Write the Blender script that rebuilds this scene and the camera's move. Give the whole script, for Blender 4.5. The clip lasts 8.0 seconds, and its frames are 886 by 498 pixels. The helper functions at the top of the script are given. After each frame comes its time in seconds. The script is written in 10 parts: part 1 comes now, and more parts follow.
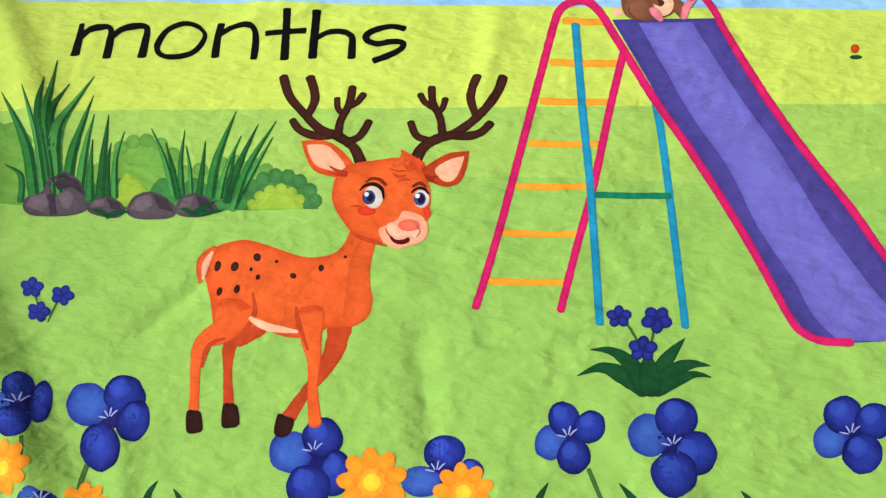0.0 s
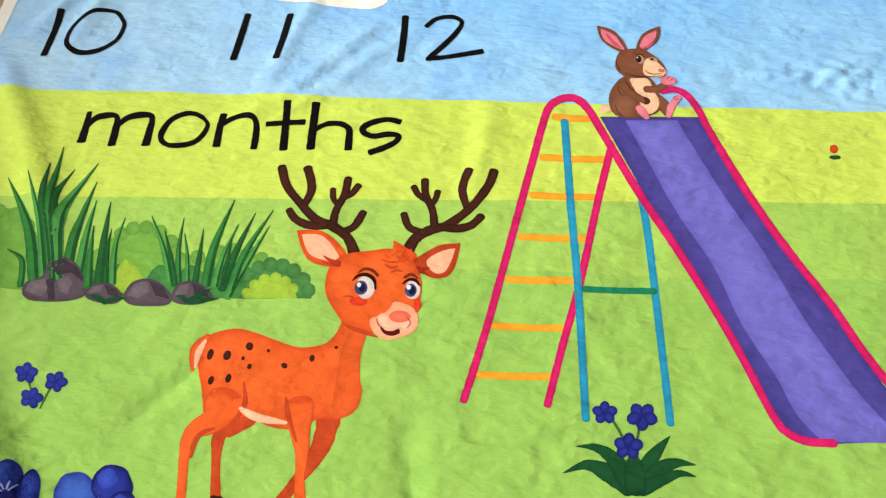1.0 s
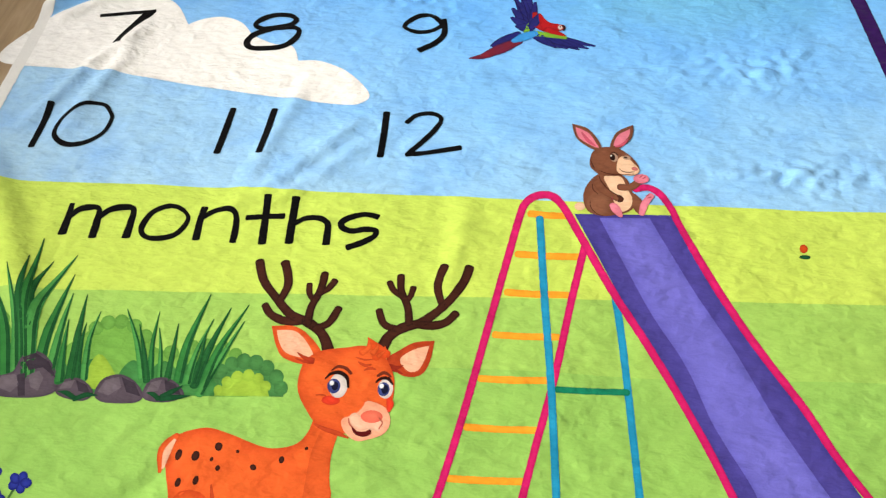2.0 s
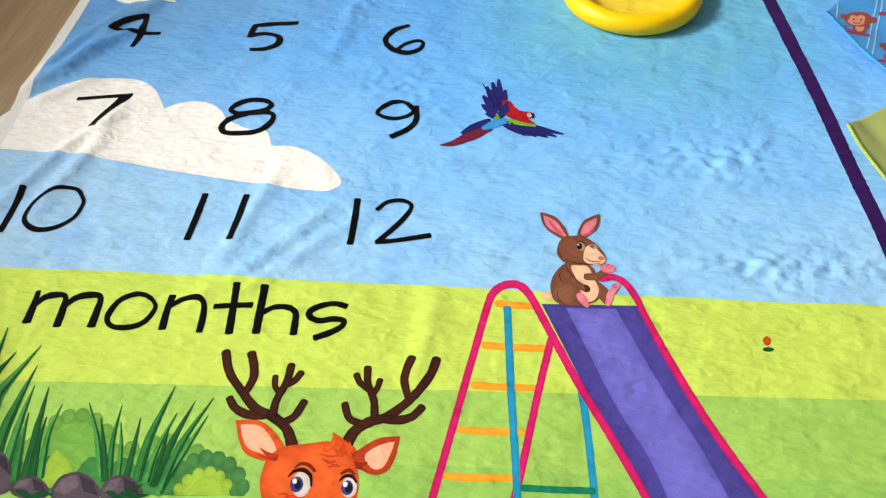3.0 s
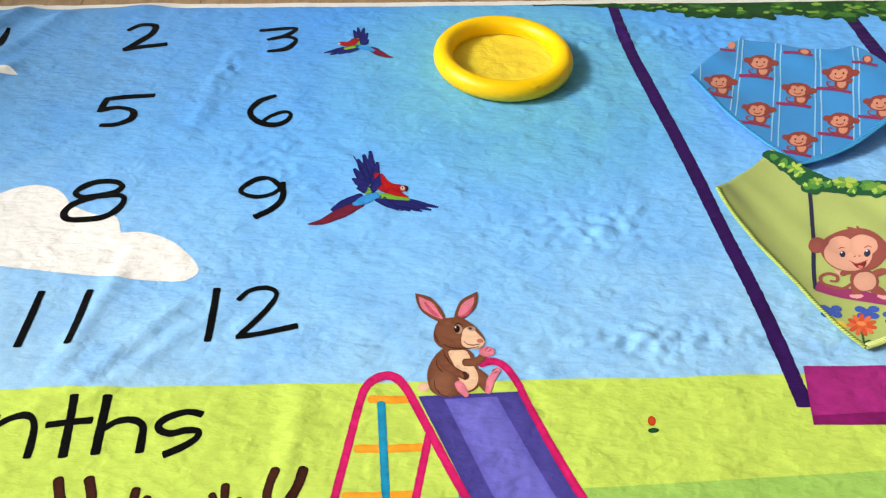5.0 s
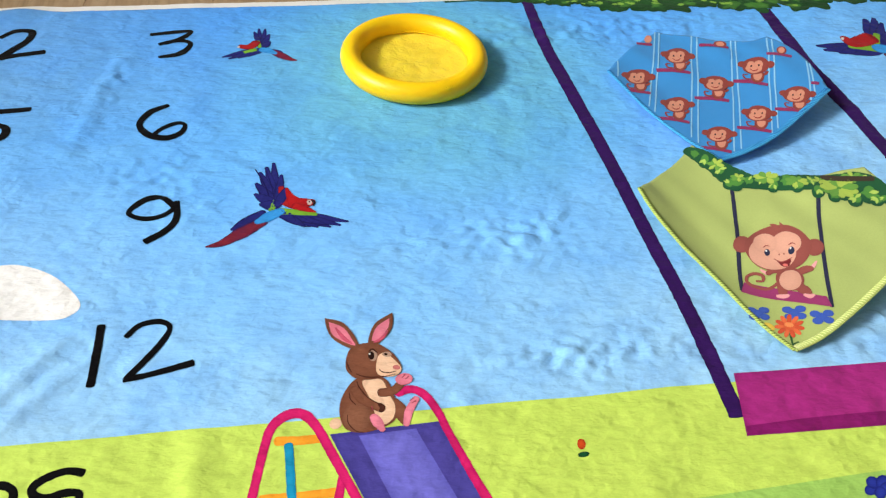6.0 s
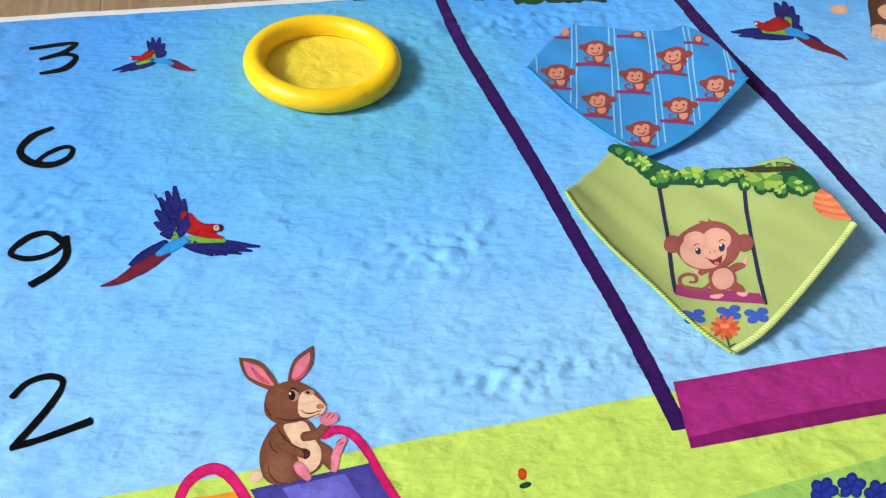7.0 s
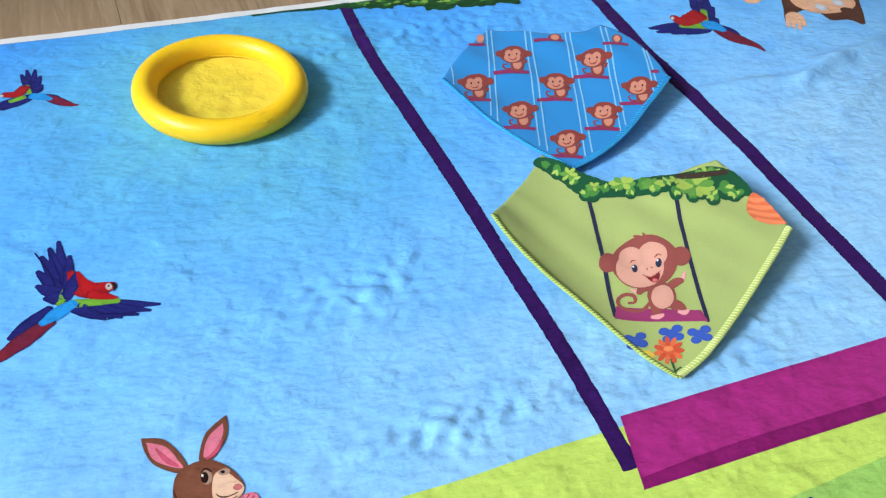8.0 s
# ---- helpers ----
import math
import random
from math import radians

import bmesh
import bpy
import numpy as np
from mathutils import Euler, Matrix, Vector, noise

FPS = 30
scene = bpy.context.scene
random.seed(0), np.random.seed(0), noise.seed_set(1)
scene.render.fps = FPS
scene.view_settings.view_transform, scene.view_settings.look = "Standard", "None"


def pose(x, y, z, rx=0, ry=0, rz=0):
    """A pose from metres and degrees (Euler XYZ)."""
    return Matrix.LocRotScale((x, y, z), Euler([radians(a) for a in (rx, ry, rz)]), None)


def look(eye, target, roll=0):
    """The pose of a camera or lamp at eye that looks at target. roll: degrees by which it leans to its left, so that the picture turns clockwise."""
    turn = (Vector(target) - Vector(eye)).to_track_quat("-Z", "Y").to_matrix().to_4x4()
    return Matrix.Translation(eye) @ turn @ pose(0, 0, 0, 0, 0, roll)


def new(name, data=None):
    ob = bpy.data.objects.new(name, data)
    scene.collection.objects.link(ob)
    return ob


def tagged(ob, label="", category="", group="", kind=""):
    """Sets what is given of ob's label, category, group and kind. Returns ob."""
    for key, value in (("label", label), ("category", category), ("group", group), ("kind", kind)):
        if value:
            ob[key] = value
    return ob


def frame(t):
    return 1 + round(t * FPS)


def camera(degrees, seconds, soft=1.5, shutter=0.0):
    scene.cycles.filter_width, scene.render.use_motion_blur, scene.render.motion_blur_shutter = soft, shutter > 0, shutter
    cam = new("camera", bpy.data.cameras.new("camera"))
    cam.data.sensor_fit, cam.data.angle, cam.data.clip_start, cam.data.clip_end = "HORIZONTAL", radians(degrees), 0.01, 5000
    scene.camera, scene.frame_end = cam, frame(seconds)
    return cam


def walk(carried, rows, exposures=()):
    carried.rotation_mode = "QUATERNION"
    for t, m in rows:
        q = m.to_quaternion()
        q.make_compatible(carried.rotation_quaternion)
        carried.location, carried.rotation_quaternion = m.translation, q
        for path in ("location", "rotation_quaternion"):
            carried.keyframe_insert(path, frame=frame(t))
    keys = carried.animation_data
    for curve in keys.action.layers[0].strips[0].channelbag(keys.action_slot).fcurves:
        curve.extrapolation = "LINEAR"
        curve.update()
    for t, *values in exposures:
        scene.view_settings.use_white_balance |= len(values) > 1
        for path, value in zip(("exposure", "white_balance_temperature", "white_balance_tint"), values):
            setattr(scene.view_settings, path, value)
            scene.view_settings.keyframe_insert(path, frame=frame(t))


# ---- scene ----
cam = camera(61.7, 8.0, soft=1.3)
PATH = [
    (0, (0.058, 0.055, 0.551), (-0.071, 0.936, -1.24), -7.6),
    (0.5, (0.062, 0.064, 0.56), (-0.066, 1.009, -1.198), -6.6),
    (1, (0.067, 0.074, 0.576), (-0.062, 1.094, -1.14), -5.8),
    (1.5, (0.076, 0.084, 0.585), (-0.049, 1.181, -1.083), -4.9),
    (3, (0.101, 0.122, 0.619), (0.028, 1.41, -0.909), -2.0),
    (3.5, (0.108, 0.132, 0.628), (0.077, 1.462, -0.866), -0.9),
    (4, (0.114, 0.14, 0.629), (0.138, 1.504, -0.834), 0.3),
    (4.5, (0.126, 0.16, 0.621), (0.221, 1.539, -0.824), 1.6),
    (6, (0.173, 0.236, 0.582), (0.521, 1.579, -0.858), 5.5),
    (6.5, (0.185, 0.261, 0.575), (0.618, 1.575, -0.869), 6.5),
    (7, (0.197, 0.287, 0.569), (0.716, 1.567, -0.878), 7.3),
    (7.5, (0.214, 0.317, 0.561), (0.812, 1.563, -0.885), 7.8),
    (8, (0.234, 0.35, 0.556), (0.911, 1.558, -0.886), 8.1),
]
walk(cam, [(t, look(eye, target, roll)) for t, eye, target, roll in PATH],
     [(0, -0.19, 6500, 10), (0.5, -0.16, 6950, 10), (1, -0.16, 6950, 10), (1.5, -0.16, 6750, 10), (4, -0.19, 6700, 10),
      (6, -0.22, 6350, 10), (7, -0.22, 5950, 10), (8, -0.22, 5600, 10)])

# ---- world, window light ----
world = bpy.data.worlds.new("sky")
scene.world = world
world.use_nodes = True
sky = world.node_tree.nodes.new("ShaderNodeTexSky")
sky.sky_type, sky.sun_disc, sky.sun_elevation, sky.sun_rotation = "NISHITA", False, radians(35), radians(270)
world.node_tree.links.new(sky.outputs["Color"], world.node_tree.nodes["Background"].inputs["Color"])
world.node_tree.nodes["Background"].inputs["Strength"].default_value = 0.12

# unseen opening, its sill and north edge set to dim the sheet's upper left
WINDOW = dict(x=-1.65, y0=-0.62, y1=1.27, z0=0.86, z1=2.4)

# hazy daylight falling through the west window
sun = bpy.data.lights.new("sun", "SUN")
sun.energy, sun.angle, sun.color = 4.2, radians(11), (1.0, 0.965, 0.91)
new("sun", sun).matrix_world = look((-8, -0.2, 5.6), (0, 0.7, 0))

daylight = bpy.data.lights.new("window_daylight", "AREA")
daylight.shape, daylight.size, daylight.size_y, daylight.energy, daylight.color = "RECTANGLE", 1.5, 1.8, 40.0, (0.97, 0.985, 1.0)
new("window_daylight", daylight).matrix_world = pose(-1.70, 0.35, 1.63, 0, -90, 0)

# ---- materials ----


def srgb(r, g, b):
    return tuple((c / 255 / 12.92 if c <= 10 else ((c / 255 + 0.055) / 1.055) ** 2.4) for c in (r, g, b))


def nodes_of(name):
    mat = bpy.data.materials.new(name)
    mat.use_nodes = True
    return mat, mat.node_tree.nodes, mat.node_tree.links, mat.node_tree.nodes["Principled BSDF"]


def noise_node(nodes, links, vector, scale, detail=3.0, rough=0.55, distortion=0.0):
    n = nodes.new("ShaderNodeTexNoise")
    n.inputs["Scale"].default_value, n.inputs["Detail"].default_value = scale, detail
    n.inputs["Roughness"].default_value, n.inputs["Distortion"].default_value = rough, distortion
    links.new(vector, n.inputs["Vector"])
    return n.outputs["Fac"]


def maths(nodes, links, op, a, b=0.0, c=0.0, clamp=False):
    n = nodes.new("ShaderNodeMath")
    n.operation, n.use_clamp = op, clamp
    for socket, value in zip(n.inputs, (a, b, c)):
        if isinstance(value, (int, float)):
            socket.default_value = value
        else:
            links.new(value, socket)
    return n.outputs[0]


def mixed(nodes, links, fac, a, b, blend="MIX"):
    n = nodes.new("ShaderNodeMix")
    n.data_type, n.blend_type = "RGBA", blend
    for socket, value in ((n.inputs[0], fac), (n.inputs[6], a), (n.inputs[7], b)):
        if isinstance(value, (int, float)):
            socket.default_value = value
        elif isinstance(value, tuple):
            socket.default_value = (*value, 1)
        else:
            links.new(value, socket)
    return n.outputs[2]


def ramp(nodes, links, fac, stops):
    n = nodes.new("ShaderNodeValToRGB")
    while len(n.color_ramp.elements) < len(stops):
        n.color_ramp.elements.new(0.5)
    for e, (at, col) in zip(n.color_ramp.elements, stops):
        e.position, e.color = at, (*col, 1)
    links.new(fac, n.inputs[0])
    return n.outputs[0]


def fleece_relief(nodes, links, where):
    """Crushed short pile: streaky hollows, tufts and fuzz, the same over the whole blanket."""
    stretch = nodes.new("ShaderNodeMapping")
    stretch.inputs["Scale"].default_value = (0.75, 1.2, 1.0)
    stretch.inputs["Rotation"].default_value = (0, 0, 0.35)
    links.new(where, stretch.inputs["Vector"])
    crush = noise_node(nodes, links, stretch.outputs[0], 40.0, 2.5, 0.5, 0.3)
    tuft = noise_node(nodes, links, stretch.outputs[0], 110.0, 2.0, 0.5, 0.15)
    fuzz = noise_node(nodes, links, where, 800.0, 2.0, 0.7)
    dent = noise_node(nodes, links, where, 70.0, 1.5, 0.45, 0.2)
    where_crushed = noise_node(nodes, links, where, 9.0, 3.0, 0.55)
    amount = maths(nodes, links, "MULTIPLY_ADD", where_crushed, 4.5, -1.75, True)
    dents = maths(nodes, links, "MULTIPLY", maths(nodes, links, "MULTIPLY_ADD", dent, 3.2, -1.75, True), amount)
    swell = noise_node(nodes, links, stretch.outputs[0], 22.0, 2.0, 0.5, 0.6)
    h = maths(nodes, links, "MULTIPLY_ADD", tuft, 0.31, maths(nodes, links, "MULTIPLY", dents, -0.14))
    h = maths(nodes, links, "MULTIPLY_ADD", maths(nodes, links, "MULTIPLY", crush, maths(nodes, links, "MULTIPLY_ADD", amount, 0.5, 0.5)), 0.85, h)
    h = maths(nodes, links, "MULTIPLY_ADD", swell, 0.85, h)
    h = maths(nodes, links, "MULTIPLY_ADD", fuzz, 0.04, h)
    bump = nodes.new("ShaderNodeBump")
    bump.inputs["Strength"].default_value, bump.inputs["Distance"].default_value = 1.0, 0.0052
    links.new(h, bump.inputs["Height"])
    return bump.outputs[0], crush, tuft, fuzz


def fleece(name, colour, second=None, speck=0.09, painter=None):
    mat, nodes, links, bsdf = nodes_of(name)
    where = nodes.new("ShaderNodeTexCoord").outputs["Object"]
    normal, crush, tuft, fuzz = fleece_relief(nodes, links, where)
    if painter:
        col = painter(nodes, links, where)
    else:
        patch = noise_node(nodes, links, where, 38.0, 4.0, 0.6, 0.5)
        other = second or tuple(c * 0.72 for c in colour)
        rim = nodes.new("ShaderNodeAttribute")
        rim.attribute_name = "rim"
        f = maths(nodes, links, "MULTIPLY_ADD", patch, 1.1, -0.38)
        f = maths(nodes, links, "MULTIPLY_ADD", rim.outputs["Fac"], 0.75, f, True)
        col = mixed(nodes, links, f, colour, other)
    grain = maths(nodes, links, "MULTIPLY_ADD", fuzz, 2 * speck, 1.0 - speck)
    grain = maths(nodes, links, "MULTIPLY", grain, maths(nodes, links, "MULTIPLY_ADD", tuft, 0.24, 0.88))
    gray = nodes.new("ShaderNodeCombineColor")
    for s in gray.inputs:
        links.new(grain, s)
    col = mixed(nodes, links, 1.0, col, gray.outputs[0], "MULTIPLY")
    links.new(col, bsdf.inputs["Base Color"])
    links.new(normal, bsdf.inputs["Normal"])
    bsdf.inputs["Roughness"].default_value = 0.85
    bsdf.inputs["Specular IOR Level"].default_value = 0.08
    bsdf.inputs["Sheen Weight"].default_value, bsdf.inputs["Sheen Roughness"].default_value = 0.05, 0.4
    return mat


def sky_print(nodes, links, where):
    """Printed sky: pale over the meadow, deeper blue above, with a greenish glow of the printed sun. Mixed paler to the
    left and greyer at the upper left.
    """
    axis = nodes.new("ShaderNodeSeparateXYZ")
    links.new(where, axis.inputs[0])
    wisps = noise_node(nodes, links, where, 5.0, 5.0, 0.6, 0.6)
    up = maths(nodes, links, "MULTIPLY_ADD", wisps, 0.16, maths(nodes, links, "ADD", axis.outputs[1], -0.08))
    right = maths(nodes, links, "MULTIPLY_ADD", axis.outputs[0], 1.6, -0.75, True)
    up = maths(nodes, links, "MULTIPLY_ADD", right, -0.36, up)
    up = maths(nodes, links, "MULTIPLY_ADD", up, 1.36, -0.75)
    col = ramp(nodes, links, up, [(0.0, srgb(160, 208, 242)), (0.25, srgb(134, 196, 249)), (0.55, srgb(106, 180, 247)), (1.0, srgb(78, 155, 238))])
    sun = nodes.new("ShaderNodeVectorMath")
    sun.operation = "DISTANCE"
    links.new(where, sun.inputs[0])
    sun.inputs[1].default_value = (0.36, 1.13, 0.0)
    glow = maths(nodes, links, "MULTIPLY_ADD", sun.outputs["Value"], -7.0, 2.2, True)
    glow = maths(nodes, links, "MULTIPLY", glow, 0.72)
    col = mixed(nodes, links, glow, col, srgb(112, 186, 204))
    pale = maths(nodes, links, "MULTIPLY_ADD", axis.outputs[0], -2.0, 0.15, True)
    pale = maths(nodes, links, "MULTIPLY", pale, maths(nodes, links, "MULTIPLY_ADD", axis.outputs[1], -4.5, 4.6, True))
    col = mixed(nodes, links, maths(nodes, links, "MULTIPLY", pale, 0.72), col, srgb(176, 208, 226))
    steel = maths(nodes, links, "MULTIPLY", maths(nodes, links, "MULTIPLY_ADD", axis.outputs[0], -2.2, 0.4, True), maths(nodes, links, "MULTIPLY_ADD", axis.outputs[1], 4.0, -3.4, True))
    col = mixed(nodes, links, maths(nodes, links, "MULTIPLY", steel, 0.7), col, srgb(112, 156, 192))
    streak = noise_node(nodes, links, where, 42.0, 4.0, 0.65, 0.8)
    streak = maths(nodes, links, "MULTIPLY_ADD", streak, 1.9, -0.62, True)
    col = mixed(nodes, links, maths(nodes, links, "MULTIPLY", streak, 0.24), col, srgb(70, 142, 224))
    mottle = maths(nodes, links, "MULTIPLY_ADD", noise_node(nodes, links, where, 13.0, 3.0, 0.5, 0.7), 3.0, -1.35, True)
    return mixed(nodes, links, maths(nodes, links, "MULTIPLY", mottle, 0.35), col, srgb(78, 150, 236))


def plain(name, colour, rough=0.8, vary=0.15, scale=60.0, bump=0.0005, spec=0.3):
    mat, nodes, links, bsdf = nodes_of(name)
    where = nodes.new("ShaderNodeTexCoord").outputs["Object"]
    big = noise_node(nodes, links, where, scale * 0.12, 3.0)
    fine = noise_node(nodes, links, where, scale, 4.0, 0.6)
    f = maths(nodes, links, "MULTIPLY_ADD", fine, 0.6, maths(nodes, links, "MULTIPLY", big, 0.4))
    col = mixed(nodes, links, f, tuple(c * (1 - vary) for c in colour), tuple(min(1.0, c * (1 + vary)) for c in colour))
    links.new(col, bsdf.inputs["Base Color"])
    b = nodes.new("ShaderNodeBump")
    b.inputs["Strength"].default_value, b.inputs["Distance"].default_value = 0.5, bump
    links.new(fine, b.inputs["Height"])
    links.new(b.outputs[0], bsdf.inputs["Normal"])
    bsdf.inputs["Roughness"].default_value, bsdf.inputs["Specular IOR Level"].default_value = rough, spec
    return mat


def oak(name):
    """Light oak laminate: long fibres along y, pores, and a tone of its own for each board."""
    mat, nodes, links, bsdf = nodes_of(name)
    where = nodes.new("ShaderNodeTexCoord").outputs["Object"]
    tone = nodes.new("ShaderNodeObjectInfo").outputs["Random"]
    m = nodes.new("ShaderNodeMapping")
    m.inputs["Scale"].default_value = (16.0, 1.2, 1.0)
    links.new(where, m.inputs["Vector"])
    shift = nodes.new("ShaderNodeVectorMath")
    links.new(m.outputs[0], shift.inputs[0])
    off = nodes.new("ShaderNodeCombineXYZ")
    links.new(maths(nodes, links, "MULTIPLY", tone, 37.0), off.inputs[0])
    links.new(maths(nodes, links, "MULTIPLY", tone, 19.0), off.inputs[1])
    links.new(off.outputs[0], shift.inputs[1])
    grain = noise_node(nodes, links, shift.outputs[0], 3.0, 6.0, 0.62, 1.4)
    pores = noise_node(nodes, links, shift.outputs[0], 26.0, 4.0, 0.7, 0.3)
    col = ramp(nodes, links, grain, [(0.25, srgb(128, 102, 74)), (0.5, srgb(164, 137, 104)), (0.75, srgb(186, 160, 128))])
    dark = maths(nodes, links, "MULTIPLY_ADD", pores, 2.2, -0.9, True)
    col = mixed(nodes, links, maths(nodes, links, "MULTIPLY", dark, 0.35), col, srgb(128, 98, 66))
    col = mixed(nodes, links, maths(nodes, links, "MULTIPLY", tone, 0.35), col, srgb(172, 147, 116))
    links.new(col, bsdf.inputs["Base Color"])
    b = nodes.new("ShaderNodeBump")
    b.inputs["Strength"].default_value, b.inputs["Distance"].default_value = 0.35, 0.0008
    links.new(pores, b.inputs["Height"])
    links.new(b.outputs[0], bsdf.inputs["Normal"])
    bsdf.inputs["Roughness"].default_value = 0.45
    return mat


def vinyl(name, colour, rough, see_through=0.0, wrinkle=0.001):
    mat, nodes, links, bsdf = nodes_of(name)
    where = nodes.new("ShaderNodeTexCoord").outputs["Object"]
    big = noise_node(nodes, links, where, 22.0, 3.0, 0.5)
    col = mixed(nodes, links, big, tuple(c * 0.93 for c in colour), tuple(min(1, c * 1.05) for c in colour))
    links.new(col, bsdf.inputs["Base Color"])
    b = nodes.new("ShaderNodeBump")
    b.inputs["Strength"].default_value, b.inputs["Distance"].default_value = 0.4, wrinkle
    links.new(noise_node(nodes, links, where, 95.0, 4.0, 0.6, 0.5), b.inputs["Height"])
    links.new(b.outputs[0], bsdf.inputs["Normal"])
    bsdf.inputs["Roughness"].default_value = rough
    bsdf.inputs["Coat Weight"].default_value, bsdf.inputs["Coat Roughness"].default_value = 0.05, 0.3
    bsdf.inputs["Alpha"].default_value, bsdf.inputs["Specular IOR Level"].default_value = 1.0 - see_through, 0.4
    bsdf.inputs["Subsurface Weight"].default_value, bsdf.inputs["Subsurface Scale"].default_value = 0.3, 0.012
    bsdf.inputs["Subsurface Radius"].default_value = (1.0, 0.75, 0.1)
    return mat


def jersey(name, colour):
    mat, nodes, links, bsdf = nodes_of(name)
    where = nodes.new("ShaderNodeTexCoord").outputs["Object"]
    soft = noise_node(nodes, links, where, 14.0, 3.0, 0.5)
    fine = noise_node(nodes, links, where, 700.0, 2.0, 0.6)
    f = maths(nodes, links, "MULTIPLY_ADD", fine, 0.5, maths(nodes, links, "MULTIPLY", soft, 0.5))
    rim = nodes.new("ShaderNodeAttribute")
    rim.attribute_name = "rim"
    f = maths(nodes, links, "MULTIPLY_ADD", rim.outputs["Fac"], -0.2, f, True)
    col = mixed(nodes, links, f, tuple(c * 0.72 for c in colour), tuple(min(1, c * 1.2) for c in colour))
    links.new(col, bsdf.inputs["Base Color"])
    b = nodes.new("ShaderNodeBump")
    b.inputs["Strength"].default_value, b.inputs["Distance"].default_value = 0.3, 0.0008
    links.new(maths(nodes, links, "MULTIPLY_ADD", soft, 5.0, fine), b.inputs["Height"])
    links.new(b.outputs[0], bsdf.inputs["Normal"])
    bsdf.inputs["Roughness"].default_value, bsdf.inputs["Specular IOR Level"].default_value = 0.75, 0.25
    bsdf.inputs["Sheen Weight"].default_value = 0.08
    return mat


PAINT = {}


def dye(r, g, b, r2=None, g2=None, b2=None):
    key = (r, g, b, r2, g2, b2)
    if key not in PAINT:
        PAINT[key] = fleece("fleece_dye", srgb(r, g, b), srgb(r2, g2, b2) if r2 is not None else None)
    return PAINT[key]


def ink(r, g, b):
    key = ("jersey", r, g, b)
    if key not in PAINT:
        PAINT[key] = jersey("jersey_ink", srgb(r, g, b))
    return PAINT[key]


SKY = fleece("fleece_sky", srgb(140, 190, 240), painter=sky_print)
HEM = plain("hem_white", srgb(226, 224, 220), 0.8, 0.1, 300.0, 0.001)
OAK = oak("oak_laminate")
WALL = plain("wall_paint", srgb(226, 222, 214), 0.9, 0.04, 40.0)
FRAME_WHITE = plain("window_paint", srgb(238, 238, 236), 0.4, 0.03, 30.0)
SKIRTING = plain("skirting_paint", srgb(235, 233, 228), 0.5, 0.03, 30.0)
YELLOW = vinyl("yellow_vinyl", srgb(255, 204, 0), 0.42)
YELLOW_FILM = vinyl("yellow_film", srgb(238, 212, 58), 0.45, 0.04, 0.004)
LIME_EDGE = jersey("lime_thread", srgb(184, 202, 104))
BLUE_EDGE = jersey("blue_thread", srgb(70, 170, 225))
THREAD = jersey("dark_thread", srgb(92, 108, 36))
PALE_THREAD = jersey("pale_thread", srgb(226, 232, 160))
BLUE_THREAD = jersey("deep_blue_thread", srgb(24, 98, 160))

# ---- cloth surfaces ----
X0, X1, Y0, Y1, CELL = -0.508, 1.9, -0.1, 1.333, 0.004
NX, NY = round((X1 - X0) / CELL), round((Y1 - Y0) / CELL)

# soft folds: from, to, half width, height
FOLDS = [
    ((-0.445, 0.38), (-0.30, 0.17), 0.021, 0.017), ((-0.47, 0.35), (-0.33, 0.14), 0.015, 0.010), ((-0.450, 0.61), (-0.374, 0.478), 0.016, 0.008),
    ((-0.50, 0.58), (-0.42, 0.42), 0.020, 0.012), ((-0.214, 0.125), (-0.219, 0.17), 0.012, 0.004), ((-0.488, 0.985), (-0.432, 1.10), 0.013, 0.010),
    ((-0.490, 0.945), (-0.410, 1.038), 0.012, 0.009), ((-0.475, 0.905), (-0.43, 0.936), 0.011, 0.005), ((-0.386, 0.834), (-0.44, 0.732), 0.011, 0.005),
    ((-0.470, 1.17), (-0.450, 1.245), 0.016, 0.012), ((-0.450, 1.245), (-0.40, 1.30), 0.016, 0.012), ((-0.415, 1.185), (-0.330, 1.280), 0.013, 0.0045),
    ((-0.330, 1.285), (-0.220, 1.315), 0.014, 0.008), ((-0.44, 1.03), (-0.385, 1.14), 0.014, 0.007), ((1.0, 0.975), (1.13, 0.965), 0.012, 0.005),
    ((1.13, 0.965), (1.21, 0.988), 0.013, 0.009), ((1.21, 0.988), (1.32, 1.01), 0.013, 0.008), ((1.145, 0.889), (1.253, 0.939), 0.011, 0.004),
    ((-0.215, 0.258), (-0.18, 0.305), 0.010, -0.0035), ((-0.15, 0.607), (-0.075, 0.684), 0.011, 0.004), ((-0.125, 0.603), (-0.05, 0.664), 0.010, 0.003),
    ((-0.173, 0.612), (-0.14, 0.743), 0.011, 0.003), ((0.13, 0.790), (0.30, 0.808), 0.015, -0.0045), ((0.004, 0.24), (0.006, 0.165), 0.011, -0.003),
    ((-0.40, 0.72), (-0.365, 0.84), 0.012, 0.005), ((0.06, 0.557), (0.054, 0.49), 0.012, 0.003), ((-0.09, 1.02), (-0.06, 1.16), 0.013, 0.003),
    ((0.15, 0.17), (0.19, 0.12), 0.014, 0.003), ((-0.13, 0.33), (-0.02, 0.30), 0.012, 0.002),
]
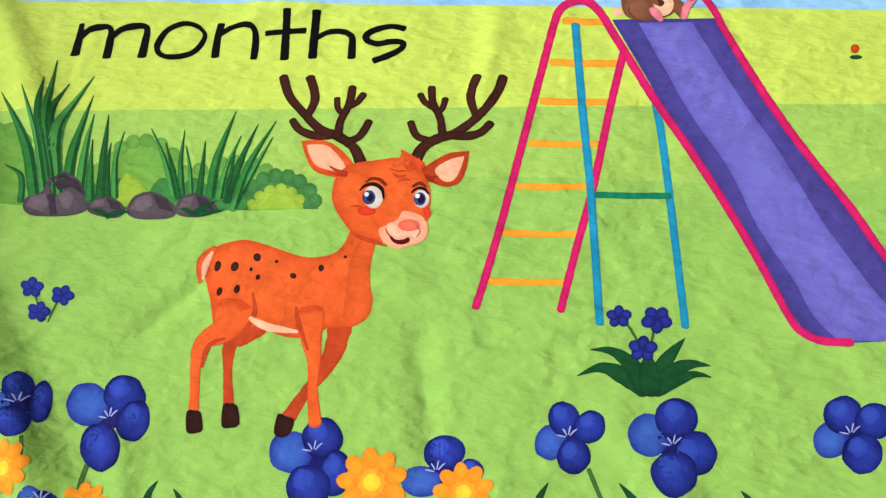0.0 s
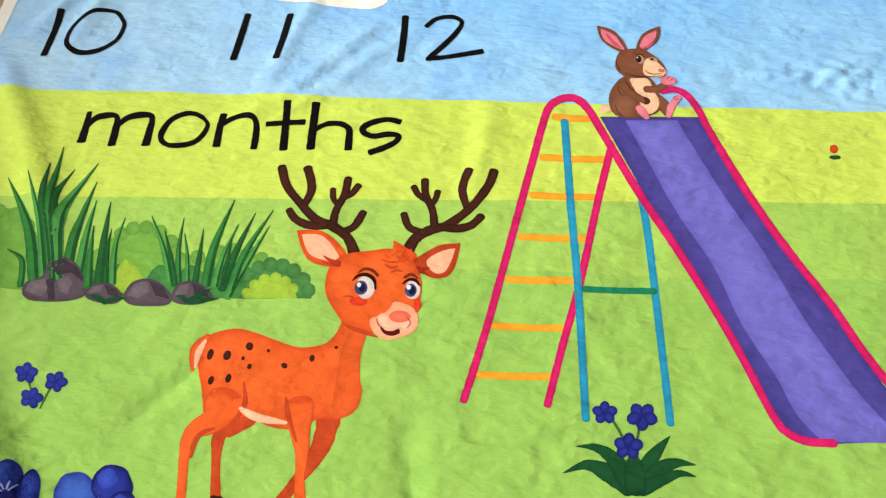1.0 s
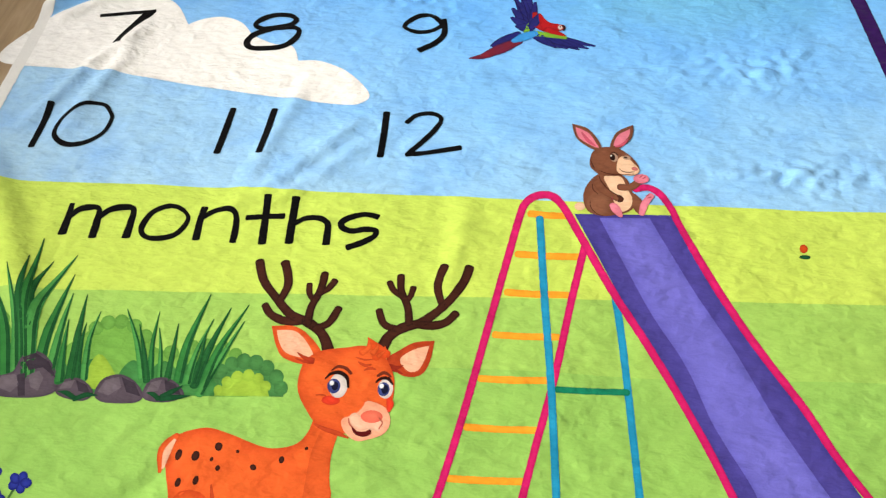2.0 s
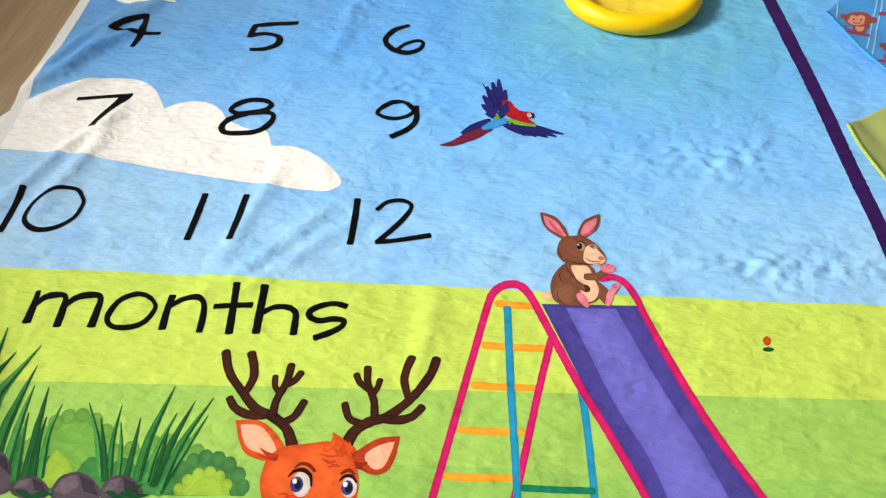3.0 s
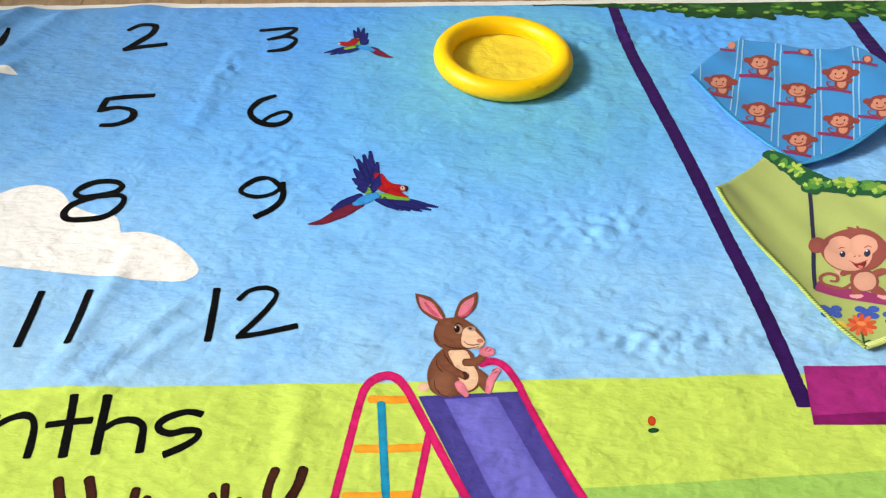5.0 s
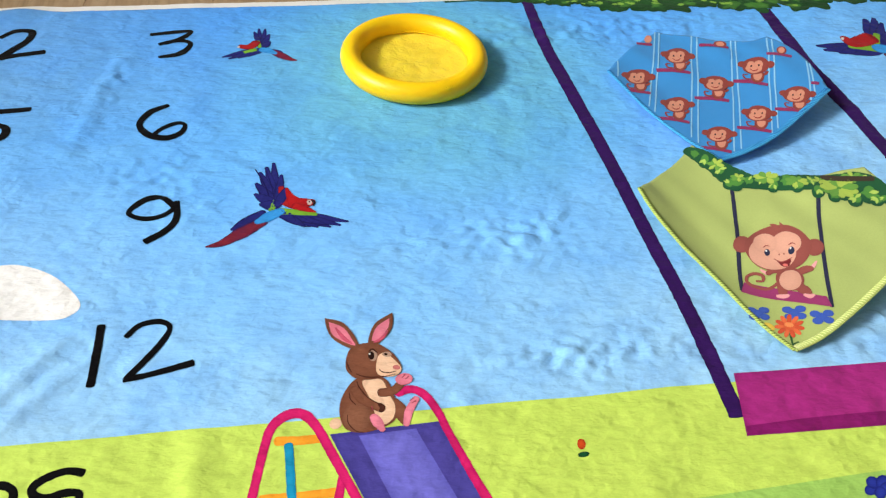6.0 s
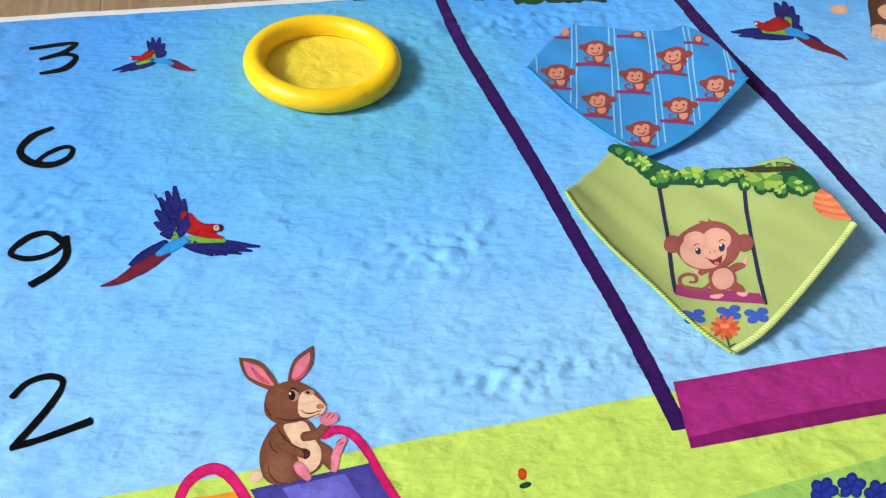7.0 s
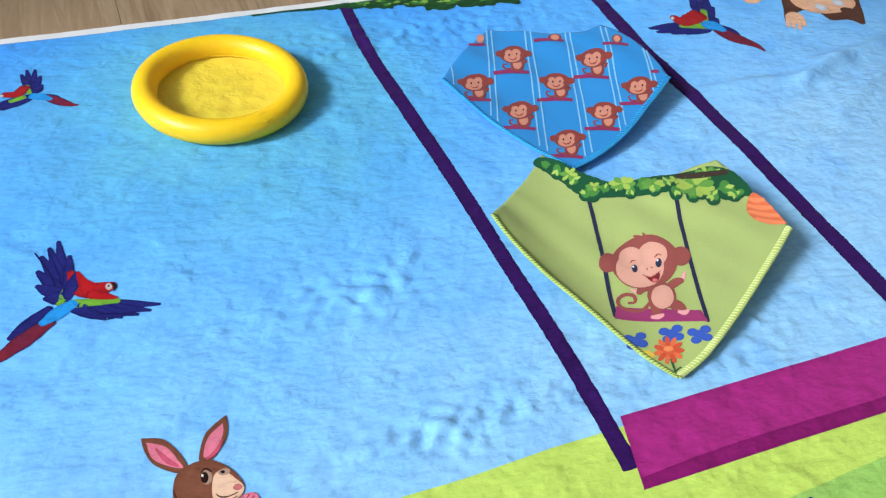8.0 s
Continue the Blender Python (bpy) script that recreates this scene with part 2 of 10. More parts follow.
# knots of crushed pile: middle, half length, half breadth, height
CRUSHED = [(0.42, 0.622, 0.10, 0.022, 0.008), (0.40, 0.79, 0.09, 0.035, 0.006), (0.0, 0.93, 0.05, 0.045, 0.004),
           (0.27, 0.79, 0.08, 0.012, 0.003), (0.70, 0.62, 0.12, 0.03, 0.004), (-0.06, 1.14, 0.012, 0.06, 0.006),
           (0.46, 1.14, 0.035, 0.09, 0.004), (-0.02, 0.625, 0.05, 0.02, 0.002), (0.62, 1.22, 0.2, 0.05, 0.005)]


def sheet_height(x, y):
    z = 0.0016 * noise.noise((x * 5, y * 5, 0.3)) + 0.0009 * noise.noise((x * 17, y * 17, 2.1)) + 0.0005 * noise.noise((x * 38, y * 46, 5.0))
    for (ax, ay), (bx, by), w, h in FOLDS:
        dx, dy = bx - ax, by - ay
        s = ((x - ax) * dx + (y - ay) * dy) / (dx * dx + dy * dy)
        if -0.6 < s < 1.6:
            e = max(0.0, -s, s - 1) / 0.35
            d = ((x - ax) * dy - (y - ay) * dx) / math.hypot(dx, dy) + 0.012 * noise.noise((x * 9, y * 9, ax * 7))
            if abs(d) < 3.2 * w:
                z += h * math.exp(-(d / w) ** 2 - e * e)
    for cx, cy, rx, ry, h in CRUSHED:
        r = ((x - cx) / rx) ** 2 + ((y - cy) / ry) ** 2
        if r < 3:
            z += h * math.exp(-r) * noise.noise((x * 70, y * 95, cx * 9)) 
    return z


GRID = np.array([[sheet_height(X0 + i * CELL, Y0 + j * CELL) for i in range(NX + 1)] for j in range(NY + 1)])


def on_blanket(x, y):
    u, v = min(max((x - X0) / CELL, 0), NX - 0.001), min(max((y - Y0) / CELL, 0), NY - 0.001)
    i, j = int(u), int(v)
    u, v = u - i, v - j
    a, b, c, d = GRID[j, i], GRID[j, i + 1], GRID[j + 1, i + 1], GRID[j + 1, i]
    return float(a + (b - a) * u + (c - b) * v if u >= v else a + (d - a) * v + (c - d) * u)


def soft_rise(d, k=0.03):
    return 0.5 * (d + math.sqrt(d * d + k * k)) - 0.15 * k


def on_green_bib(x, y):
    ripple = 0.0042 * noise.noise((x * 27 + y * 10, y * 8 - x * 3, 3.7)) * min(1, max(0.2, (y - 0.62) * 8)) + 0.0012 * noise.noise((x * 24, y * 24, 3))
    return 0.0065 + 0.235 * soft_rise(x - 0.635) + 0.40 * soft_rise(0.598 - x, 0.02) + ripple


def on_blue_bib(x, y):
    ripple = 0.0042 * noise.noise((x * 27 + y * 10, y * 8, 9.2)) * min(1, max(0.2, (y - 0.93) * 7)) + 0.0012 * noise.noise((x * 24, y * 24, 8))
    return 0.0105 + 0.165 * soft_rise(x - 0.72) + ripple


# ---- makers ----
def link(name, verts, faces, material, parent=None, label="", smooth=True, rim=None):
    """rim: how near each point lies to its patch's edge, where the print's ink is stronger."""
    me = bpy.data.meshes.new(name)
    me.from_pydata(verts, [], faces)
    if rim:
        me.attributes.new("rim", "FLOAT", "POINT").data.foreach_set("value", rim)
    me.materials.append(material)
    if smooth:
        me.polygons.foreach_set("use_smooth", [True] * len(me.polygons))
    ob = new(name, me)
    if parent:
        ob.parent = parent
    if label:
        tagged(ob, label)
    return ob


def part(name, bm, material, parent=None, label="", smooth=True):
    me = bpy.data.meshes.new(name)
    bm.to_mesh(me)
    bm.free()
    me.materials.append(material)
    if smooth:
        me.polygons.foreach_set("use_smooth", [True] * len(me.polygons))
    ob = new(name, me)
    if parent:
        ob.parent = parent
    if label:
        tagged(ob, label)
    return ob


def spline(points, step, closed=False):
    """A smooth run through the points; a point given twice is a sharp corner."""
    pts = [np.array(p, float) for p in points]
    n, out = len(pts), []
    for i in range(n if closed else n - 1):
        p1, p2 = pts[i], pts[(i + 1) % n]
        gap = float(np.hypot(*(p2 - p1)[:2]))
        if gap < 1e-6:
            continue
        p0 = pts[(i - 1) % n] if closed or i > 0 else p1
        p3 = pts[(i + 2) % n] if closed or i + 2 < n else p2
        k = max(2, math.ceil(gap / step))
        for s in range(k):
            t = s / k
            out.append(0.5 * (2 * p1 + (p2 - p0) * t + (2 * p0 - 5 * p1 + 4 * p2 - p3) * t * t + (3 * p1 - p0 - 3 * p2 + p3) * t ** 3))
    if not closed:
        out.append(pts[-1])
    return out


LIFT, STEP = 0.00028, 0.00005


def stroke_mesh(runs, level, surface, step=0.0022, wobble=0.0, cap=0.7):
    """Ribbons along the runs, with rounded ends (cap 1) or blunt ones (cap near 0)."""
    verts, faces, rim = [], [], []
    for r, run in enumerate(runs):
        path = spline(run, step)
        z = level * STEP + LIFT + r * 0.00003
        first = len(verts)
        m = max(3, math.ceil(max(p[2] for p in path) / 0.003))
        for i, p in enumerate(path):
            a, b = path[max(0, i - 1)], path[min(len(path) - 1, i + 1)]
            d = (b - a)[:2]
            d = d / (np.hypot(*d) + 1e-9)
            for c in range(m + 1):
                s = 2 * c / m - 1
                rag = wobble * (noise.noise((p[0] * 160, p[1] * 160, r)) + 0.7 * noise.noise((p[0] * 420, p[1] * 420, r + 5 * s))) if c in (0, m) else 0.0
                w = max(p[2], 0.0004) * 0.5 * (1 + rag) * s
                x, y = p[0] - d[1] * w, p[1] + d[0] * w
                verts.append((x, y, surface(x, y) + z))
                rim.append(1.0 if c in (0, m) else 0.1)
        for i in range(len(path) - 1):
            for c in range(m):
                q = first + (m + 1) * i + c
                faces.append((q, q + m + 1, q + m + 2, q + 1))
        for i, sign in ((0, -1), (len(path) - 1, 1)):
            p, d = path[i], (path[min(i + 1, len(path) - 1)] - path[max(i - 1, 0)])[:2]
            d = d / (np.hypot(*d) + 1e-9)
            w = max(p[2], 0.0004) * 0.5
            base, k = first + (m + 1) * i, len(verts)
            for s in (-0.87, -0.5, 0.0, 0.5, 0.87):
                f = cap * math.sqrt(1 - s * s)
                x, y = p[0] + sign * d[0] * w * f - d[1] * w * s, p[1] + sign * d[1] * w * f + d[0] * w * s
                verts.append((x, y, surface(x, y) + z))
                rim.append(1.0)
            ends = [base] + list(range(k, k + 5)) + list(range(base + m, base, -1))
            faces.append(tuple(ends) if sign > 0 else tuple(reversed(ends)))
    return verts, faces, rim


def strokes(name, material, runs, level, parent, surface=on_blanket, wobble=0.08, label="", cap=0.7):
    verts, faces, rim = stroke_mesh(runs, level, surface, wobble=wobble, cap=cap)
    return link(name, verts, faces, material, parent, label, rim=rim)


def oval(name, material, x, y, ux, uy, vx, vy, level, parent, surface=on_blanket, ragged=0.05, top=None, label=""):
    """A disc about (x, y) with half axes u and v."""
    r = max(math.hypot(ux, uy), math.hypot(vx, vy))
    rings, count = max(2, math.ceil(r / 0.003)), max(10, min(40, math.ceil(r * 1500)))
    z, verts, faces, rim = level * STEP + LIFT, [], [], []
    for k in range(rings + 1):
        for i in range(count if k else 1):
            a = 2 * math.pi * i / count
            q = k / rings * (1 + ragged * noise.noise((math.cos(a) * 1.6 + x * 90, math.sin(a) * 1.6 + y * 90, 0)))
            px, py = x + q * (ux * math.cos(a) + vx * math.sin(a)), y + q * (uy * math.cos(a) + vy * math.sin(a))
            if top is not None:
                py = min(py, top)
            verts.append((px, py, surface(px, py) + z))
            rim.append((k / rings) ** 2.2)
    turn = ux * vy - uy * vx > 0
    for i in range(count):
        j = (i + 1) % count
        fan = [(0, 1 + i, 1 + j)] + [(1 + k * count + i, 1 + (k + 1) * count + i, 1 + (k + 1) * count + j, 1 + k * count + j) for k in range(rings - 1)]
        faces += fan if turn else [tuple(reversed(f)) for f in fan]
    return link(name, verts, faces, material, parent, label, rim=rim)


def sheet(outline, step=CELL, ox=X0, oy=Y0):
    """A flat piece of cloth or print inside the smooth outline, cut into small cells."""
    bm = bmesh.new()
    path = spline(outline, 0.0035, True)
    f = bm.faces.new([bm.verts.new((p[0], p[1], 0)) for p in path])
    f.normal_update()
    if f.normal.z < 0:
        f.normal_flip()
    xs, ys = [p[0] for p in path], [p[1] for p in path]
    for axis, lo, hi, start in ((0, min(xs), max(xs), ox), (1, min(ys), max(ys), oy)):
        k = math.ceil((lo - start) / step)
        while start + k * step < hi:
            co, no = [0, 0, 0], [0, 0, 0]
            co[axis], no[axis] = start + k * step, 1
            bmesh.ops.bisect_plane(bm, geom=bm.verts[:] + bm.edges[:] + bm.faces[:], dist=1e-7, plane_co=co, plane_no=no)
            k += 1
    bmesh.ops.triangulate(bm, faces=[f for f in bm.faces if len(f.verts) > 4])
    for f in [f for f in bm.faces if len(f.verts) == 4]:
        order = sorted(f.verts, key=lambda v: v.co.x + v.co.y)
        if not any(order[0] in e.verts and order[3] in e.verts for e in f.edges):
            bmesh.utils.face_split(f, order[0], order[3])
    return bm


def shape(name, material, outline, level, parent, surface=on_blanket, label=""):
    bm = sheet(outline)
    for v in bm.verts:
        v.co.z = surface(v.co.x, v.co.y) + level * STEP + LIFT
    edge = np.array([p[:2] for p in spline(outline, 0.003, True)])
    rim = [math.exp(-float(np.min(np.hypot(edge[:, 0] - v.co.x, edge[:, 1] - v.co.y))) / 0.005) for v in bm.verts]
    ob = part(name, bm, material, parent, label)
    ob.data.attributes.new("rim", "FLOAT", "POINT").data.foreach_set("value", rim)
    return ob


# ---- room ----
def box(bm, x0, x1, y0, y1, z0, z1):
    v = [bm.verts.new((x, y, z)) for z in (z0, z1) for x, y in ((x0, y0), (x1, y0), (x1, y1), (x0, y1))]
    for q in ((3, 2, 1, 0), (4, 5, 6, 7), (0, 1, 5, 4), (1, 2, 6, 5), (2, 3, 7, 6), (3, 0, 4, 7)):
        bm.faces.new([v[i] for i in q])


def slab(name, boxes, material, label, category="wall"):
    bm = bmesh.new()
    for b in boxes:
        box(bm, *b)
    return tagged(part(name, bm, material, smooth=False), label, category, kind="structure")


FLOOR = -0.009
RX0, RX1, RY0, RY1, RZ = -1.65, 2.9, -1.9, 3.2, 2.6
W = WINDOW
# unseen wall added to the west; its opening shapes where the sun lands
wall_west = slab("wall_west", [(RX0 - 0.2, RX0, RY0, W["y0"], FLOOR, RZ), (RX0 - 0.2, RX0, W["y1"], RY1, FLOOR, RZ),
                               (RX0 - 0.2, RX0, W["y0"], W["y1"], FLOOR, W["z0"]), (RX0 - 0.2, RX0, W["y0"], W["y1"], W["z1"], RZ)], WALL, "plain off-white painted wall with a window opening")
slab("wall_east", [(RX1, RX1 + 0.2, RY0, RY1, FLOOR, RZ)], WALL, "plain off-white painted room wall")
slab("wall_north", [(RX0 - 0.2, RX1 + 0.2, RY1, RY1 + 0.2, FLOOR, RZ)], WALL, "plain off-white painted room wall")
slab("wall_south", [(RX0 - 0.2, RX1 + 0.2, RY0 - 0.2, RY0, FLOOR, RZ)], WALL, "plain off-white painted room wall")
slab("ceiling", [(RX0 - 0.2, RX1 + 0.2, RY0 - 0.2, RY1 + 0.2, RZ, RZ + 0.2)], WALL, "plain white painted ceiling", "ceiling")
floor = slab("floor", [(RX0 - 0.2, RX1 + 0.2, RY0 - 0.2, RY1 + 0.2, FLOOR - 0.2, FLOOR - 0.004)], plain("underlay", srgb(130, 106, 80)), "light oak laminate floor boards", "floor")

# ---- blanket ----
RIM = 0.075


def rounded(x, y):
    """Rounds off the sheet's upper corner."""
    a, b = (X0 + RIM - x) / RIM, (y - (Y1 - RIM)) / RIM
    if a > 0 and b > 0:
        a, b = a * math.sqrt(1 - b * b / 2), b * math.sqrt(1 - a * a / 2)
        return X0 + RIM - a * RIM, Y1 - RIM + b * RIM
    return x, y


def make_blanket():
    verts = [(*rounded(X0 + i * CELL, Y0 + j * CELL), float(GRID[j, i])) for j in range(NY + 1) for i in range(NX + 1)]
    row = NX + 1
    faces = []
    for j in range(NY):
        for i in range(NX):
            a = j * row + i
            faces += [(a, a + 1, a + row + 1), (a, a + row + 1, a + row)]
    loop = [i for i in range(NX)] + [NX + j * row for j in range(NY)] + [NY * row + i for i in range(NX, 0, -1)] + [j * row for j in range(NY, 0, -1)]
    for grow, drop in ((0.0022, 0.002), (0.0028, 0.005), (0.0, None)):
        k = len(verts)
        for n in loop:
            x, y, z = verts[n]
            ex = grow * (1 if x > X1 - 0.02 else -1 if x < X0 + RIM else 0)
            ey = grow * (1 if y > Y1 - RIM else -1 if y < Y0 + 0.02 else 0)
            verts.append((x + ex, y + ey, z - drop if drop else FLOOR + 0.001))
        new_loop = list(range(k, k + len(loop)))
        m = len(loop)
        faces += [(loop[i], new_loop[i], new_loop[(i + 1) % m], loop[(i + 1) % m]) for i in range(m)]
        loop = new_loop
    return link("blanket", verts, faces, SKY)


blanket = tagged(make_blanket(), "printed fleece baby blanket with sky and playground, spread on floor", "blanket")
corner = [(X0 + RIM - (RIM - 0.006) * math.sin(a), Y1 - RIM + (RIM - 0.006) * math.cos(a)) for a in (1.4, 1.1, 0.785, 0.45, 0.15)]
strokes("hem", HEM, [[(X0 + 0.007, Y0, 0.016), (X0 + 0.007, 0.4, 0.016), (X0 + 0.007, 0.9, 0.016), (X0 + 0.007, 1.15, 0.016), (X0 + 0.007, Y1 - RIM - 0.03, 0.015), (X0 + 0.007, Y1 - RIM - 0.012, 0.014), (X0 + 0.007, Y1 - RIM, 0.014), *[(x, y, 0.013) for x, y in corner],
                      (X0 + RIM, Y1 - 0.006, 0.013), (X0 + RIM + 0.012, Y1 - 0.006, 0.013), (X0 + RIM + 0.035, Y1 - 0.006, 0.013), (X0 + RIM + 0.12, Y1 - 0.006, 0.013), (0.0, Y1 - 0.006, 0.013), (0.3, Y1 - 0.0065, 0.013), (0.9, Y1 - 0.0055, 0.013), (X1, Y1 - 0.006, 0.013)]], 3, blanket, label="white stitched hem")

# ---- printed meadow: three tones of green ----
LIME, GREEN, MEADOW = dye(196, 219, 96, 178, 205, 84), dye(160, 200, 96, 142, 186, 84), dye(149, 194, 94, 130, 180, 82)


def band(name, material, low, high, level, label):
    """A strip right across the sheet between two gently sloping edges."""
    xs = [X0 + CELL * k for k in range(3, NX + 1)]
    n = len(xs)
    rows = max(2, math.ceil((high(0) - low(0)) / CELL * 1.6))
    verts, faces = [], []
    for k in range(rows + 1):
        for x in xs:
            y = low(x) + (high(x) - low(x)) * k / rows
            verts.append((x, y, on_blanket(x, y) + level * STEP + LIFT))
    for k in range(rows):
        faces += [(k * n + i, k * n + i + 1, k * n + n + 1 + i, k * n + n + i) for i in range(n - 1)]
    return link(name, verts, faces, material, blanket, label)


def horizon(x):
    return 0.5915 - 0.048 * (x - 0.08) + 0.012 * (x - 0.08) ** 2 * (1 if x > 0.08 else -1) + 0.0018 * noise.noise((x * 11, 0, 3))


band("printed_lawn", LIME, lambda x: 0.470 - 0.008 * x, horizon, 0, "bright lime band of printed lawn")
band("printed_lawn", GREEN, lambda x: 0.395 - 0.02 * x + 0.004 * noise.noise((x * 6, 1, 0)), lambda x: 0.4703 - 0.008 * x, 0, "mid green band of printed lawn")
band("printed_lawn", MEADOW, lambda x: Y0 + 0.004, lambda x: 0.3953 - 0.02 * x + 0.004 * noise.noise((x * 6, 1, 0)), 0, "grass green printed lawn")

# ---- printed clouds ----
shape("printed_cloud", dye(240, 238, 235, 232, 229, 225), [(-0.5277, 0.8115), (-0.5336, 0.8331), (-0.5078, 0.8783), (-0.4756, 0.914), (-0.4441, 0.935), (-0.3922, 0.945), (-0.3555, 0.9413), (-0.326, 0.9203), (-0.3028, 0.8811), (-0.3028, 0.8811), (-0.2839, 0.8928), (-0.2582, 0.8964), (-0.2328, 0.8847), (-0.2145, 0.8597), (-0.2145, 0.8597), (-0.1829, 0.8421), (-0.1586, 0.8367), (-0.1471, 0.8091), (-0.1471, 0.8091), (-0.1193, 0.8082), (-0.0888, 0.7929), (-0.0647, 0.7681), (-0.0526, 0.7469), (-0.0605, 0.7346), (-0.0802, 0.7317), (-0.1563, 0.7433), (-0.2644, 0.7648), (-0.3777, 0.7893), (-0.4908, 0.8022)], 1, blanket, label="white printed cloud")
shape("printed_cloud", dye(240, 238, 235, 232, 229, 225), [(-0.4691, 1.1559), (-0.4623, 1.1697), (-0.4468, 1.1933), (-0.4304, 1.1739), (-0.4098, 1.1457), (-0.4098, 1.1457), (-0.3891, 1.156), (-0.3666, 1.1495), (-0.3535, 1.1356), (-0.3535, 1.1356), (-0.3863, 1.1332), (-0.4181, 1.1308), (-0.4596, 1.1451)], 1, blanket, label="small white printed cloud")

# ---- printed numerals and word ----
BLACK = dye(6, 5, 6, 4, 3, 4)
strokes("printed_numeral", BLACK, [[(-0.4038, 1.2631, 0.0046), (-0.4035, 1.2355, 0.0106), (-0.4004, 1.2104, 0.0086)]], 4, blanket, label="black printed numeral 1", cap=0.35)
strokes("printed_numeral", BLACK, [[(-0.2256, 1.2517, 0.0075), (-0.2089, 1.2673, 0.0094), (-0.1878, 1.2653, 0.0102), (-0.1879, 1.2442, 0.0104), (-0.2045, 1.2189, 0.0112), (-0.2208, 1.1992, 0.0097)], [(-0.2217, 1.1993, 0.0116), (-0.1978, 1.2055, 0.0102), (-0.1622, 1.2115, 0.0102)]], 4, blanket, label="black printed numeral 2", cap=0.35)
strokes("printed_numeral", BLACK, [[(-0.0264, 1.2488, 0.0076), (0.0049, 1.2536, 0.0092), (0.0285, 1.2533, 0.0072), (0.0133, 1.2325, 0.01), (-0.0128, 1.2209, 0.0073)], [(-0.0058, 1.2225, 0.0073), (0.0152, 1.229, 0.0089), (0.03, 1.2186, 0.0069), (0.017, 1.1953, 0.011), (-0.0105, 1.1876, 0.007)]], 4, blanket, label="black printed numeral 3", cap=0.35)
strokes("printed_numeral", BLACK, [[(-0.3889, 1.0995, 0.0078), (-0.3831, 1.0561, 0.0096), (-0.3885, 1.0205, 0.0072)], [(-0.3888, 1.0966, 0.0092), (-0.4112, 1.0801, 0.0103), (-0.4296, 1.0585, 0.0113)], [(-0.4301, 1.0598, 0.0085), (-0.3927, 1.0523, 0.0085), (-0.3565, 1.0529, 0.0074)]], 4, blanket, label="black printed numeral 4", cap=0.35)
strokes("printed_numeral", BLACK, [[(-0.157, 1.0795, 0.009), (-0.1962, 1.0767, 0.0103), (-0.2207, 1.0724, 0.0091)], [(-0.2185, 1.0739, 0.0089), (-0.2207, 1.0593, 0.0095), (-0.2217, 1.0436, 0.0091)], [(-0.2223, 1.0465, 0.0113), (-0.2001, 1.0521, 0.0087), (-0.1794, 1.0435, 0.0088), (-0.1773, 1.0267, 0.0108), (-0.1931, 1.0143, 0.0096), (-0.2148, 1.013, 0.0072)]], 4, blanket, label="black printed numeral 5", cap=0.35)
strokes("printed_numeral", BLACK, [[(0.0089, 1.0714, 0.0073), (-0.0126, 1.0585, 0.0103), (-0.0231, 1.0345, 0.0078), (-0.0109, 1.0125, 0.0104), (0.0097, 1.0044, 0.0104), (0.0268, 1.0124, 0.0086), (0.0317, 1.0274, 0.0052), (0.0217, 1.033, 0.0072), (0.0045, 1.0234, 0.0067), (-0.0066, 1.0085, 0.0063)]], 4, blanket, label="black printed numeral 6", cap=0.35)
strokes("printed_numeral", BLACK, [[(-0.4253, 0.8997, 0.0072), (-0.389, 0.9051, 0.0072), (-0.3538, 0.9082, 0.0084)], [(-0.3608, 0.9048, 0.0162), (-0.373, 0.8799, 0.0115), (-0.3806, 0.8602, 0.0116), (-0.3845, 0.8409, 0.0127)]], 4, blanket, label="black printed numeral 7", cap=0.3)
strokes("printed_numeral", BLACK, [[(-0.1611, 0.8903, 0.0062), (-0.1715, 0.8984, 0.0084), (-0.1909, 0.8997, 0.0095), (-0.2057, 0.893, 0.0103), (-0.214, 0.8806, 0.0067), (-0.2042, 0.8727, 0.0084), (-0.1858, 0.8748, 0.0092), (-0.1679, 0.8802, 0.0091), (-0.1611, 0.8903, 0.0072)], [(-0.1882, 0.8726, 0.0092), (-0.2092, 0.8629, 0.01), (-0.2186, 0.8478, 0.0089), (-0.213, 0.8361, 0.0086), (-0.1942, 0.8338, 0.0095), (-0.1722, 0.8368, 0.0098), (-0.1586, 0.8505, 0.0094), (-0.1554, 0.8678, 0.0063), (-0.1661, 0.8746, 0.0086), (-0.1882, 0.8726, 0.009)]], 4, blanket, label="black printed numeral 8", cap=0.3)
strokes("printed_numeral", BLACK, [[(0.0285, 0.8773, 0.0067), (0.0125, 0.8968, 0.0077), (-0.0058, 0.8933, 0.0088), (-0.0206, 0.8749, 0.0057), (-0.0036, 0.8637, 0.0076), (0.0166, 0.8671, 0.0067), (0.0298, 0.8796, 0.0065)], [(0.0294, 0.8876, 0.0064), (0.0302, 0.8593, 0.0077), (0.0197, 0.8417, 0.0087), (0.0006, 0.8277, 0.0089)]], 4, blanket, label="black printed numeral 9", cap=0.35)
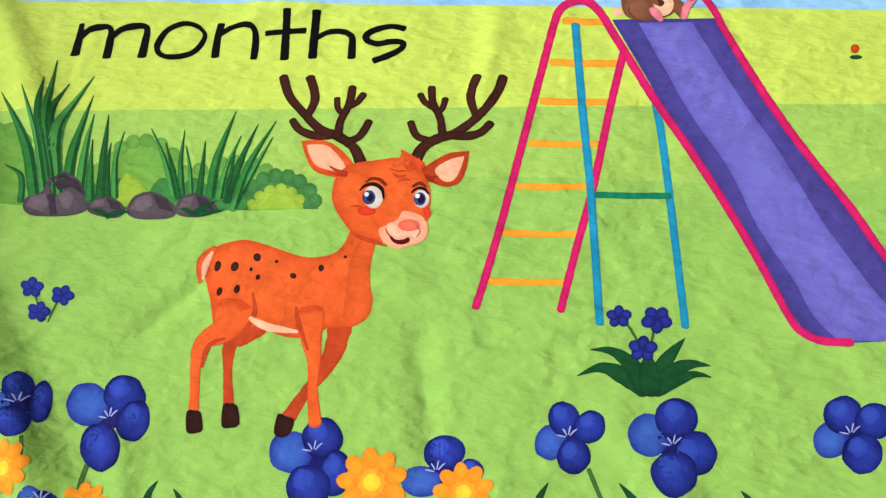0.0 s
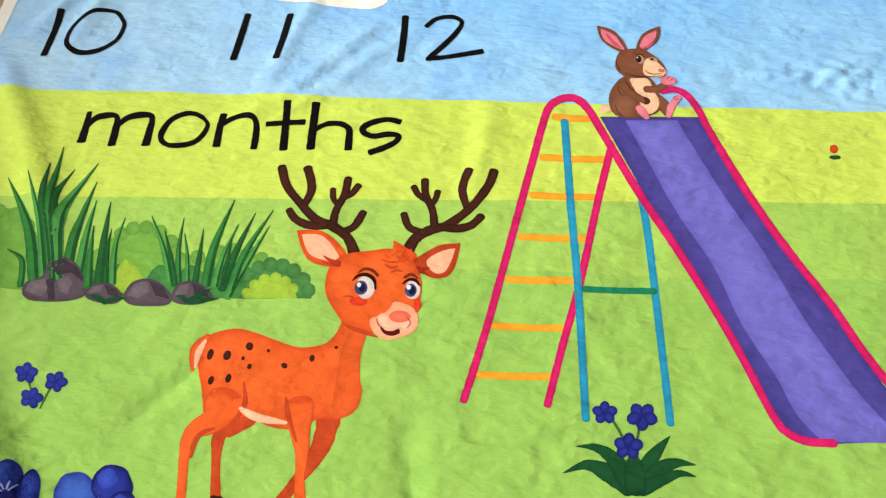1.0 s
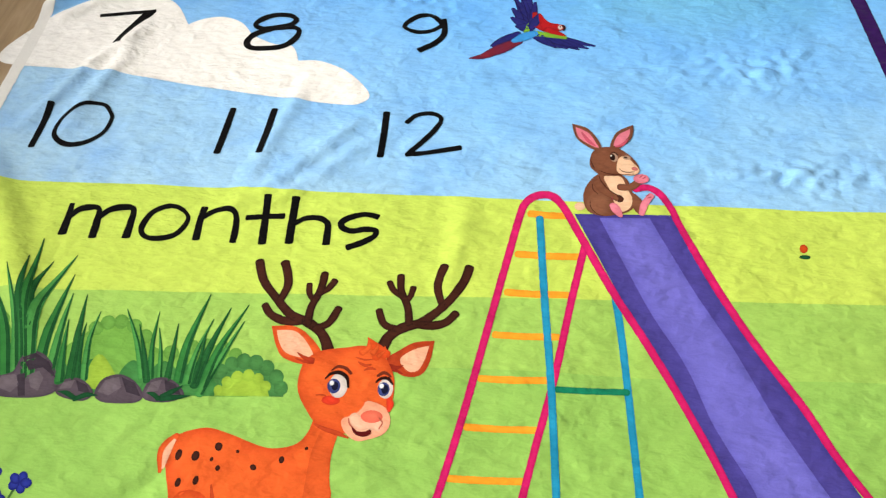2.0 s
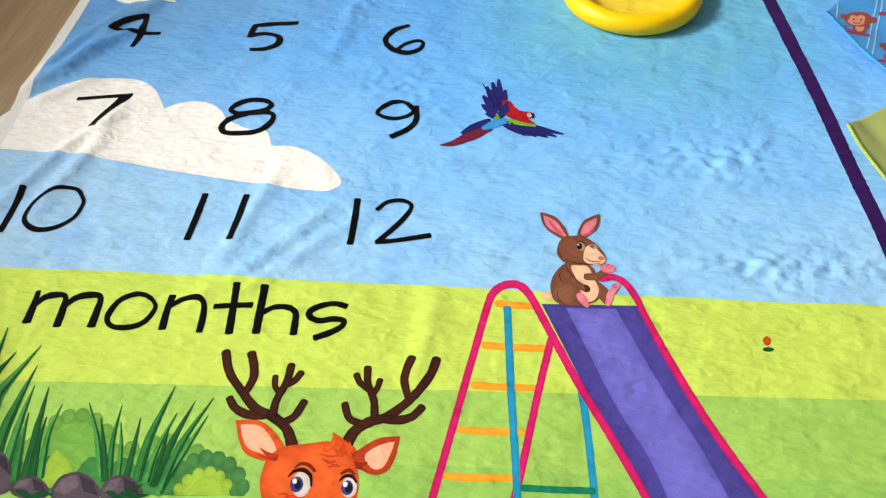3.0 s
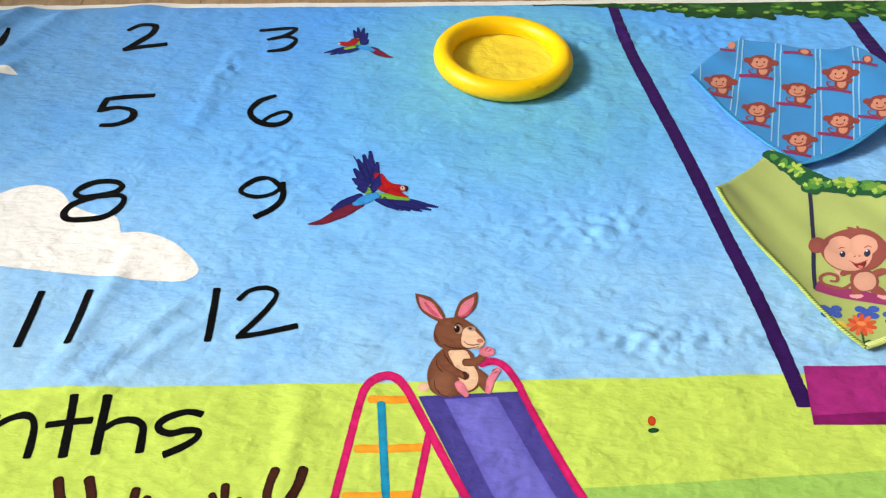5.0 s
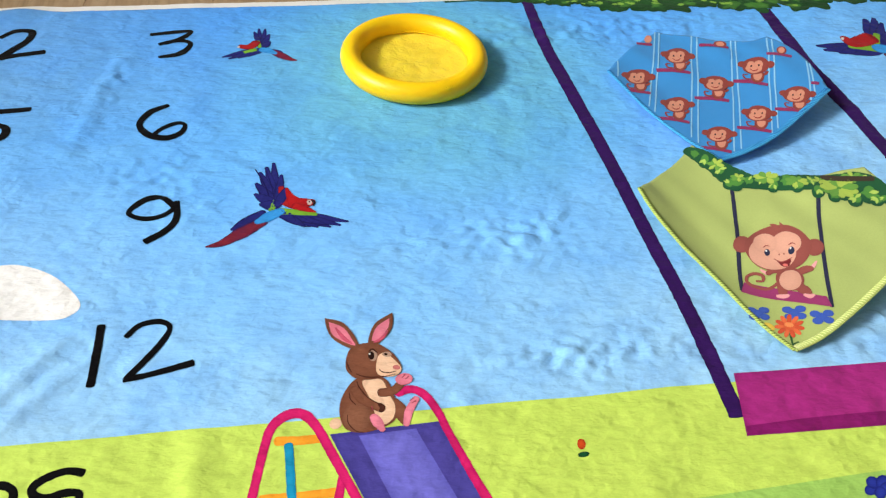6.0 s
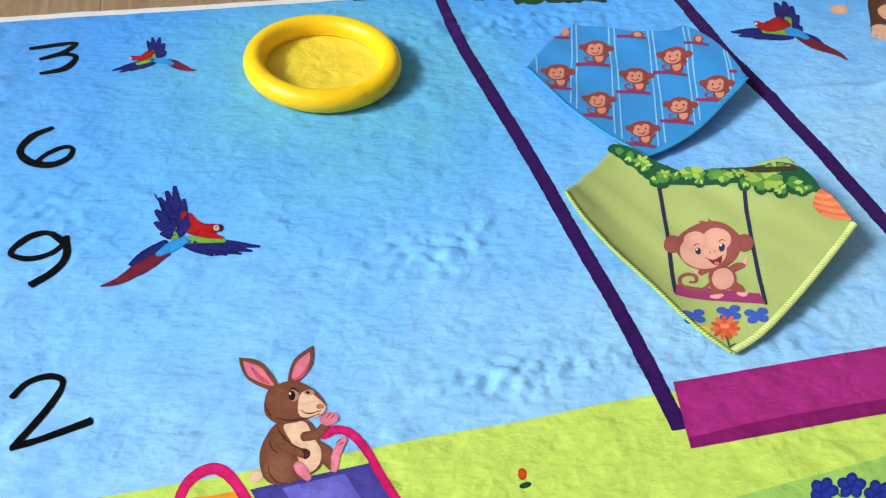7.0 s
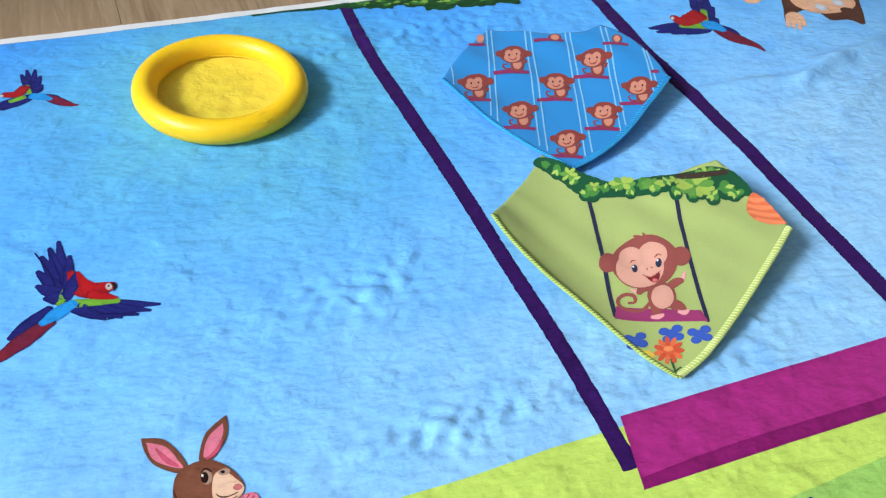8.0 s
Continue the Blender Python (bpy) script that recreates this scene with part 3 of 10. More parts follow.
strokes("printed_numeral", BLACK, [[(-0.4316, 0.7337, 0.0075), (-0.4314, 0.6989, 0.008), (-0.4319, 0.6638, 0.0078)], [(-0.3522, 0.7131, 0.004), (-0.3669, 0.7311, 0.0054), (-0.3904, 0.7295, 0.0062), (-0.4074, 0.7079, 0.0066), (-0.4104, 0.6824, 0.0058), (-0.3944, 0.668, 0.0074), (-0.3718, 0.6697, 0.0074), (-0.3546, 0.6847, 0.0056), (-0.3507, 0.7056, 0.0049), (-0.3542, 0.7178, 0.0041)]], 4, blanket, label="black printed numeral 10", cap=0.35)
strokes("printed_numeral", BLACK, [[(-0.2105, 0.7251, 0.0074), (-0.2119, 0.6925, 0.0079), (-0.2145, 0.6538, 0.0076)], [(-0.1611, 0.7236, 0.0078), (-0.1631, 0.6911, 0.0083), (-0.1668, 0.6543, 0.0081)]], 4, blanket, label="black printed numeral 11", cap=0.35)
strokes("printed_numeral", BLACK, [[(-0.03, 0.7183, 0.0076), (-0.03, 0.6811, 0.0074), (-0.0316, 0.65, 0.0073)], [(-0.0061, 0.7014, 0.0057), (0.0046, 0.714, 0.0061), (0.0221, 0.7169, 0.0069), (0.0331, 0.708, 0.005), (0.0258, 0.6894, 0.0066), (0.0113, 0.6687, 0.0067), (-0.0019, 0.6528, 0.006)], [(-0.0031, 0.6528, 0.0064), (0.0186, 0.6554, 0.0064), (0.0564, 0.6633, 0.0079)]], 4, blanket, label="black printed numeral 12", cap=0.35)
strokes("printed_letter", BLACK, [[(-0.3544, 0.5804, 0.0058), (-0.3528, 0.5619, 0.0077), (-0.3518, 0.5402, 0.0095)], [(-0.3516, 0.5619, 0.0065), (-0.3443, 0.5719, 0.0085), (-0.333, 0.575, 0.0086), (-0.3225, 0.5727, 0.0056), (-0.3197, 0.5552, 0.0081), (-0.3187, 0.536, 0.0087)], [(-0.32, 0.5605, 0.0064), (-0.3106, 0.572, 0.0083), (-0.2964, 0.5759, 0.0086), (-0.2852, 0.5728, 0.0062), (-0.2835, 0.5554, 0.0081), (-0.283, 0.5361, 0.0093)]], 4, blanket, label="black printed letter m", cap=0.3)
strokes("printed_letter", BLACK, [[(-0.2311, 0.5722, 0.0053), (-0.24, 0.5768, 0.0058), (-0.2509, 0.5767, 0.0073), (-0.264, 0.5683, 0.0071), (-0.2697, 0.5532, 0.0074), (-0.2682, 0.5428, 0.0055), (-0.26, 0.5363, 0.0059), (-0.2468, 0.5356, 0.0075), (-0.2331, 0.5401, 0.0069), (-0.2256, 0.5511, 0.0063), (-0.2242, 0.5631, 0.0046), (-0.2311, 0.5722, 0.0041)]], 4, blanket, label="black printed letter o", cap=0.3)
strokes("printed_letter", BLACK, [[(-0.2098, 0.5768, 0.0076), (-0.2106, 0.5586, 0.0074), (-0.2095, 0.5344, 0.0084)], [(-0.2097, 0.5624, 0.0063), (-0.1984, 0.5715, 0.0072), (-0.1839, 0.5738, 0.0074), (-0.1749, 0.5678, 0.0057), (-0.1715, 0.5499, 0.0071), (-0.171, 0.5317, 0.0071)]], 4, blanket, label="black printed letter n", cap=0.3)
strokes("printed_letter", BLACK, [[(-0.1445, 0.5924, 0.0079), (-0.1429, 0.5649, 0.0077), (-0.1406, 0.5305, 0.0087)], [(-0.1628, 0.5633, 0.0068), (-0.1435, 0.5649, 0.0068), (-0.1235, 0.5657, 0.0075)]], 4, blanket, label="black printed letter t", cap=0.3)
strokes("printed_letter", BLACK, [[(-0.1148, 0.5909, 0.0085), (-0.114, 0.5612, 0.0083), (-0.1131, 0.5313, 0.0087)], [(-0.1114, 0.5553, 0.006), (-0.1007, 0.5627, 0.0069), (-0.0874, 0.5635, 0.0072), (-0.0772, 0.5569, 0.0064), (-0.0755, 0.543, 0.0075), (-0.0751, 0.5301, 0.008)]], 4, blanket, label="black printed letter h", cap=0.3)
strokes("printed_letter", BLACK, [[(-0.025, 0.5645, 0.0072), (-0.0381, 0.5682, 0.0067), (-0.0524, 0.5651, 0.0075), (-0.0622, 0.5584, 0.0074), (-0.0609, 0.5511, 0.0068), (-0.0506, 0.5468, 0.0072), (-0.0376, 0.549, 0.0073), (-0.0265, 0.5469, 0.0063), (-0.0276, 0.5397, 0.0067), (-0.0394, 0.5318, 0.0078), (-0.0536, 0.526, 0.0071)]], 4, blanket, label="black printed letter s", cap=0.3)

# ---- printed slide ----
slide = shape("printed_slide", dye(78, 70, 152, 60, 54, 130), [(0.1746, 0.5708), (0.1746, 0.5708), (0.2718, 0.5701), (0.2718, 0.5701), (0.2953, 0.5038), (0.3188, 0.4381), (0.3535, 0.354), (0.3786, 0.2913), (0.3973, 0.2498), (0.3973, 0.2498), (0.3266, 0.2458), (0.3266, 0.2458), (0.3028, 0.2511), (0.2893, 0.2699), (0.2681, 0.3259), (0.2412, 0.3957), (0.2149, 0.461)], 2, blanket, label="purple and lilac printed playground slide with pink rails")
shape("slide_bed", dye(114, 110, 202, 96, 92, 184), [(0.1993, 0.5659), (0.1993, 0.5659), (0.2497, 0.5658), (0.2497, 0.5658), (0.2775, 0.4849), (0.3072, 0.412), (0.3296, 0.3463), (0.3595, 0.2818), (0.3845, 0.2475), (0.3845, 0.2475), (0.3207, 0.2472), (0.3207, 0.2472), (0.3059, 0.2676), (0.2948, 0.3009), (0.2758, 0.3465), (0.2608, 0.4012), (0.2347, 0.4607)], 3, slide, label="lilac strip")
strokes("rung", dye(250, 166, 48, 236, 148, 40), [[(0.1299, 0.5707, 0.0086), (0.1487, 0.5687, 0.0086), (0.1674, 0.5682, 0.0085)]], 3, slide)
strokes("rung", dye(250, 166, 48, 236, 148, 40), [[(0.116, 0.5197, 0.0081), (0.146, 0.5177, 0.008), (0.1759, 0.517, 0.008)]], 3, slide)
strokes("rung", dye(250, 166, 48, 236, 148, 40), [[(0.1051, 0.4755, 0.0076), (0.1336, 0.4737, 0.0076), (0.1619, 0.4732, 0.0076)]], 3, slide)
strokes("rung", dye(250, 166, 48, 236, 148, 40), [[(0.0937, 0.43, 0.0072), (0.1224, 0.4285, 0.0072), (0.1509, 0.4281, 0.0071)]], 3, slide)
strokes("rung", dye(250, 166, 48, 236, 148, 40), [[(0.081, 0.386, 0.0068), (0.1108, 0.3849, 0.0068), (0.1405, 0.3849, 0.0067)]], 3, slide)
strokes("rung", dye(250, 166, 48, 236, 148, 40), [[(0.0694, 0.3406, 0.0064), (0.1007, 0.3394, 0.0063), (0.1318, 0.3393, 0.0063)]], 3, slide)
strokes("rung", dye(250, 166, 48, 236, 148, 40), [[(0.0566, 0.2964, 0.006), (0.0866, 0.2954, 0.006), (0.1164, 0.2955, 0.0059)]], 3, slide)
strokes("ladder_rail", dye(212, 34, 106, 186, 20, 90), [[(0.182, 0.5296, 0.0073), (0.1656, 0.4681, 0.007), (0.1453, 0.3854, 0.0067), (0.1279, 0.3263, 0.0064), (0.1127, 0.2716, 0.0062)]], 4, slide)
strokes("post", dye(34, 150, 190, 20, 128, 170), [[(0.2062, 0.4736, 0.0072), (0.2081, 0.4191, 0.0069), (0.2081, 0.3312, 0.0064), (0.2079, 0.2589, 0.0061)]], 3, slide)
strokes("post", dye(34, 150, 190, 20, 128, 170), [[(0.1393, 0.5654, 0.0076), (0.1404, 0.4686, 0.0071), (0.1426, 0.3798, 0.0067), (0.1424, 0.2609, 0.0061)]], 6, slide)
strokes("cross_bar", dye(18, 130, 96, 14, 112, 80), [[(0.1476, 0.3765, 0.0061), (0.1778, 0.3757, 0.0061), (0.2078, 0.3754, 0.0061)]], 5, slide)
strokes("slide_rail", dye(212, 34, 106, 186, 20, 90), [[(0.0458, 0.2738, 0.0063), (0.0633, 0.3369, 0.0066), (0.0836, 0.4206, 0.007), (0.1064, 0.5146, 0.0075), (0.1189, 0.566, 0.0078), (0.1262, 0.5853, 0.0088), (0.1392, 0.5951, 0.0101), (0.1529, 0.5939, 0.01), (0.1639, 0.5798, 0.0088), (0.1744, 0.5539, 0.0083), (0.2021, 0.4832, 0.008), (0.2412, 0.3957, 0.0074), (0.2681, 0.3259, 0.0069), (0.2868, 0.2675, 0.0066), (0.2968, 0.2529, 0.0068), (0.3103, 0.2471, 0.0066), (0.3288, 0.2463, 0.0065)]], 5, slide)
strokes("slide_rail", dye(212, 34, 106, 186, 20, 90), [[(0.2385, 0.6038, 0.0084), (0.2522, 0.6062, 0.0086), (0.2638, 0.5973, 0.0082), (0.2724, 0.5777, 0.0076), (0.2777, 0.5576, 0.0073), (0.2948, 0.5005, 0.0082), (0.3185, 0.4364, 0.0079), (0.3515, 0.3662, 0.0075), (0.3708, 0.3167, 0.0072), (0.4055, 0.2499, 0.0068)]], 7, slide)

# ---- printed plants ----
plant = oval("printed_plant", dye(24, 80, 44, 16, 60, 36), 0.1768, 0.2164, 0.0176, 0.0002, -0.0008, -0.0087, 2, blanket, label="dark green printed plant with blue flowers")
strokes("leaf", dye(24, 80, 44, 16, 60, 36), [[(0.172, 0.2095, 0.0152), (0.1541, 0.2206, 0.0135), (0.1405, 0.2249, 0.0075), (0.1231, 0.2186, 0.0009)]], 3.0, plant)
strokes("leaf", dye(24, 80, 44, 16, 60, 36), [[(0.1723, 0.2129, 0.0178), (0.162, 0.2295, 0.0127), (0.1491, 0.2384, 0.0065), (0.1341, 0.2392, 0.0009)]], 3.4, plant)
strokes("leaf", dye(24, 80, 44, 16, 60, 36), [[(0.1795, 0.2095, 0.0161), (0.187, 0.2262, 0.0122), (0.1958, 0.2378, 0.0082), (0.2064, 0.2492, 0.0008)]], 3.8, plant)
strokes("leaf", dye(24, 80, 44, 16, 60, 36), [[(0.1803, 0.2095, 0.0145), (0.1976, 0.2241, 0.0115), (0.2095, 0.2286, 0.007), (0.2227, 0.2273, 0.0009)]], 4.2, plant)
strokes("leaf", dye(24, 80, 44, 16, 60, 36), [[(0.1802, 0.2087, 0.0124), (0.1976, 0.2158, 0.0083), (0.2106, 0.2207, 0.0052), (0.222, 0.2186, 0.0009)]], 4.6, plant)
strokes("leaf", dye(24, 80, 44, 16, 60, 36), [[(0.1761, 0.2086, 0.0167), (0.1767, 0.2239, 0.0144), (0.1769, 0.235, 0.0043)]], 5.0, plant)
strokes("stem", dye(70, 112, 52, 54, 92, 44), [[(0.1629, 0.2614, 0.0023), (0.1674, 0.2531, 0.0023), (0.1702, 0.2462, 0.0023)]], 4, plant)
strokes("stem", dye(70, 112, 52, 54, 92, 44), [[(0.1836, 0.2564, 0.0021), (0.1821, 0.25, 0.0021), (0.1803, 0.244, 0.0021)]], 4, plant)
oval("petal", dye(44, 56, 156, 22, 26, 96), 0.1543, 0.2628, -0.0031, -0.0043, -0.0032, 0.0025, 5.0, plant)
oval("petal", dye(44, 56, 156, 22, 26, 96), 0.1526, 0.2679, -0.0045, 0.0015, 0.0015, 0.0042, 5.3, plant)
oval("petal", dye(44, 56, 156, 22, 26, 96), 0.1579, 0.2712, 0.0003, 0.0052, 0.0041, 0.0001, 5.6, plant)
oval("petal", dye(44, 56, 156, 22, 26, 96), 0.1629, 0.2681, 0.0047, 0.0017, 0.001, -0.0042, 5.9, plant)
oval("petal", dye(44, 56, 156, 22, 26, 96), 0.1606, 0.2629, 0.0026, -0.0041, -0.0035, -0.0027, 6.2, plant)
oval("petal", dye(44, 56, 156, 22, 26, 96), 0.1831, 0.2689, -0.003, 0.0052, 0.0044, 0.0032, 5.0, plant)
oval("petal", dye(44, 56, 156, 22, 26, 96), 0.1909, 0.2689, 0.004, 0.0052, 0.0037, -0.0032, 5.3, plant)
oval("petal", dye(44, 56, 156, 22, 26, 96), 0.1926, 0.2626, 0.0054, -0.0019, -0.0021, -0.0051, 5.6, plant)
oval("petal", dye(44, 56, 156, 22, 26, 96), 0.186, 0.2587, -0.0006, -0.0063, -0.005, -0, 5.9, plant)
oval("petal", dye(44, 56, 156, 22, 26, 96), 0.1801, 0.2626, -0.0058, -0.002, -0.0011, 0.0051, 6.2, plant)
oval("petal", dye(44, 56, 156, 22, 26, 96), 0.1763, 0.236, 0.0023, -0.0049, -0.0042, -0.0025, 7.0, plant)
oval("petal", dye(44, 56, 156, 22, 26, 96), 0.1692, 0.2365, -0.0039, -0.0044, -0.0032, 0.0032, 7.3, plant)
oval("petal", dye(44, 56, 156, 22, 26, 96), 0.1681, 0.2423, -0.0048, 0.0022, 0.0022, 0.0045, 7.6, plant)
oval("petal", dye(44, 56, 156, 22, 26, 96), 0.1745, 0.2454, 0.001, 0.0058, 0.0046, -0.0004, 7.9, plant)
oval("petal", dye(44, 56, 156, 22, 26, 96), 0.1796, 0.2415, 0.0054, 0.0013, 0.0006, -0.0048, 8.2, plant)


def pansy(petals, level, streaks=()):
    """Printed blue pansy: overlapping petals, one of them paler, with pale streaks in its throat."""
    first = None
    for k, p in enumerate(petals):
        tone = dye(66, 108, 202, 32, 46, 138) if k == 0 else dye(44, 62, 168, 16, 20, 84)
        ob = oval("printed_flower" if k == 0 else "petal", tone, p[0], p[1], *(1.0 * a for a in p[2:]), level + 0.5 * k, first or blanket, ragged=0.09)
        first = first or tagged(ob, "blue and violet printed pansy flower")
        if k:
            oval("petal_sheen", dye(52, 80, 182, 42, 60, 162), p[0] - 0.22 * p[2] - 0.3 * p[4], p[1] - 0.22 * p[3] - 0.3 * p[5], *(0.5 * a for a in p[2:]), level + 0.5 * k + 0.2, first, ragged=0.25)
    x, y = (sum(p[k] for p in petals) / len(petals) for k in (0, 1))
    oval("throat", dye(30, 30, 104, 22, 22, 80), x, y, 0.012, 0, 0, 0.011, level - 0.3, first)
    for s in streaks:
        strokes("streak", dye(158, 172, 232), [s], level + 3, first)
    return first


strokes("printed_stem", dye(70, 112, 52, 54, 92, 44), [[(0.1275, 0.1496, 0.0033), (0.1309, 0.1403, 0.0033), (0.1356, 0.1274, 0.0032)]], 2, blanket)
strokes("printed_stem", dye(70, 112, 52, 54, 92, 44), [[(-0.2425, 0.1464, 0.0041), (-0.2434, 0.1342, 0.004), (-0.2425, 0.1203, 0.004)]], 2, blanket)
strokes("printed_stem", dye(70, 112, 52, 54, 92, 44), [[(-0.29, 0.1645, 0.0027), (-0.2865, 0.1519, 0.0027), (-0.2845, 0.1355, 0.0027)]], 2, blanket)
strokes("printed_stem", dye(70, 112, 52, 54, 92, 44), [[(0.1867, 0.1359, 0.0031), (0.1848, 0.1283, 0.003), (0.1834, 0.1227, 0.003)]], 2, blanket)
strokes("printed_stem", dye(70, 112, 52, 54, 92, 44), [[(0.3344, 0.1538, 0.0028), (0.3348, 0.1424, 0.0029), (0.3367, 0.1312, 0.0029)]], 2, blanket)
pansy([(0.172, 0.1747, 0.0149, -0.0025, -0.0043, -0.0161), (0.1927, 0.1869, 0.0139, -0.0052, -0.0069, -0.0149), (0.2036, 0.1627, 0.014, 0.0078, 0.0063, -0.0137), (0.1868, 0.1475, 0.0166, 0.0003, -0.0018, -0.0163)], 3, [[(0.1874, 0.1688, 0.0008), (0.1861, 0.1718, 0.0014), (0.185, 0.1733, 0.0006)], [(0.1888, 0.1693, 0.0008), (0.19, 0.1733, 0.0013), (0.1907, 0.1754, 0.0006)], [(0.1898, 0.1688, 0.0008), (0.1929, 0.1719, 0.0012), (0.1952, 0.1734, 0.0006)], [(0.1863, 0.1676, 0.0008), (0.183, 0.1684, 0.0013), (0.1803, 0.1687, 0.0006)]])
pansy([(0.1009, 0.1688, 0.011, -0.0028, -0.0039, -0.0126), (0.1111, 0.1863, 0.0116, 0.0001, -0.0006, -0.0126), (0.1293, 0.1799, 0.0106, -0.0038, -0.0049, -0.0117), (0.1172, 0.159, 0.0121, 0.0002, -0.0007, -0.0132)], 3, [[(0.1129, 0.1738, 0.0008), (0.1114, 0.1768, 0.0014), (0.1101, 0.1784, 0.0006)], [(0.1142, 0.1743, 0.0008), (0.1152, 0.1784, 0.0013), (0.1159, 0.1805, 0.0006)], [(0.1153, 0.1738, 0.0008), (0.1183, 0.1769, 0.0013), (0.1205, 0.1785, 0.0006)], [(0.1118, 0.1726, 0.0008), (0.1083, 0.1734, 0.0013), (0.1056, 0.1738, 0.0006)]])
pansy([(0.3, 0.1737, 0.0119, -0.0021, -0.005, -0.0135), (0.3118, 0.1913, 0.0139, 0.0002, -0.0029, -0.014), (0.3326, 0.187, 0.0134, 0.0002, -0.0029, -0.0131), (0.3194, 0.1641, 0.014, 0.0002, -0.003, -0.0142)], 3, [[(0.3138, 0.1786, 0.0009), (0.3128, 0.1816, 0.0014), (0.3119, 0.1831, 0.0007)], [(0.3152, 0.1791, 0.0008), (0.3167, 0.1832, 0.0012), (0.3177, 0.1852, 0.0006)], [(0.3161, 0.1786, 0.0007), (0.3194, 0.1817, 0.0011), (0.3218, 0.1832, 0.0005)], [(0.3126, 0.1775, 0.0009), (0.3094, 0.1782, 0.0014), (0.3068, 0.1786, 0.0006)]])
pansy([(-0.2534, 0.1927, 0.0175, -0.0055, -0.0021, -0.0162), (-0.2258, 0.2001, 0.0167, 0.0002, 0.0036, -0.016), (-0.2138, 0.1801, 0.0125, -0.004, -0.0024, -0.0154), (-0.235, 0.1606, 0.0157, 0.003, 0.0075, -0.0177)], 3, [[(-0.2346, 0.1832, 0.0008), (-0.2372, 0.1864, 0.0013), (-0.239, 0.188, 0.0006)], [(-0.2333, 0.1837, 0.0009), (-0.2335, 0.1881, 0.0015), (-0.2334, 0.1903, 0.0007)], [(-0.2319, 0.1832, 0.001), (-0.2297, 0.1865, 0.0016), (-0.2277, 0.1881, 0.0007)], [(-0.2355, 0.182, 0.0008), (-0.2395, 0.1828, 0.0014), (-0.2425, 0.1832, 0.0006)]])
pansy([(-0.3159, 0.1898, 0.0124, 0.0024, 0.005, -0.0104), (-0.3062, 0.2024, 0.0106, 0.0001, 0.004, -0.014), (-0.2885, 0.1932, 0.0079, -0.0006, 0.0032, -0.0172), (-0.3013, 0.1755, 0.013, 0.0002, 0.0033, -0.0116)], 3, [[(-0.3034, 0.192, 0.0008), (-0.3062, 0.1953, 0.0013), (-0.3081, 0.197, 0.0006)], [(-0.302, 0.1926, 0.001), (-0.3025, 0.197, 0.0015), (-0.3025, 0.1993, 0.0007)], [(-0.3006, 0.192, 0.001), (-0.2985, 0.1954, 0.0016), (-0.2966, 0.1971, 0.0008)], [(-0.3042, 0.1908, 0.0009), (-0.3083, 0.1916, 0.0014), (-0.3115, 0.192, 0.0007)]])
pansy([(-0.09, 0.1591, 0.0162, -0.0025, -0.001, -0.0154), (-0.0673, 0.1697, 0.0153, 0.0002, 0.0015, -0.015), (-0.056, 0.1442, 0.0125, -0.0019, -0.0015, -0.0165), (-0.0746, 0.1344, 0.0166, 0.0003, 0.0017, -0.0157)], 4, [[(-0.0742, 0.1608, 0.0008), (-0.0762, 0.1639, 0.0013), (-0.0777, 0.1654, 0.0006)], [(-0.0728, 0.1614, 0.0009), (-0.0725, 0.1655, 0.0014), (-0.0721, 0.1676, 0.0007)], [(-0.0716, 0.1609, 0.0009), (-0.0691, 0.164, 0.0014), (-0.067, 0.1656, 0.0007)], [(-0.0751, 0.1597, 0.0008), (-0.0788, 0.1605, 0.0013), (-0.0817, 0.1608, 0.0006)]])
pansy([(0.0073, 0.1397, 0.0147, 0.0003, 0.0004, -0.011), (0.0235, 0.16, 0.0153, 0.0002, 0.0003, -0.0134), (0.0431, 0.1474, 0.0092, -0.0031, -0.003, -0.0082)], 3, [[(0.0172, 0.1481, 0.0008), (0.0154, 0.1511, 0.0013), (0.0141, 0.1526, 0.0006)], [(0.0185, 0.1486, 0.0008), (0.0191, 0.1526, 0.0013), (0.0196, 0.1546, 0.0006)], [(0.0196, 0.1482, 0.0008), (0.0223, 0.1512, 0.0013), (0.0244, 0.1527, 0.0006)], [(0.0162, 0.147, 0.0008), (0.0127, 0.1477, 0.0013), (0.0099, 0.1481, 0.0006)]])
pansy([(-0.2718, 0.1177, 0.0111, 0.0002, 0.0032, -0.0117), (-0.2601, 0.1141, 0.011, 0.0002, 0.0029, -0.0109)], 3, [[(-0.2673, 0.1213, 0.0008), (-0.2698, 0.1242, 0.0012), (-0.2716, 0.1257, 0.0006)], [(-0.266, 0.1218, 0.0009), (-0.2663, 0.1258, 0.0014), (-0.2663, 0.1278, 0.0007)], [(-0.2647, 0.1213, 0.0009), (-0.2626, 0.1243, 0.0015), (-0.2608, 0.1259, 0.0007)], [(-0.2681, 0.1202, 0.0008), (-0.2719, 0.1209, 0.0012), (-0.2749, 0.1212, 0.0006)]])
strokes("printed_grass", dye(24, 80, 44, 16, 60, 36), [[(-0.1922, 0.1193, 0.0061), (-0.1911, 0.1283, 0.0049), (-0.1864, 0.1364, 0.0009)]], 2, blanket, label="dark green printed blade of grass")
strokes("printed_grass", dye(24, 80, 44, 16, 60, 36), [[(-0.1641, 0.1198, 0.0038), (-0.1686, 0.1256, 0.0035), (-0.1734, 0.131, 0.0008)]], 2, blanket, label="dark green printed blade of grass")
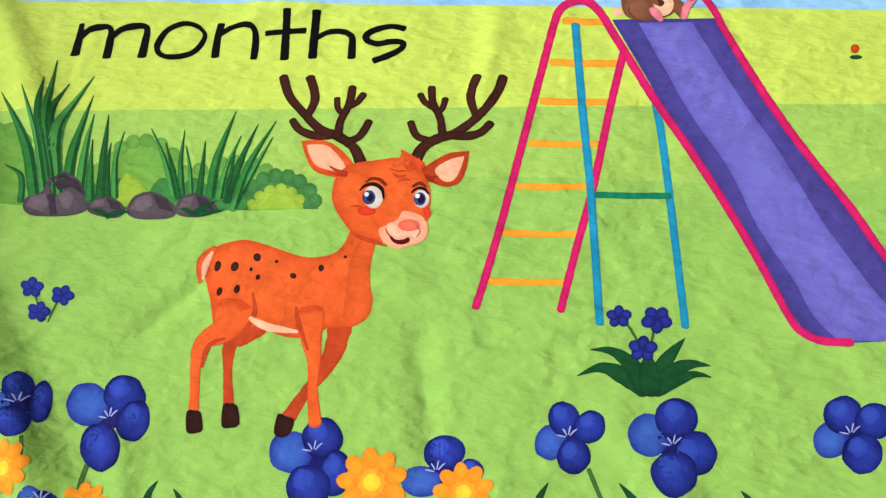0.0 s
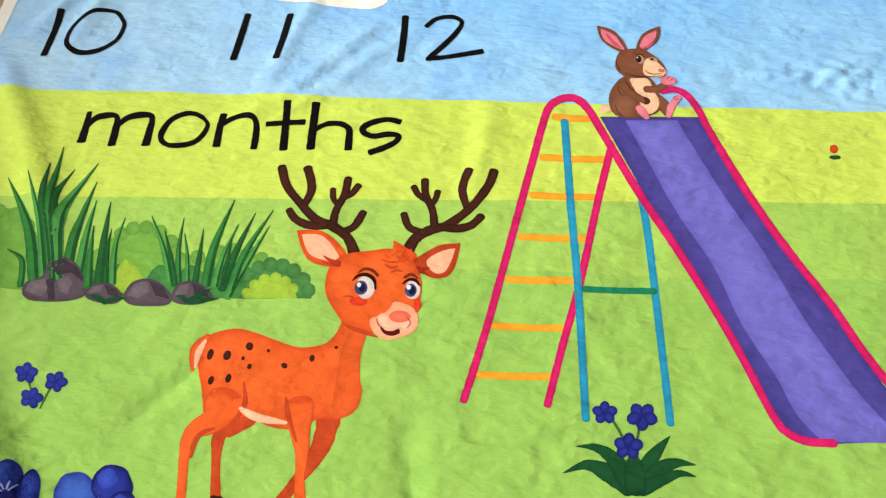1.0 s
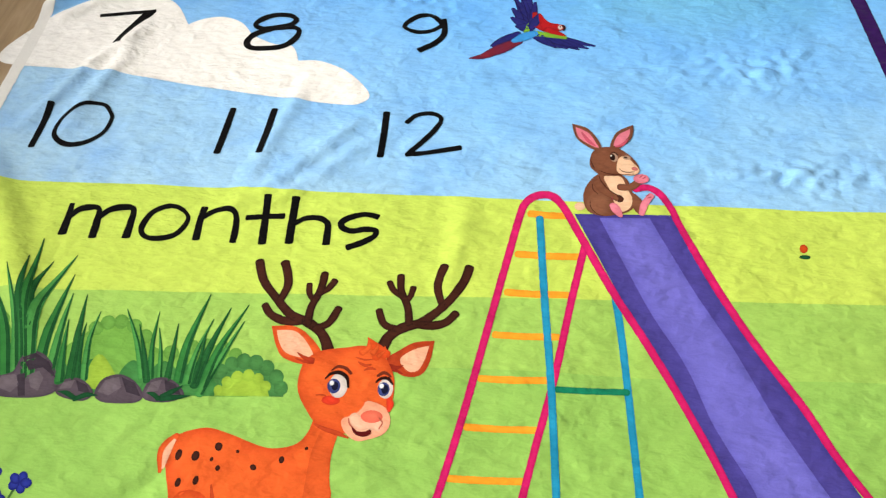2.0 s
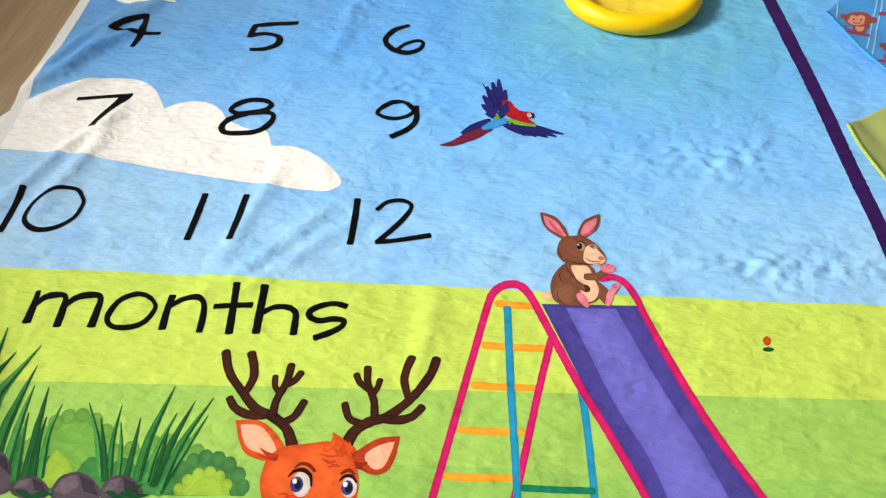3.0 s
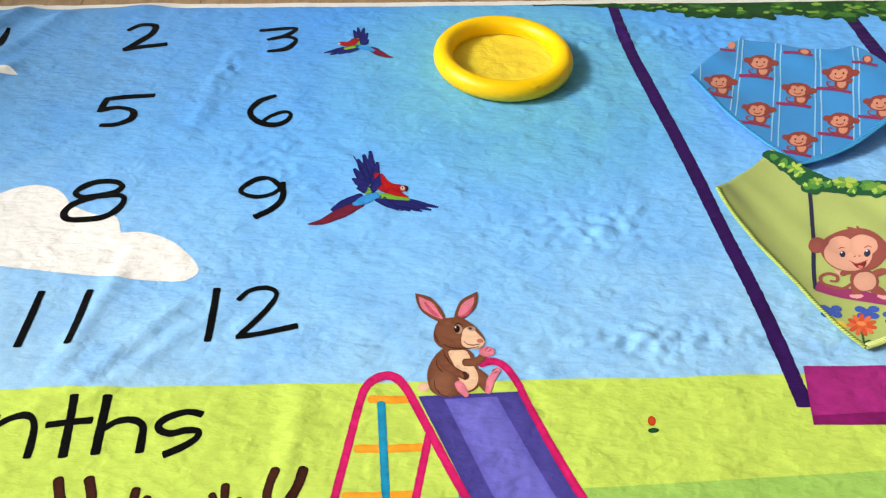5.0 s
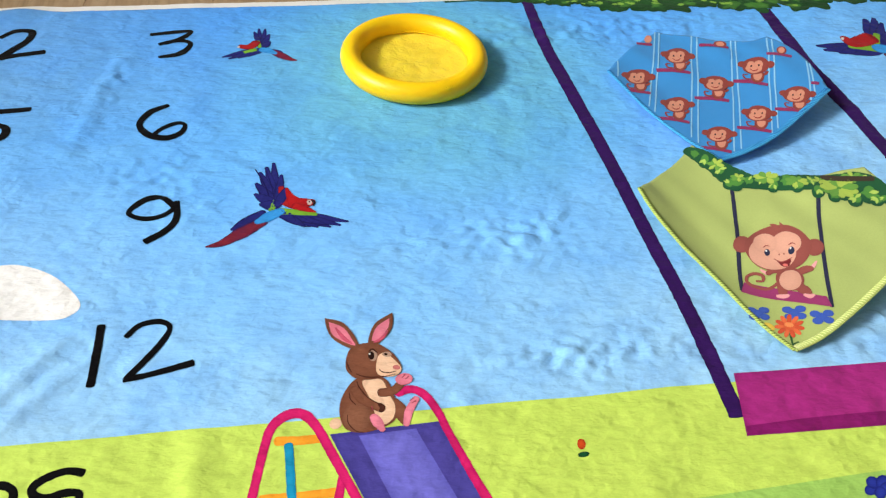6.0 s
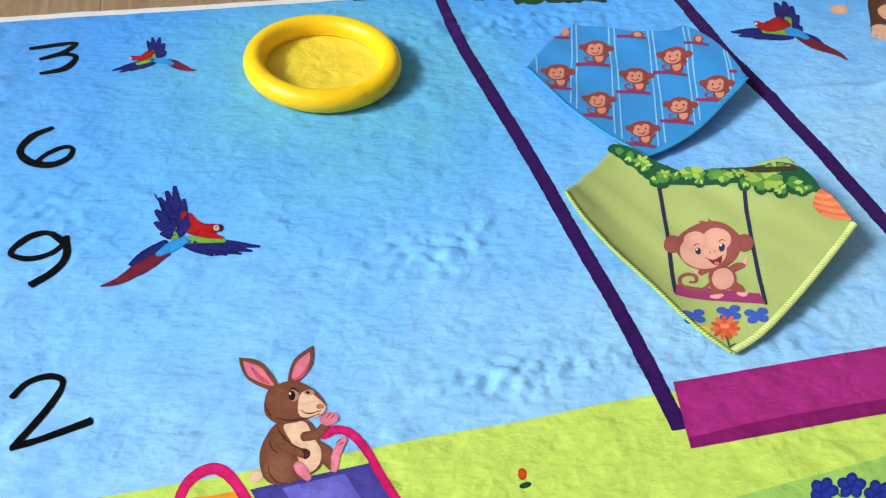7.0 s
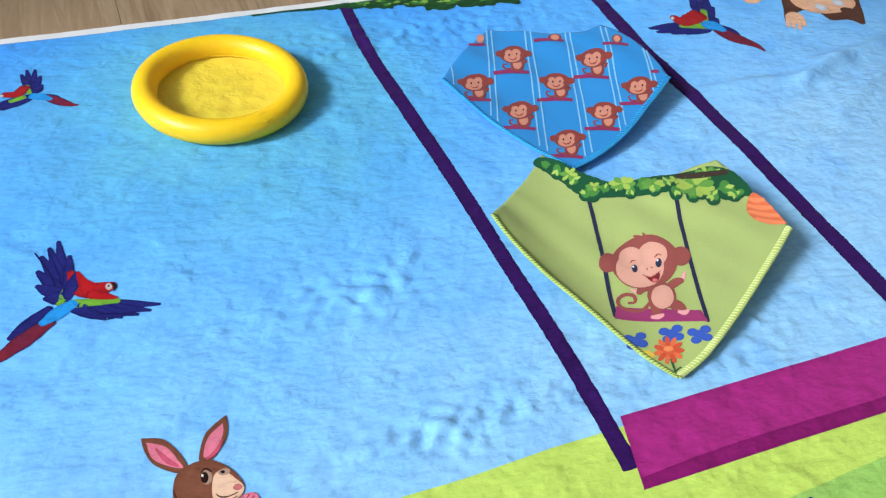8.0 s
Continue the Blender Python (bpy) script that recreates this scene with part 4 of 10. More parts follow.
strokes("printed_grass", dye(24, 80, 44, 16, 60, 36), [[(0.089, 0.1246, 0.0054), (0.0932, 0.1323, 0.0043), (0.0983, 0.1401, 0.0008)]], 2, blanket, label="dark green printed blade of grass")
strokes("printed_grass", dye(24, 80, 44, 16, 60, 36), [[(0.1597, 0.126, 0.0065), (0.1541, 0.1335, 0.0045), (0.1483, 0.1406, 0.0008)]], 2, blanket, label="dark green printed blade of grass")
strokes("printed_grass", dye(24, 80, 44, 16, 60, 36), [[(0.238, 0.1293, 0.0049), (0.2355, 0.1331, 0.0037), (0.2322, 0.1368, 0.0008)]], 2, blanket, label="dark green printed blade of grass")


def daisy(x, y, r, level, squash=0.8):
    """Printed orange flower: a ring of round petals about a yellow eye."""
    first = tagged(oval("printed_flower", dye(252, 168, 50, 240, 148, 36), x, y, r * 0.8, 0, 0, r * 0.8 * squash, level, blanket), "orange printed flower with a yellow middle")
    for k in range(9):
        a = 2 * math.pi * k / 9 + 0.3
        ux, uy = math.cos(a), math.sin(a) * squash
        oval("petal", dye(250, 160, 44, 238, 138, 34), x + ux * r * 0.72, y + uy * r * 0.72, ux * r * 0.34, uy * r * 0.34, -uy * r * 0.25, ux * r * 0.25, level + 1, first)
    oval("flower_eye", dye(250, 212, 60, 244, 196, 50), x, y, r * 0.27, 0, 0, r * 0.27 * squash, level + 2, first)


daisy(-0.0282, 0.1383, 0.0246, 8, 0.96)
daisy(0.038, 0.1325, 0.0209, 8, 0.96)
daisy(-0.2995, 0.1418, 0.0201, 8, 0.97)
daisy(-0.2375, 0.1172, 0.0178, 8, 0.95)
spray = strokes("printed_spray", dye(70, 112, 52, 54, 92, 44), [[(-0.3237, 0.2879, 0.0018), (-0.3179, 0.2777, 0.0018), (-0.3127, 0.2692, 0.0018)], [(-0.2997, 0.2803, 0.0022), (-0.3021, 0.2713, 0.0022), (-0.304, 0.2604, 0.0016)]], 2, blanket, label="small blue printed flowers on thin stems")
oval("petal", dye(44, 58, 158, 24, 30, 104), -0.3221, 0.287, 0.0038, -0.0045, -0.003, -0.0023, 4.0, spray)
oval("petal", dye(44, 58, 158, 24, 30, 104), -0.3287, 0.2875, -0.0022, -0.0039, -0.004, 0.0029, 4.3, spray)
oval("petal", dye(44, 58, 158, 24, 30, 104), -0.3317, 0.2928, -0.0052, 0.0021, 0.0005, 0.0041, 4.6, spray)
oval("petal", dye(44, 58, 158, 24, 30, 104), -0.3269, 0.2956, -0.001, 0.0053, 0.0044, -0.0004, 4.9, spray)
oval("petal", dye(44, 58, 158, 24, 30, 104), -0.3209, 0.292, 0.0046, 0.0012, 0.0022, -0.0043, 5.2, spray)
oval("petal", dye(44, 58, 158, 24, 30, 104), -0.3178, 0.2665, -0.0031, -0.0031, -0.0035, 0.0034, 4.0, spray)
oval("petal", dye(44, 58, 158, 24, 30, 104), -0.3194, 0.2718, -0.0049, 0.0029, 0.0014, 0.0035, 4.3, spray)
oval("petal", dye(44, 58, 158, 24, 30, 104), -0.3137, 0.2735, 0.0001, 0.0049, 0.0044, -0.0013, 4.6, spray)
oval("petal", dye(44, 58, 158, 24, 30, 104), -0.3086, 0.2693, 0.0049, 0.0001, 0.0012, -0.0043, 4.9, spray)
oval("petal", dye(44, 58, 158, 24, 30, 104), -0.3112, 0.265, 0.0029, -0.0048, -0.0036, -0.0014, 5.2, spray)
oval("petal", dye(44, 58, 158, 24, 30, 104), -0.2953, 0.2794, 0.0024, -0.005, -0.0038, -0.001, 4.0, spray)
oval("petal", dye(44, 58, 158, 24, 30, 104), -0.3018, 0.2815, -0.0035, -0.0027, -0.0032, 0.0037, 4.3, spray)
oval("petal", dye(44, 58, 158, 24, 30, 104), -0.3027, 0.2869, -0.0047, 0.0034, 0.0019, 0.0033, 4.6, spray)
oval("petal", dye(44, 58, 158, 24, 30, 104), -0.2966, 0.2881, 0.0007, 0.0048, 0.0043, -0.0017, 4.9, spray)
oval("petal", dye(44, 58, 158, 24, 30, 104), -0.292, 0.2835, 0.0051, -0.0004, 0.0008, -0.0044, 5.2, spray)
beetle = oval("printed_beetle", dye(214, 84, 30, 170, 50, 24), 0.3913, 0.5291, 0.004, -0.0001, -0.0011, -0.0053, 3, blanket, label="tiny orange printed flower")
oval("leaf", dye(24, 80, 44, 16, 60, 36), 0.3902, 0.5192, 0.0055, -0.0001, -0.0006, -0.0026, 4, beetle)
sprayb = strokes("printed_spray", dye(70, 112, 52, 54, 92, 44), [[(0.649, 0.4478, 0.0025), (0.6506, 0.4422, 0.0025)]], 2, blanket, label="small blue printed flowers on the lawn")
oval("petal", dye(44, 58, 158, 24, 30, 104), 0.631, 0.4502, -0.0075, -0.0018, -0.0001, 0.0047, 4.0, sprayb)
oval("petal", dye(44, 58, 158, 24, 30, 104), 0.6356, 0.4559, -0.0024, 0.0047, 0.0061, 0.0029, 4.3, sprayb)
oval("petal", dye(44, 58, 158, 24, 30, 104), 0.6448, 0.4555, 0.0062, 0.0048, 0.0038, -0.0029, 4.6, sprayb)
oval("petal", dye(44, 58, 158, 24, 30, 104), 0.6458, 0.4494, 0.0061, -0.0018, -0.0038, -0.0047, 4.9, sprayb)
oval("petal", dye(44, 58, 158, 24, 30, 104), 0.6373, 0.4462, -0.0023, -0.0057, -0.006, 0, 5.2, sprayb)
oval("petal", dye(44, 58, 158, 24, 30, 104), 0.6584, 0.446, -0.0073, -0.0033, -0.0018, 0.004, 4.0, sprayb)
oval("petal", dye(44, 58, 158, 24, 30, 104), 0.6606, 0.4522, -0.0044, 0.0035, 0.0054, 0.004, 4.3, sprayb)
oval("petal", dye(44, 58, 158, 24, 30, 104), 0.6701, 0.4536, 0.0048, 0.0056, 0.0052, -0.0016, 4.6, sprayb)
oval("petal", dye(44, 58, 158, 24, 30, 104), 0.6737, 0.4482, 0.0073, -0.0001, -0.0023, -0.005, 4.9, sprayb)
oval("petal", dye(44, 58, 158, 24, 30, 104), 0.6664, 0.4436, -0.0003, -0.0055, -0.0065, -0.0014, 5.2, sprayb)
oval("petal", dye(44, 58, 158, 24, 30, 104), 0.6798, 0.4332, -0.006, -0.0048, -0.0042, 0.0025, 4.0, sprayb)
oval("petal", dye(44, 58, 158, 24, 30, 104), 0.6782, 0.4389, -0.0066, 0.0013, 0.0035, 0.0047, 4.3, sprayb)
oval("petal", dye(44, 58, 158, 24, 30, 104), 0.6867, 0.4426, 0.002, 0.0058, 0.0064, 0.0004, 4.6, sprayb)
oval("petal", dye(44, 58, 158, 24, 30, 104), 0.6936, 0.439, 0.0079, 0.0022, 0.0003, -0.0045, 4.9, sprayb)
oval("petal", dye(44, 58, 158, 24, 30, 104), 0.6892, 0.4332, 0.0028, -0.0043, -0.0062, -0.0031, 5.2, sprayb)

# ---- printed bushes, reeds and stones ----
bush = shape("printed_bush", dye(118, 172, 74, 98, 152, 62), [(-0.4211, 0.3728), (-0.4211, 0.3728), (-0.4409, 0.4495), (-0.416, 0.4588), (-0.3899, 0.4552), (-0.3639, 0.4313), (-0.3449, 0.4017), (-0.3258, 0.3896), (-0.3001, 0.4133), (-0.2803, 0.4314), (-0.2633, 0.4393), (-0.2409, 0.434), (-0.2198, 0.4124), (-0.1938, 0.4061), (-0.1693, 0.4148), (-0.1423, 0.4067), (-0.125, 0.3907), (-0.1217, 0.3639), (-0.1217, 0.3639), (-0.2731, 0.3649), (-0.3465, 0.3694)], 1, blanket, label="green printed bushes with reeds and grey stones")
shape("foliage", dye(74, 134, 70, 58, 112, 58), [(-0.1592, 0.3648), (-0.1592, 0.3648), (-0.1529, 0.391), (-0.1336, 0.3984), (-0.113, 0.3958), (-0.0958, 0.3818), (-0.0901, 0.3643), (-0.0901, 0.3643)], 2, bush, label="dark green foliage")
shape("foliage", dye(156, 190, 66, 138, 174, 58), [(-0.1527, 0.3647), (-0.1527, 0.3647), (-0.1409, 0.3811), (-0.1244, 0.3855), (-0.1106, 0.3797), (-0.1029, 0.3644), (-0.1029, 0.3644)], 3, bush, label="yellow-green foliage")
shape("foliage", dye(156, 190, 66, 138, 174, 58), [(-0.273, 0.3689), (-0.273, 0.3689), (-0.2729, 0.3962), (-0.2648, 0.4021), (-0.2446, 0.3802), (-0.239, 0.3681), (-0.239, 0.3681)], 3, bush, label="yellow-green foliage")
oval("foliage", dye(74, 134, 70, 58, 112, 58), -0.1583, 0.3755, 0.0081, -0.0001, 0.0014, -0.0091, 2.3, bush)
oval("foliage", dye(74, 134, 70, 58, 112, 58), -0.152, 0.3881, 0.0071, -0.0001, 0.0012, -0.0081, 2.3, bush)
oval("foliage", dye(74, 134, 70, 58, 112, 58), -0.1429, 0.3955, 0.0066, -0.0001, 0.001, -0.0076, 2.3, bush)
oval("foliage", dye(74, 134, 70, 58, 112, 58), -0.132, 0.3984, 0.0071, -0.0001, 0.0011, -0.0082, 2.3, bush)
oval("foliage", dye(74, 134, 70, 58, 112, 58), -0.1207, 0.3971, 0.0071, -0.0001, 0.001, -0.0082, 2.3, bush)
oval("foliage", dye(74, 134, 70, 58, 112, 58), -0.11, 0.3923, 0.0071, -0.0001, 0.0009, -0.0081, 2.3, bush)
oval("foliage", dye(74, 134, 70, 58, 112, 58), -0.1, 0.383, 0.007, -0.0001, 0.0009, -0.008, 2.3, bush)
oval("foliage", dye(74, 134, 70, 58, 112, 58), -0.0939, 0.3727, 0.0065, -0, 0.0008, -0.0073, 2.3, bush)
oval("foliage", dye(156, 190, 66, 138, 174, 58), -0.1494, 0.3698, 0.0045, -0, 0.0007, -0.0051, 3.3, bush)
oval("foliage", dye(156, 190, 66, 138, 174, 58), -0.1435, 0.3777, 0.005, -0, 0.0008, -0.0057, 3.3, bush)
oval("foliage", dye(156, 190, 66, 138, 174, 58), -0.1351, 0.3827, 0.0056, -0, 0.0008, -0.0063, 3.3, bush)
oval("foliage", dye(156, 190, 66, 138, 174, 58), -0.1252, 0.3844, 0.0055, -0, 0.0008, -0.0063, 3.3, bush)
oval("foliage", dye(156, 190, 66, 138, 174, 58), -0.1158, 0.3814, 0.005, -0, 0.0007, -0.0057, 3.3, bush)
oval("foliage", dye(156, 190, 66, 138, 174, 58), -0.108, 0.374, 0.005, -0, 0.0006, -0.0057, 3.3, bush)
oval("foliage", dye(110, 164, 72, 92, 146, 60), -0.28, 0.4302, 0.0075, -0.0001, 0.0018, -0.0078, 1.3, bush)
oval("foliage", dye(110, 164, 72, 92, 146, 60), -0.2701, 0.4363, 0.0075, -0.0001, 0.0017, -0.0079, 1.3, bush)
oval("foliage", dye(110, 164, 72, 92, 146, 60), -0.2575, 0.4374, 0.0075, -0.0001, 0.0016, -0.0079, 1.3, bush)
oval("foliage", dye(110, 164, 72, 92, 146, 60), -0.2433, 0.4328, 0.0075, -0.0001, 0.0016, -0.0078, 1.3, bush)
oval("foliage", dye(110, 164, 72, 92, 146, 60), -0.2301, 0.4222, 0.0074, -0.0001, 0.0015, -0.0077, 1.3, bush)
oval("foliage", dye(110, 164, 72, 92, 146, 60), -0.2016, 0.4062, 0.0073, -0.0001, 0.0013, -0.0075, 1.3, bush)
oval("foliage", dye(110, 164, 72, 92, 146, 60), -0.1833, 0.412, 0.0073, -0.0001, 0.0012, -0.0076, 1.3, bush)
oval("foliage", dye(110, 164, 72, 92, 146, 60), -0.1692, 0.4142, 0.0067, -0.0001, 0.0011, -0.007, 1.3, bush)
oval("foliage", dye(110, 164, 72, 92, 146, 60), -0.1543, 0.4116, 0.0067, -0.0001, 0.001, -0.007, 1.3, bush)
oval("foliage", dye(110, 164, 72, 92, 146, 60), -0.1412, 0.4055, 0.0062, -0.0001, 0.0009, -0.0064, 1.3, bush)
oval("foliage", dye(110, 164, 72, 92, 146, 60), -0.4092, 0.4548, 0.0089, -0.0001, 0.0029, -0.0093, 1.3, bush)
oval("foliage", dye(110, 164, 72, 92, 146, 60), -0.3902, 0.4507, 0.0089, -0.0001, 0.0027, -0.0093, 1.3, bush)
oval("foliage", dye(110, 164, 72, 92, 146, 60), -0.3733, 0.4377, 0.0077, -0.0001, 0.0023, -0.008, 1.3, bush)
shape("foliage", dye(72, 140, 72, 54, 116, 58), [(-0.3215, 0.3652), (-0.3215, 0.3652), (-0.3164, 0.3895), (-0.307, 0.3983), (-0.2903, 0.3864), (-0.2762, 0.3649), (-0.2762, 0.3649)], 2.0, bush)
shape("foliage", dye(72, 140, 72, 54, 116, 58), [(-0.2808, 0.365), (-0.2808, 0.365), (-0.2787, 0.3892), (-0.2728, 0.398), (-0.2608, 0.3861), (-0.2501, 0.3648), (-0.2501, 0.3648)], 2.2, bush)
shape("foliage", dye(72, 140, 72, 54, 116, 58), [(-0.2475, 0.3648), (-0.2475, 0.3648), (-0.2423, 0.3889), (-0.2337, 0.3976), (-0.219, 0.3858), (-0.2069, 0.3645), (-0.2069, 0.3645)], 2.4, bush)
shape("foliage", dye(72, 140, 72, 54, 116, 58), [(-0.2226, 0.3646), (-0.2226, 0.3646), (-0.2154, 0.3886), (-0.2052, 0.3973), (-0.189, 0.3855), (-0.1761, 0.3643), (-0.1761, 0.3643)], 2.6, bush)
shape("foliage", dye(72, 140, 72, 54, 116, 58), [(-0.1968, 0.3644), (-0.1968, 0.3644), (-0.1882, 0.3884), (-0.1768, 0.397), (-0.1597, 0.3852), (-0.1466, 0.3641), (-0.1466, 0.3641)], 2.8, bush)
strokes("reed", dye(54, 130, 60, 34, 98, 48), [[(-0.3476, 0.3769, 0.0108), (-0.3742, 0.439, 0.0094), (-0.4128, 0.4946, 0.0008)]], 4.0, bush)
strokes("reed_shade", dye(30, 88, 44, 20, 66, 36), [[(-0.3444, 0.3769, 0.0032), (-0.3713, 0.4389, 0.0028), (-0.4128, 0.4946, 0.0006)]], 6.2, bush)
strokes("reed", dye(80, 156, 76, 52, 122, 60), [[(-0.3395, 0.378, 0.008), (-0.3653, 0.4484, 0.006), (-0.3904, 0.4996, 0.0008)]], 4.8, bush)
strokes("reed_shade", dye(30, 88, 44, 20, 66, 36), [[(-0.3372, 0.378, 0.0024), (-0.3636, 0.4484, 0.0018), (-0.3904, 0.4996, 0.0006)]], 6.6, bush)
strokes("reed", dye(36, 100, 48, 24, 76, 40), [[(-0.3343, 0.378, 0.008), (-0.3636, 0.458, 0.0079), (-0.3736, 0.5109, 0.0009)]], 5.6, bush)
strokes("reed_shade", dye(30, 88, 44, 20, 66, 36), [[(-0.332, 0.378, 0.0024), (-0.3613, 0.4579, 0.0024), (-0.3736, 0.5109, 0.0007)]], 7.0, bush)
strokes("reed", dye(54, 130, 60, 34, 98, 48), [[(-0.3311, 0.378, 0.0088), (-0.3572, 0.4547, 0.0089), (-0.3682, 0.5339, 0.0009)]], 6.4, bush)
strokes("reed_shade", dye(30, 88, 44, 20, 66, 36), [[(-0.3286, 0.378, 0.0026), (-0.3547, 0.4546, 0.0026), (-0.3682, 0.5339, 0.0007)]], 7.4, bush)
strokes("reed", dye(80, 156, 76, 52, 122, 60), [[(-0.3267, 0.3808, 0.0106), (-0.3447, 0.4513, 0.0114), (-0.3257, 0.5127, 0.001)]], 7.2, bush)
strokes("reed_shade", dye(30, 88, 44, 20, 66, 36), [[(-0.3237, 0.3808, 0.0032), (-0.3418, 0.4512, 0.0034), (-0.3257, 0.5127, 0.0008)]], 7.8, bush)
strokes("reed", dye(36, 100, 48, 24, 76, 40), [[(-0.338, 0.4077, 0.0077), (-0.3554, 0.4709, 0.0069), (-0.3483, 0.5056, 0.001)]], 4.0, bush)
strokes("reed_shade", dye(30, 88, 44, 20, 66, 36), [[(-0.3359, 0.4076, 0.0023), (-0.3536, 0.4708, 0.002), (-0.3483, 0.5056, 0.0008)]], 6.2, bush)
strokes("reed", dye(54, 130, 60, 34, 98, 48), [[(-0.3193, 0.3808, 0.0111), (-0.3251, 0.432, 0.0093), (-0.3208, 0.4901, 0.0009)]], 4.8, bush)
strokes("reed_shade", dye(30, 88, 44, 20, 66, 36), [[(-0.3164, 0.3808, 0.0033), (-0.3227, 0.432, 0.0028), (-0.3208, 0.4901, 0.0007)]], 6.6, bush)
strokes("reed", dye(80, 156, 76, 52, 122, 60), [[(-0.3079, 0.3807, 0.011), (-0.3142, 0.4319, 0.0066), (-0.3149, 0.4682, 0.0009)]], 5.6, bush)
strokes("reed_shade", dye(30, 88, 44, 20, 66, 36), [[(-0.3049, 0.3807, 0.0033), (-0.3125, 0.4319, 0.002), (-0.3149, 0.4682, 0.0007)]], 7.0, bush)
strokes("reed", dye(36, 100, 48, 24, 76, 40), [[(-0.2874, 0.3776, 0.0092), (-0.2955, 0.4255, 0.0064), (-0.3003, 0.4667, 0.0009)]], 6.4, bush)
strokes("reed_shade", dye(30, 88, 44, 20, 66, 36), [[(-0.2849, 0.3776, 0.0027), (-0.2938, 0.4254, 0.0019), (-0.3003, 0.4667, 0.0007)]], 7.4, bush)
strokes("reed", dye(54, 130, 60, 34, 98, 48), [[(-0.296, 0.3748, 0.009), (-0.3039, 0.4073, 0.0054), (-0.3096, 0.4393, 0.0008)]], 7.2, bush)
strokes("reed_shade", dye(30, 88, 44, 20, 66, 36), [[(-0.2935, 0.3748, 0.0027), (-0.3024, 0.4073, 0.0016), (-0.3096, 0.4393, 0.0007)]], 7.8, bush)
strokes("reed", dye(80, 156, 76, 52, 122, 60), [[(-0.2744, 0.3775, 0.0075), (-0.2822, 0.4161, 0.0052), (-0.2809, 0.4484, 0.0009)]], 4.0, bush)
strokes("reed_shade", dye(30, 88, 44, 20, 66, 36), [[(-0.2723, 0.3775, 0.0022), (-0.2808, 0.4161, 0.0015), (-0.2809, 0.4484, 0.0007)]], 6.2, bush)
strokes("reed", dye(36, 100, 48, 24, 76, 40), [[(-0.2809, 0.3764, 0.0075), (-0.288, 0.4071, 0.0051), (-0.291, 0.4359, 0.0008)]], 4.8, bush)
strokes("reed_shade", dye(30, 88, 44, 20, 66, 36), [[(-0.2788, 0.3764, 0.0022), (-0.2867, 0.4071, 0.0015), (-0.291, 0.4359, 0.0007)]], 6.6, bush)
strokes("reed", dye(54, 130, 60, 34, 98, 48), [[(-0.3594, 0.3741, 0.006), (-0.367, 0.4007, 0.0052), (-0.3842, 0.4118, 0.0008)]], 5.6, bush)
strokes("reed_shade", dye(30, 88, 44, 20, 66, 36), [[(-0.3577, 0.3741, 0.0018), (-0.3654, 0.4007, 0.0016), (-0.3842, 0.4118, 0.0006)]], 7.0, bush)
strokes("reed", dye(80, 156, 76, 52, 122, 60), [[(-0.222, 0.38, 0.0064), (-0.2362, 0.4156, 0.005), (-0.2554, 0.4505, 0.0008)]], 6.4, bush)
strokes("reed_shade", dye(30, 88, 44, 20, 66, 36), [[(-0.2201, 0.38, 0.0019), (-0.2347, 0.4156, 0.0015), (-0.2554, 0.4505, 0.0006)]], 7.4, bush)
strokes("reed", dye(36, 100, 48, 24, 76, 40), [[(-0.2163, 0.3771, 0.0064), (-0.2271, 0.4065, 0.004), (-0.2388, 0.4346, 0.0008)]], 7.2, bush)
strokes("reed_shade", dye(30, 88, 44, 20, 66, 36), [[(-0.2145, 0.3771, 0.0019), (-0.2259, 0.4064, 0.0012), (-0.2388, 0.4346, 0.0006)]], 7.8, bush)
strokes("reed", dye(54, 130, 60, 34, 98, 48), [[(-0.2135, 0.3782, 0.0066), (-0.2209, 0.4124, 0.0046), (-0.2234, 0.4488, 0.0008)]], 4.0, bush)
strokes("reed_shade", dye(30, 88, 44, 20, 66, 36), [[(-0.2116, 0.3782, 0.002), (-0.2196, 0.4124, 0.0014), (-0.2234, 0.4488, 0.0007)]], 6.2, bush)
strokes("reed", dye(80, 156, 76, 52, 122, 60), [[(-0.2053, 0.3781, 0.0058), (-0.2114, 0.4063, 0.0037), (-0.2191, 0.4312, 0.0008)]], 4.8, bush)
strokes("reed_shade", dye(30, 88, 44, 20, 66, 36), [[(-0.2037, 0.3781, 0.0017), (-0.2104, 0.4063, 0.0011), (-0.2191, 0.4312, 0.0006)]], 6.6, bush)
strokes("reed", dye(36, 100, 48, 24, 76, 40), [[(-0.198, 0.3769, 0.0068), (-0.2, 0.4062, 0.0046), (-0.202, 0.436, 0.0008)]], 5.6, bush)
strokes("reed_shade", dye(30, 88, 44, 20, 66, 36), [[(-0.1961, 0.3769, 0.002), (-0.1987, 0.4061, 0.0014), (-0.202, 0.436, 0.0006)]], 7.0, bush)
strokes("reed", dye(54, 130, 60, 34, 98, 48), [[(-0.1878, 0.3769, 0.0091), (-0.1883, 0.4168, 0.008), (-0.1786, 0.4691, 0.0009)]], 6.4, bush)
strokes("reed_shade", dye(30, 88, 44, 20, 66, 36), [[(-0.1853, 0.3768, 0.0027), (-0.1862, 0.4168, 0.0024), (-0.1786, 0.4691, 0.0007)]], 7.4, bush)
strokes("reed", dye(80, 156, 76, 52, 122, 60), [[(-0.1795, 0.3756, 0.0084), (-0.1782, 0.4059, 0.0052), (-0.1697, 0.4417, 0.0009)]], 7.2, bush)
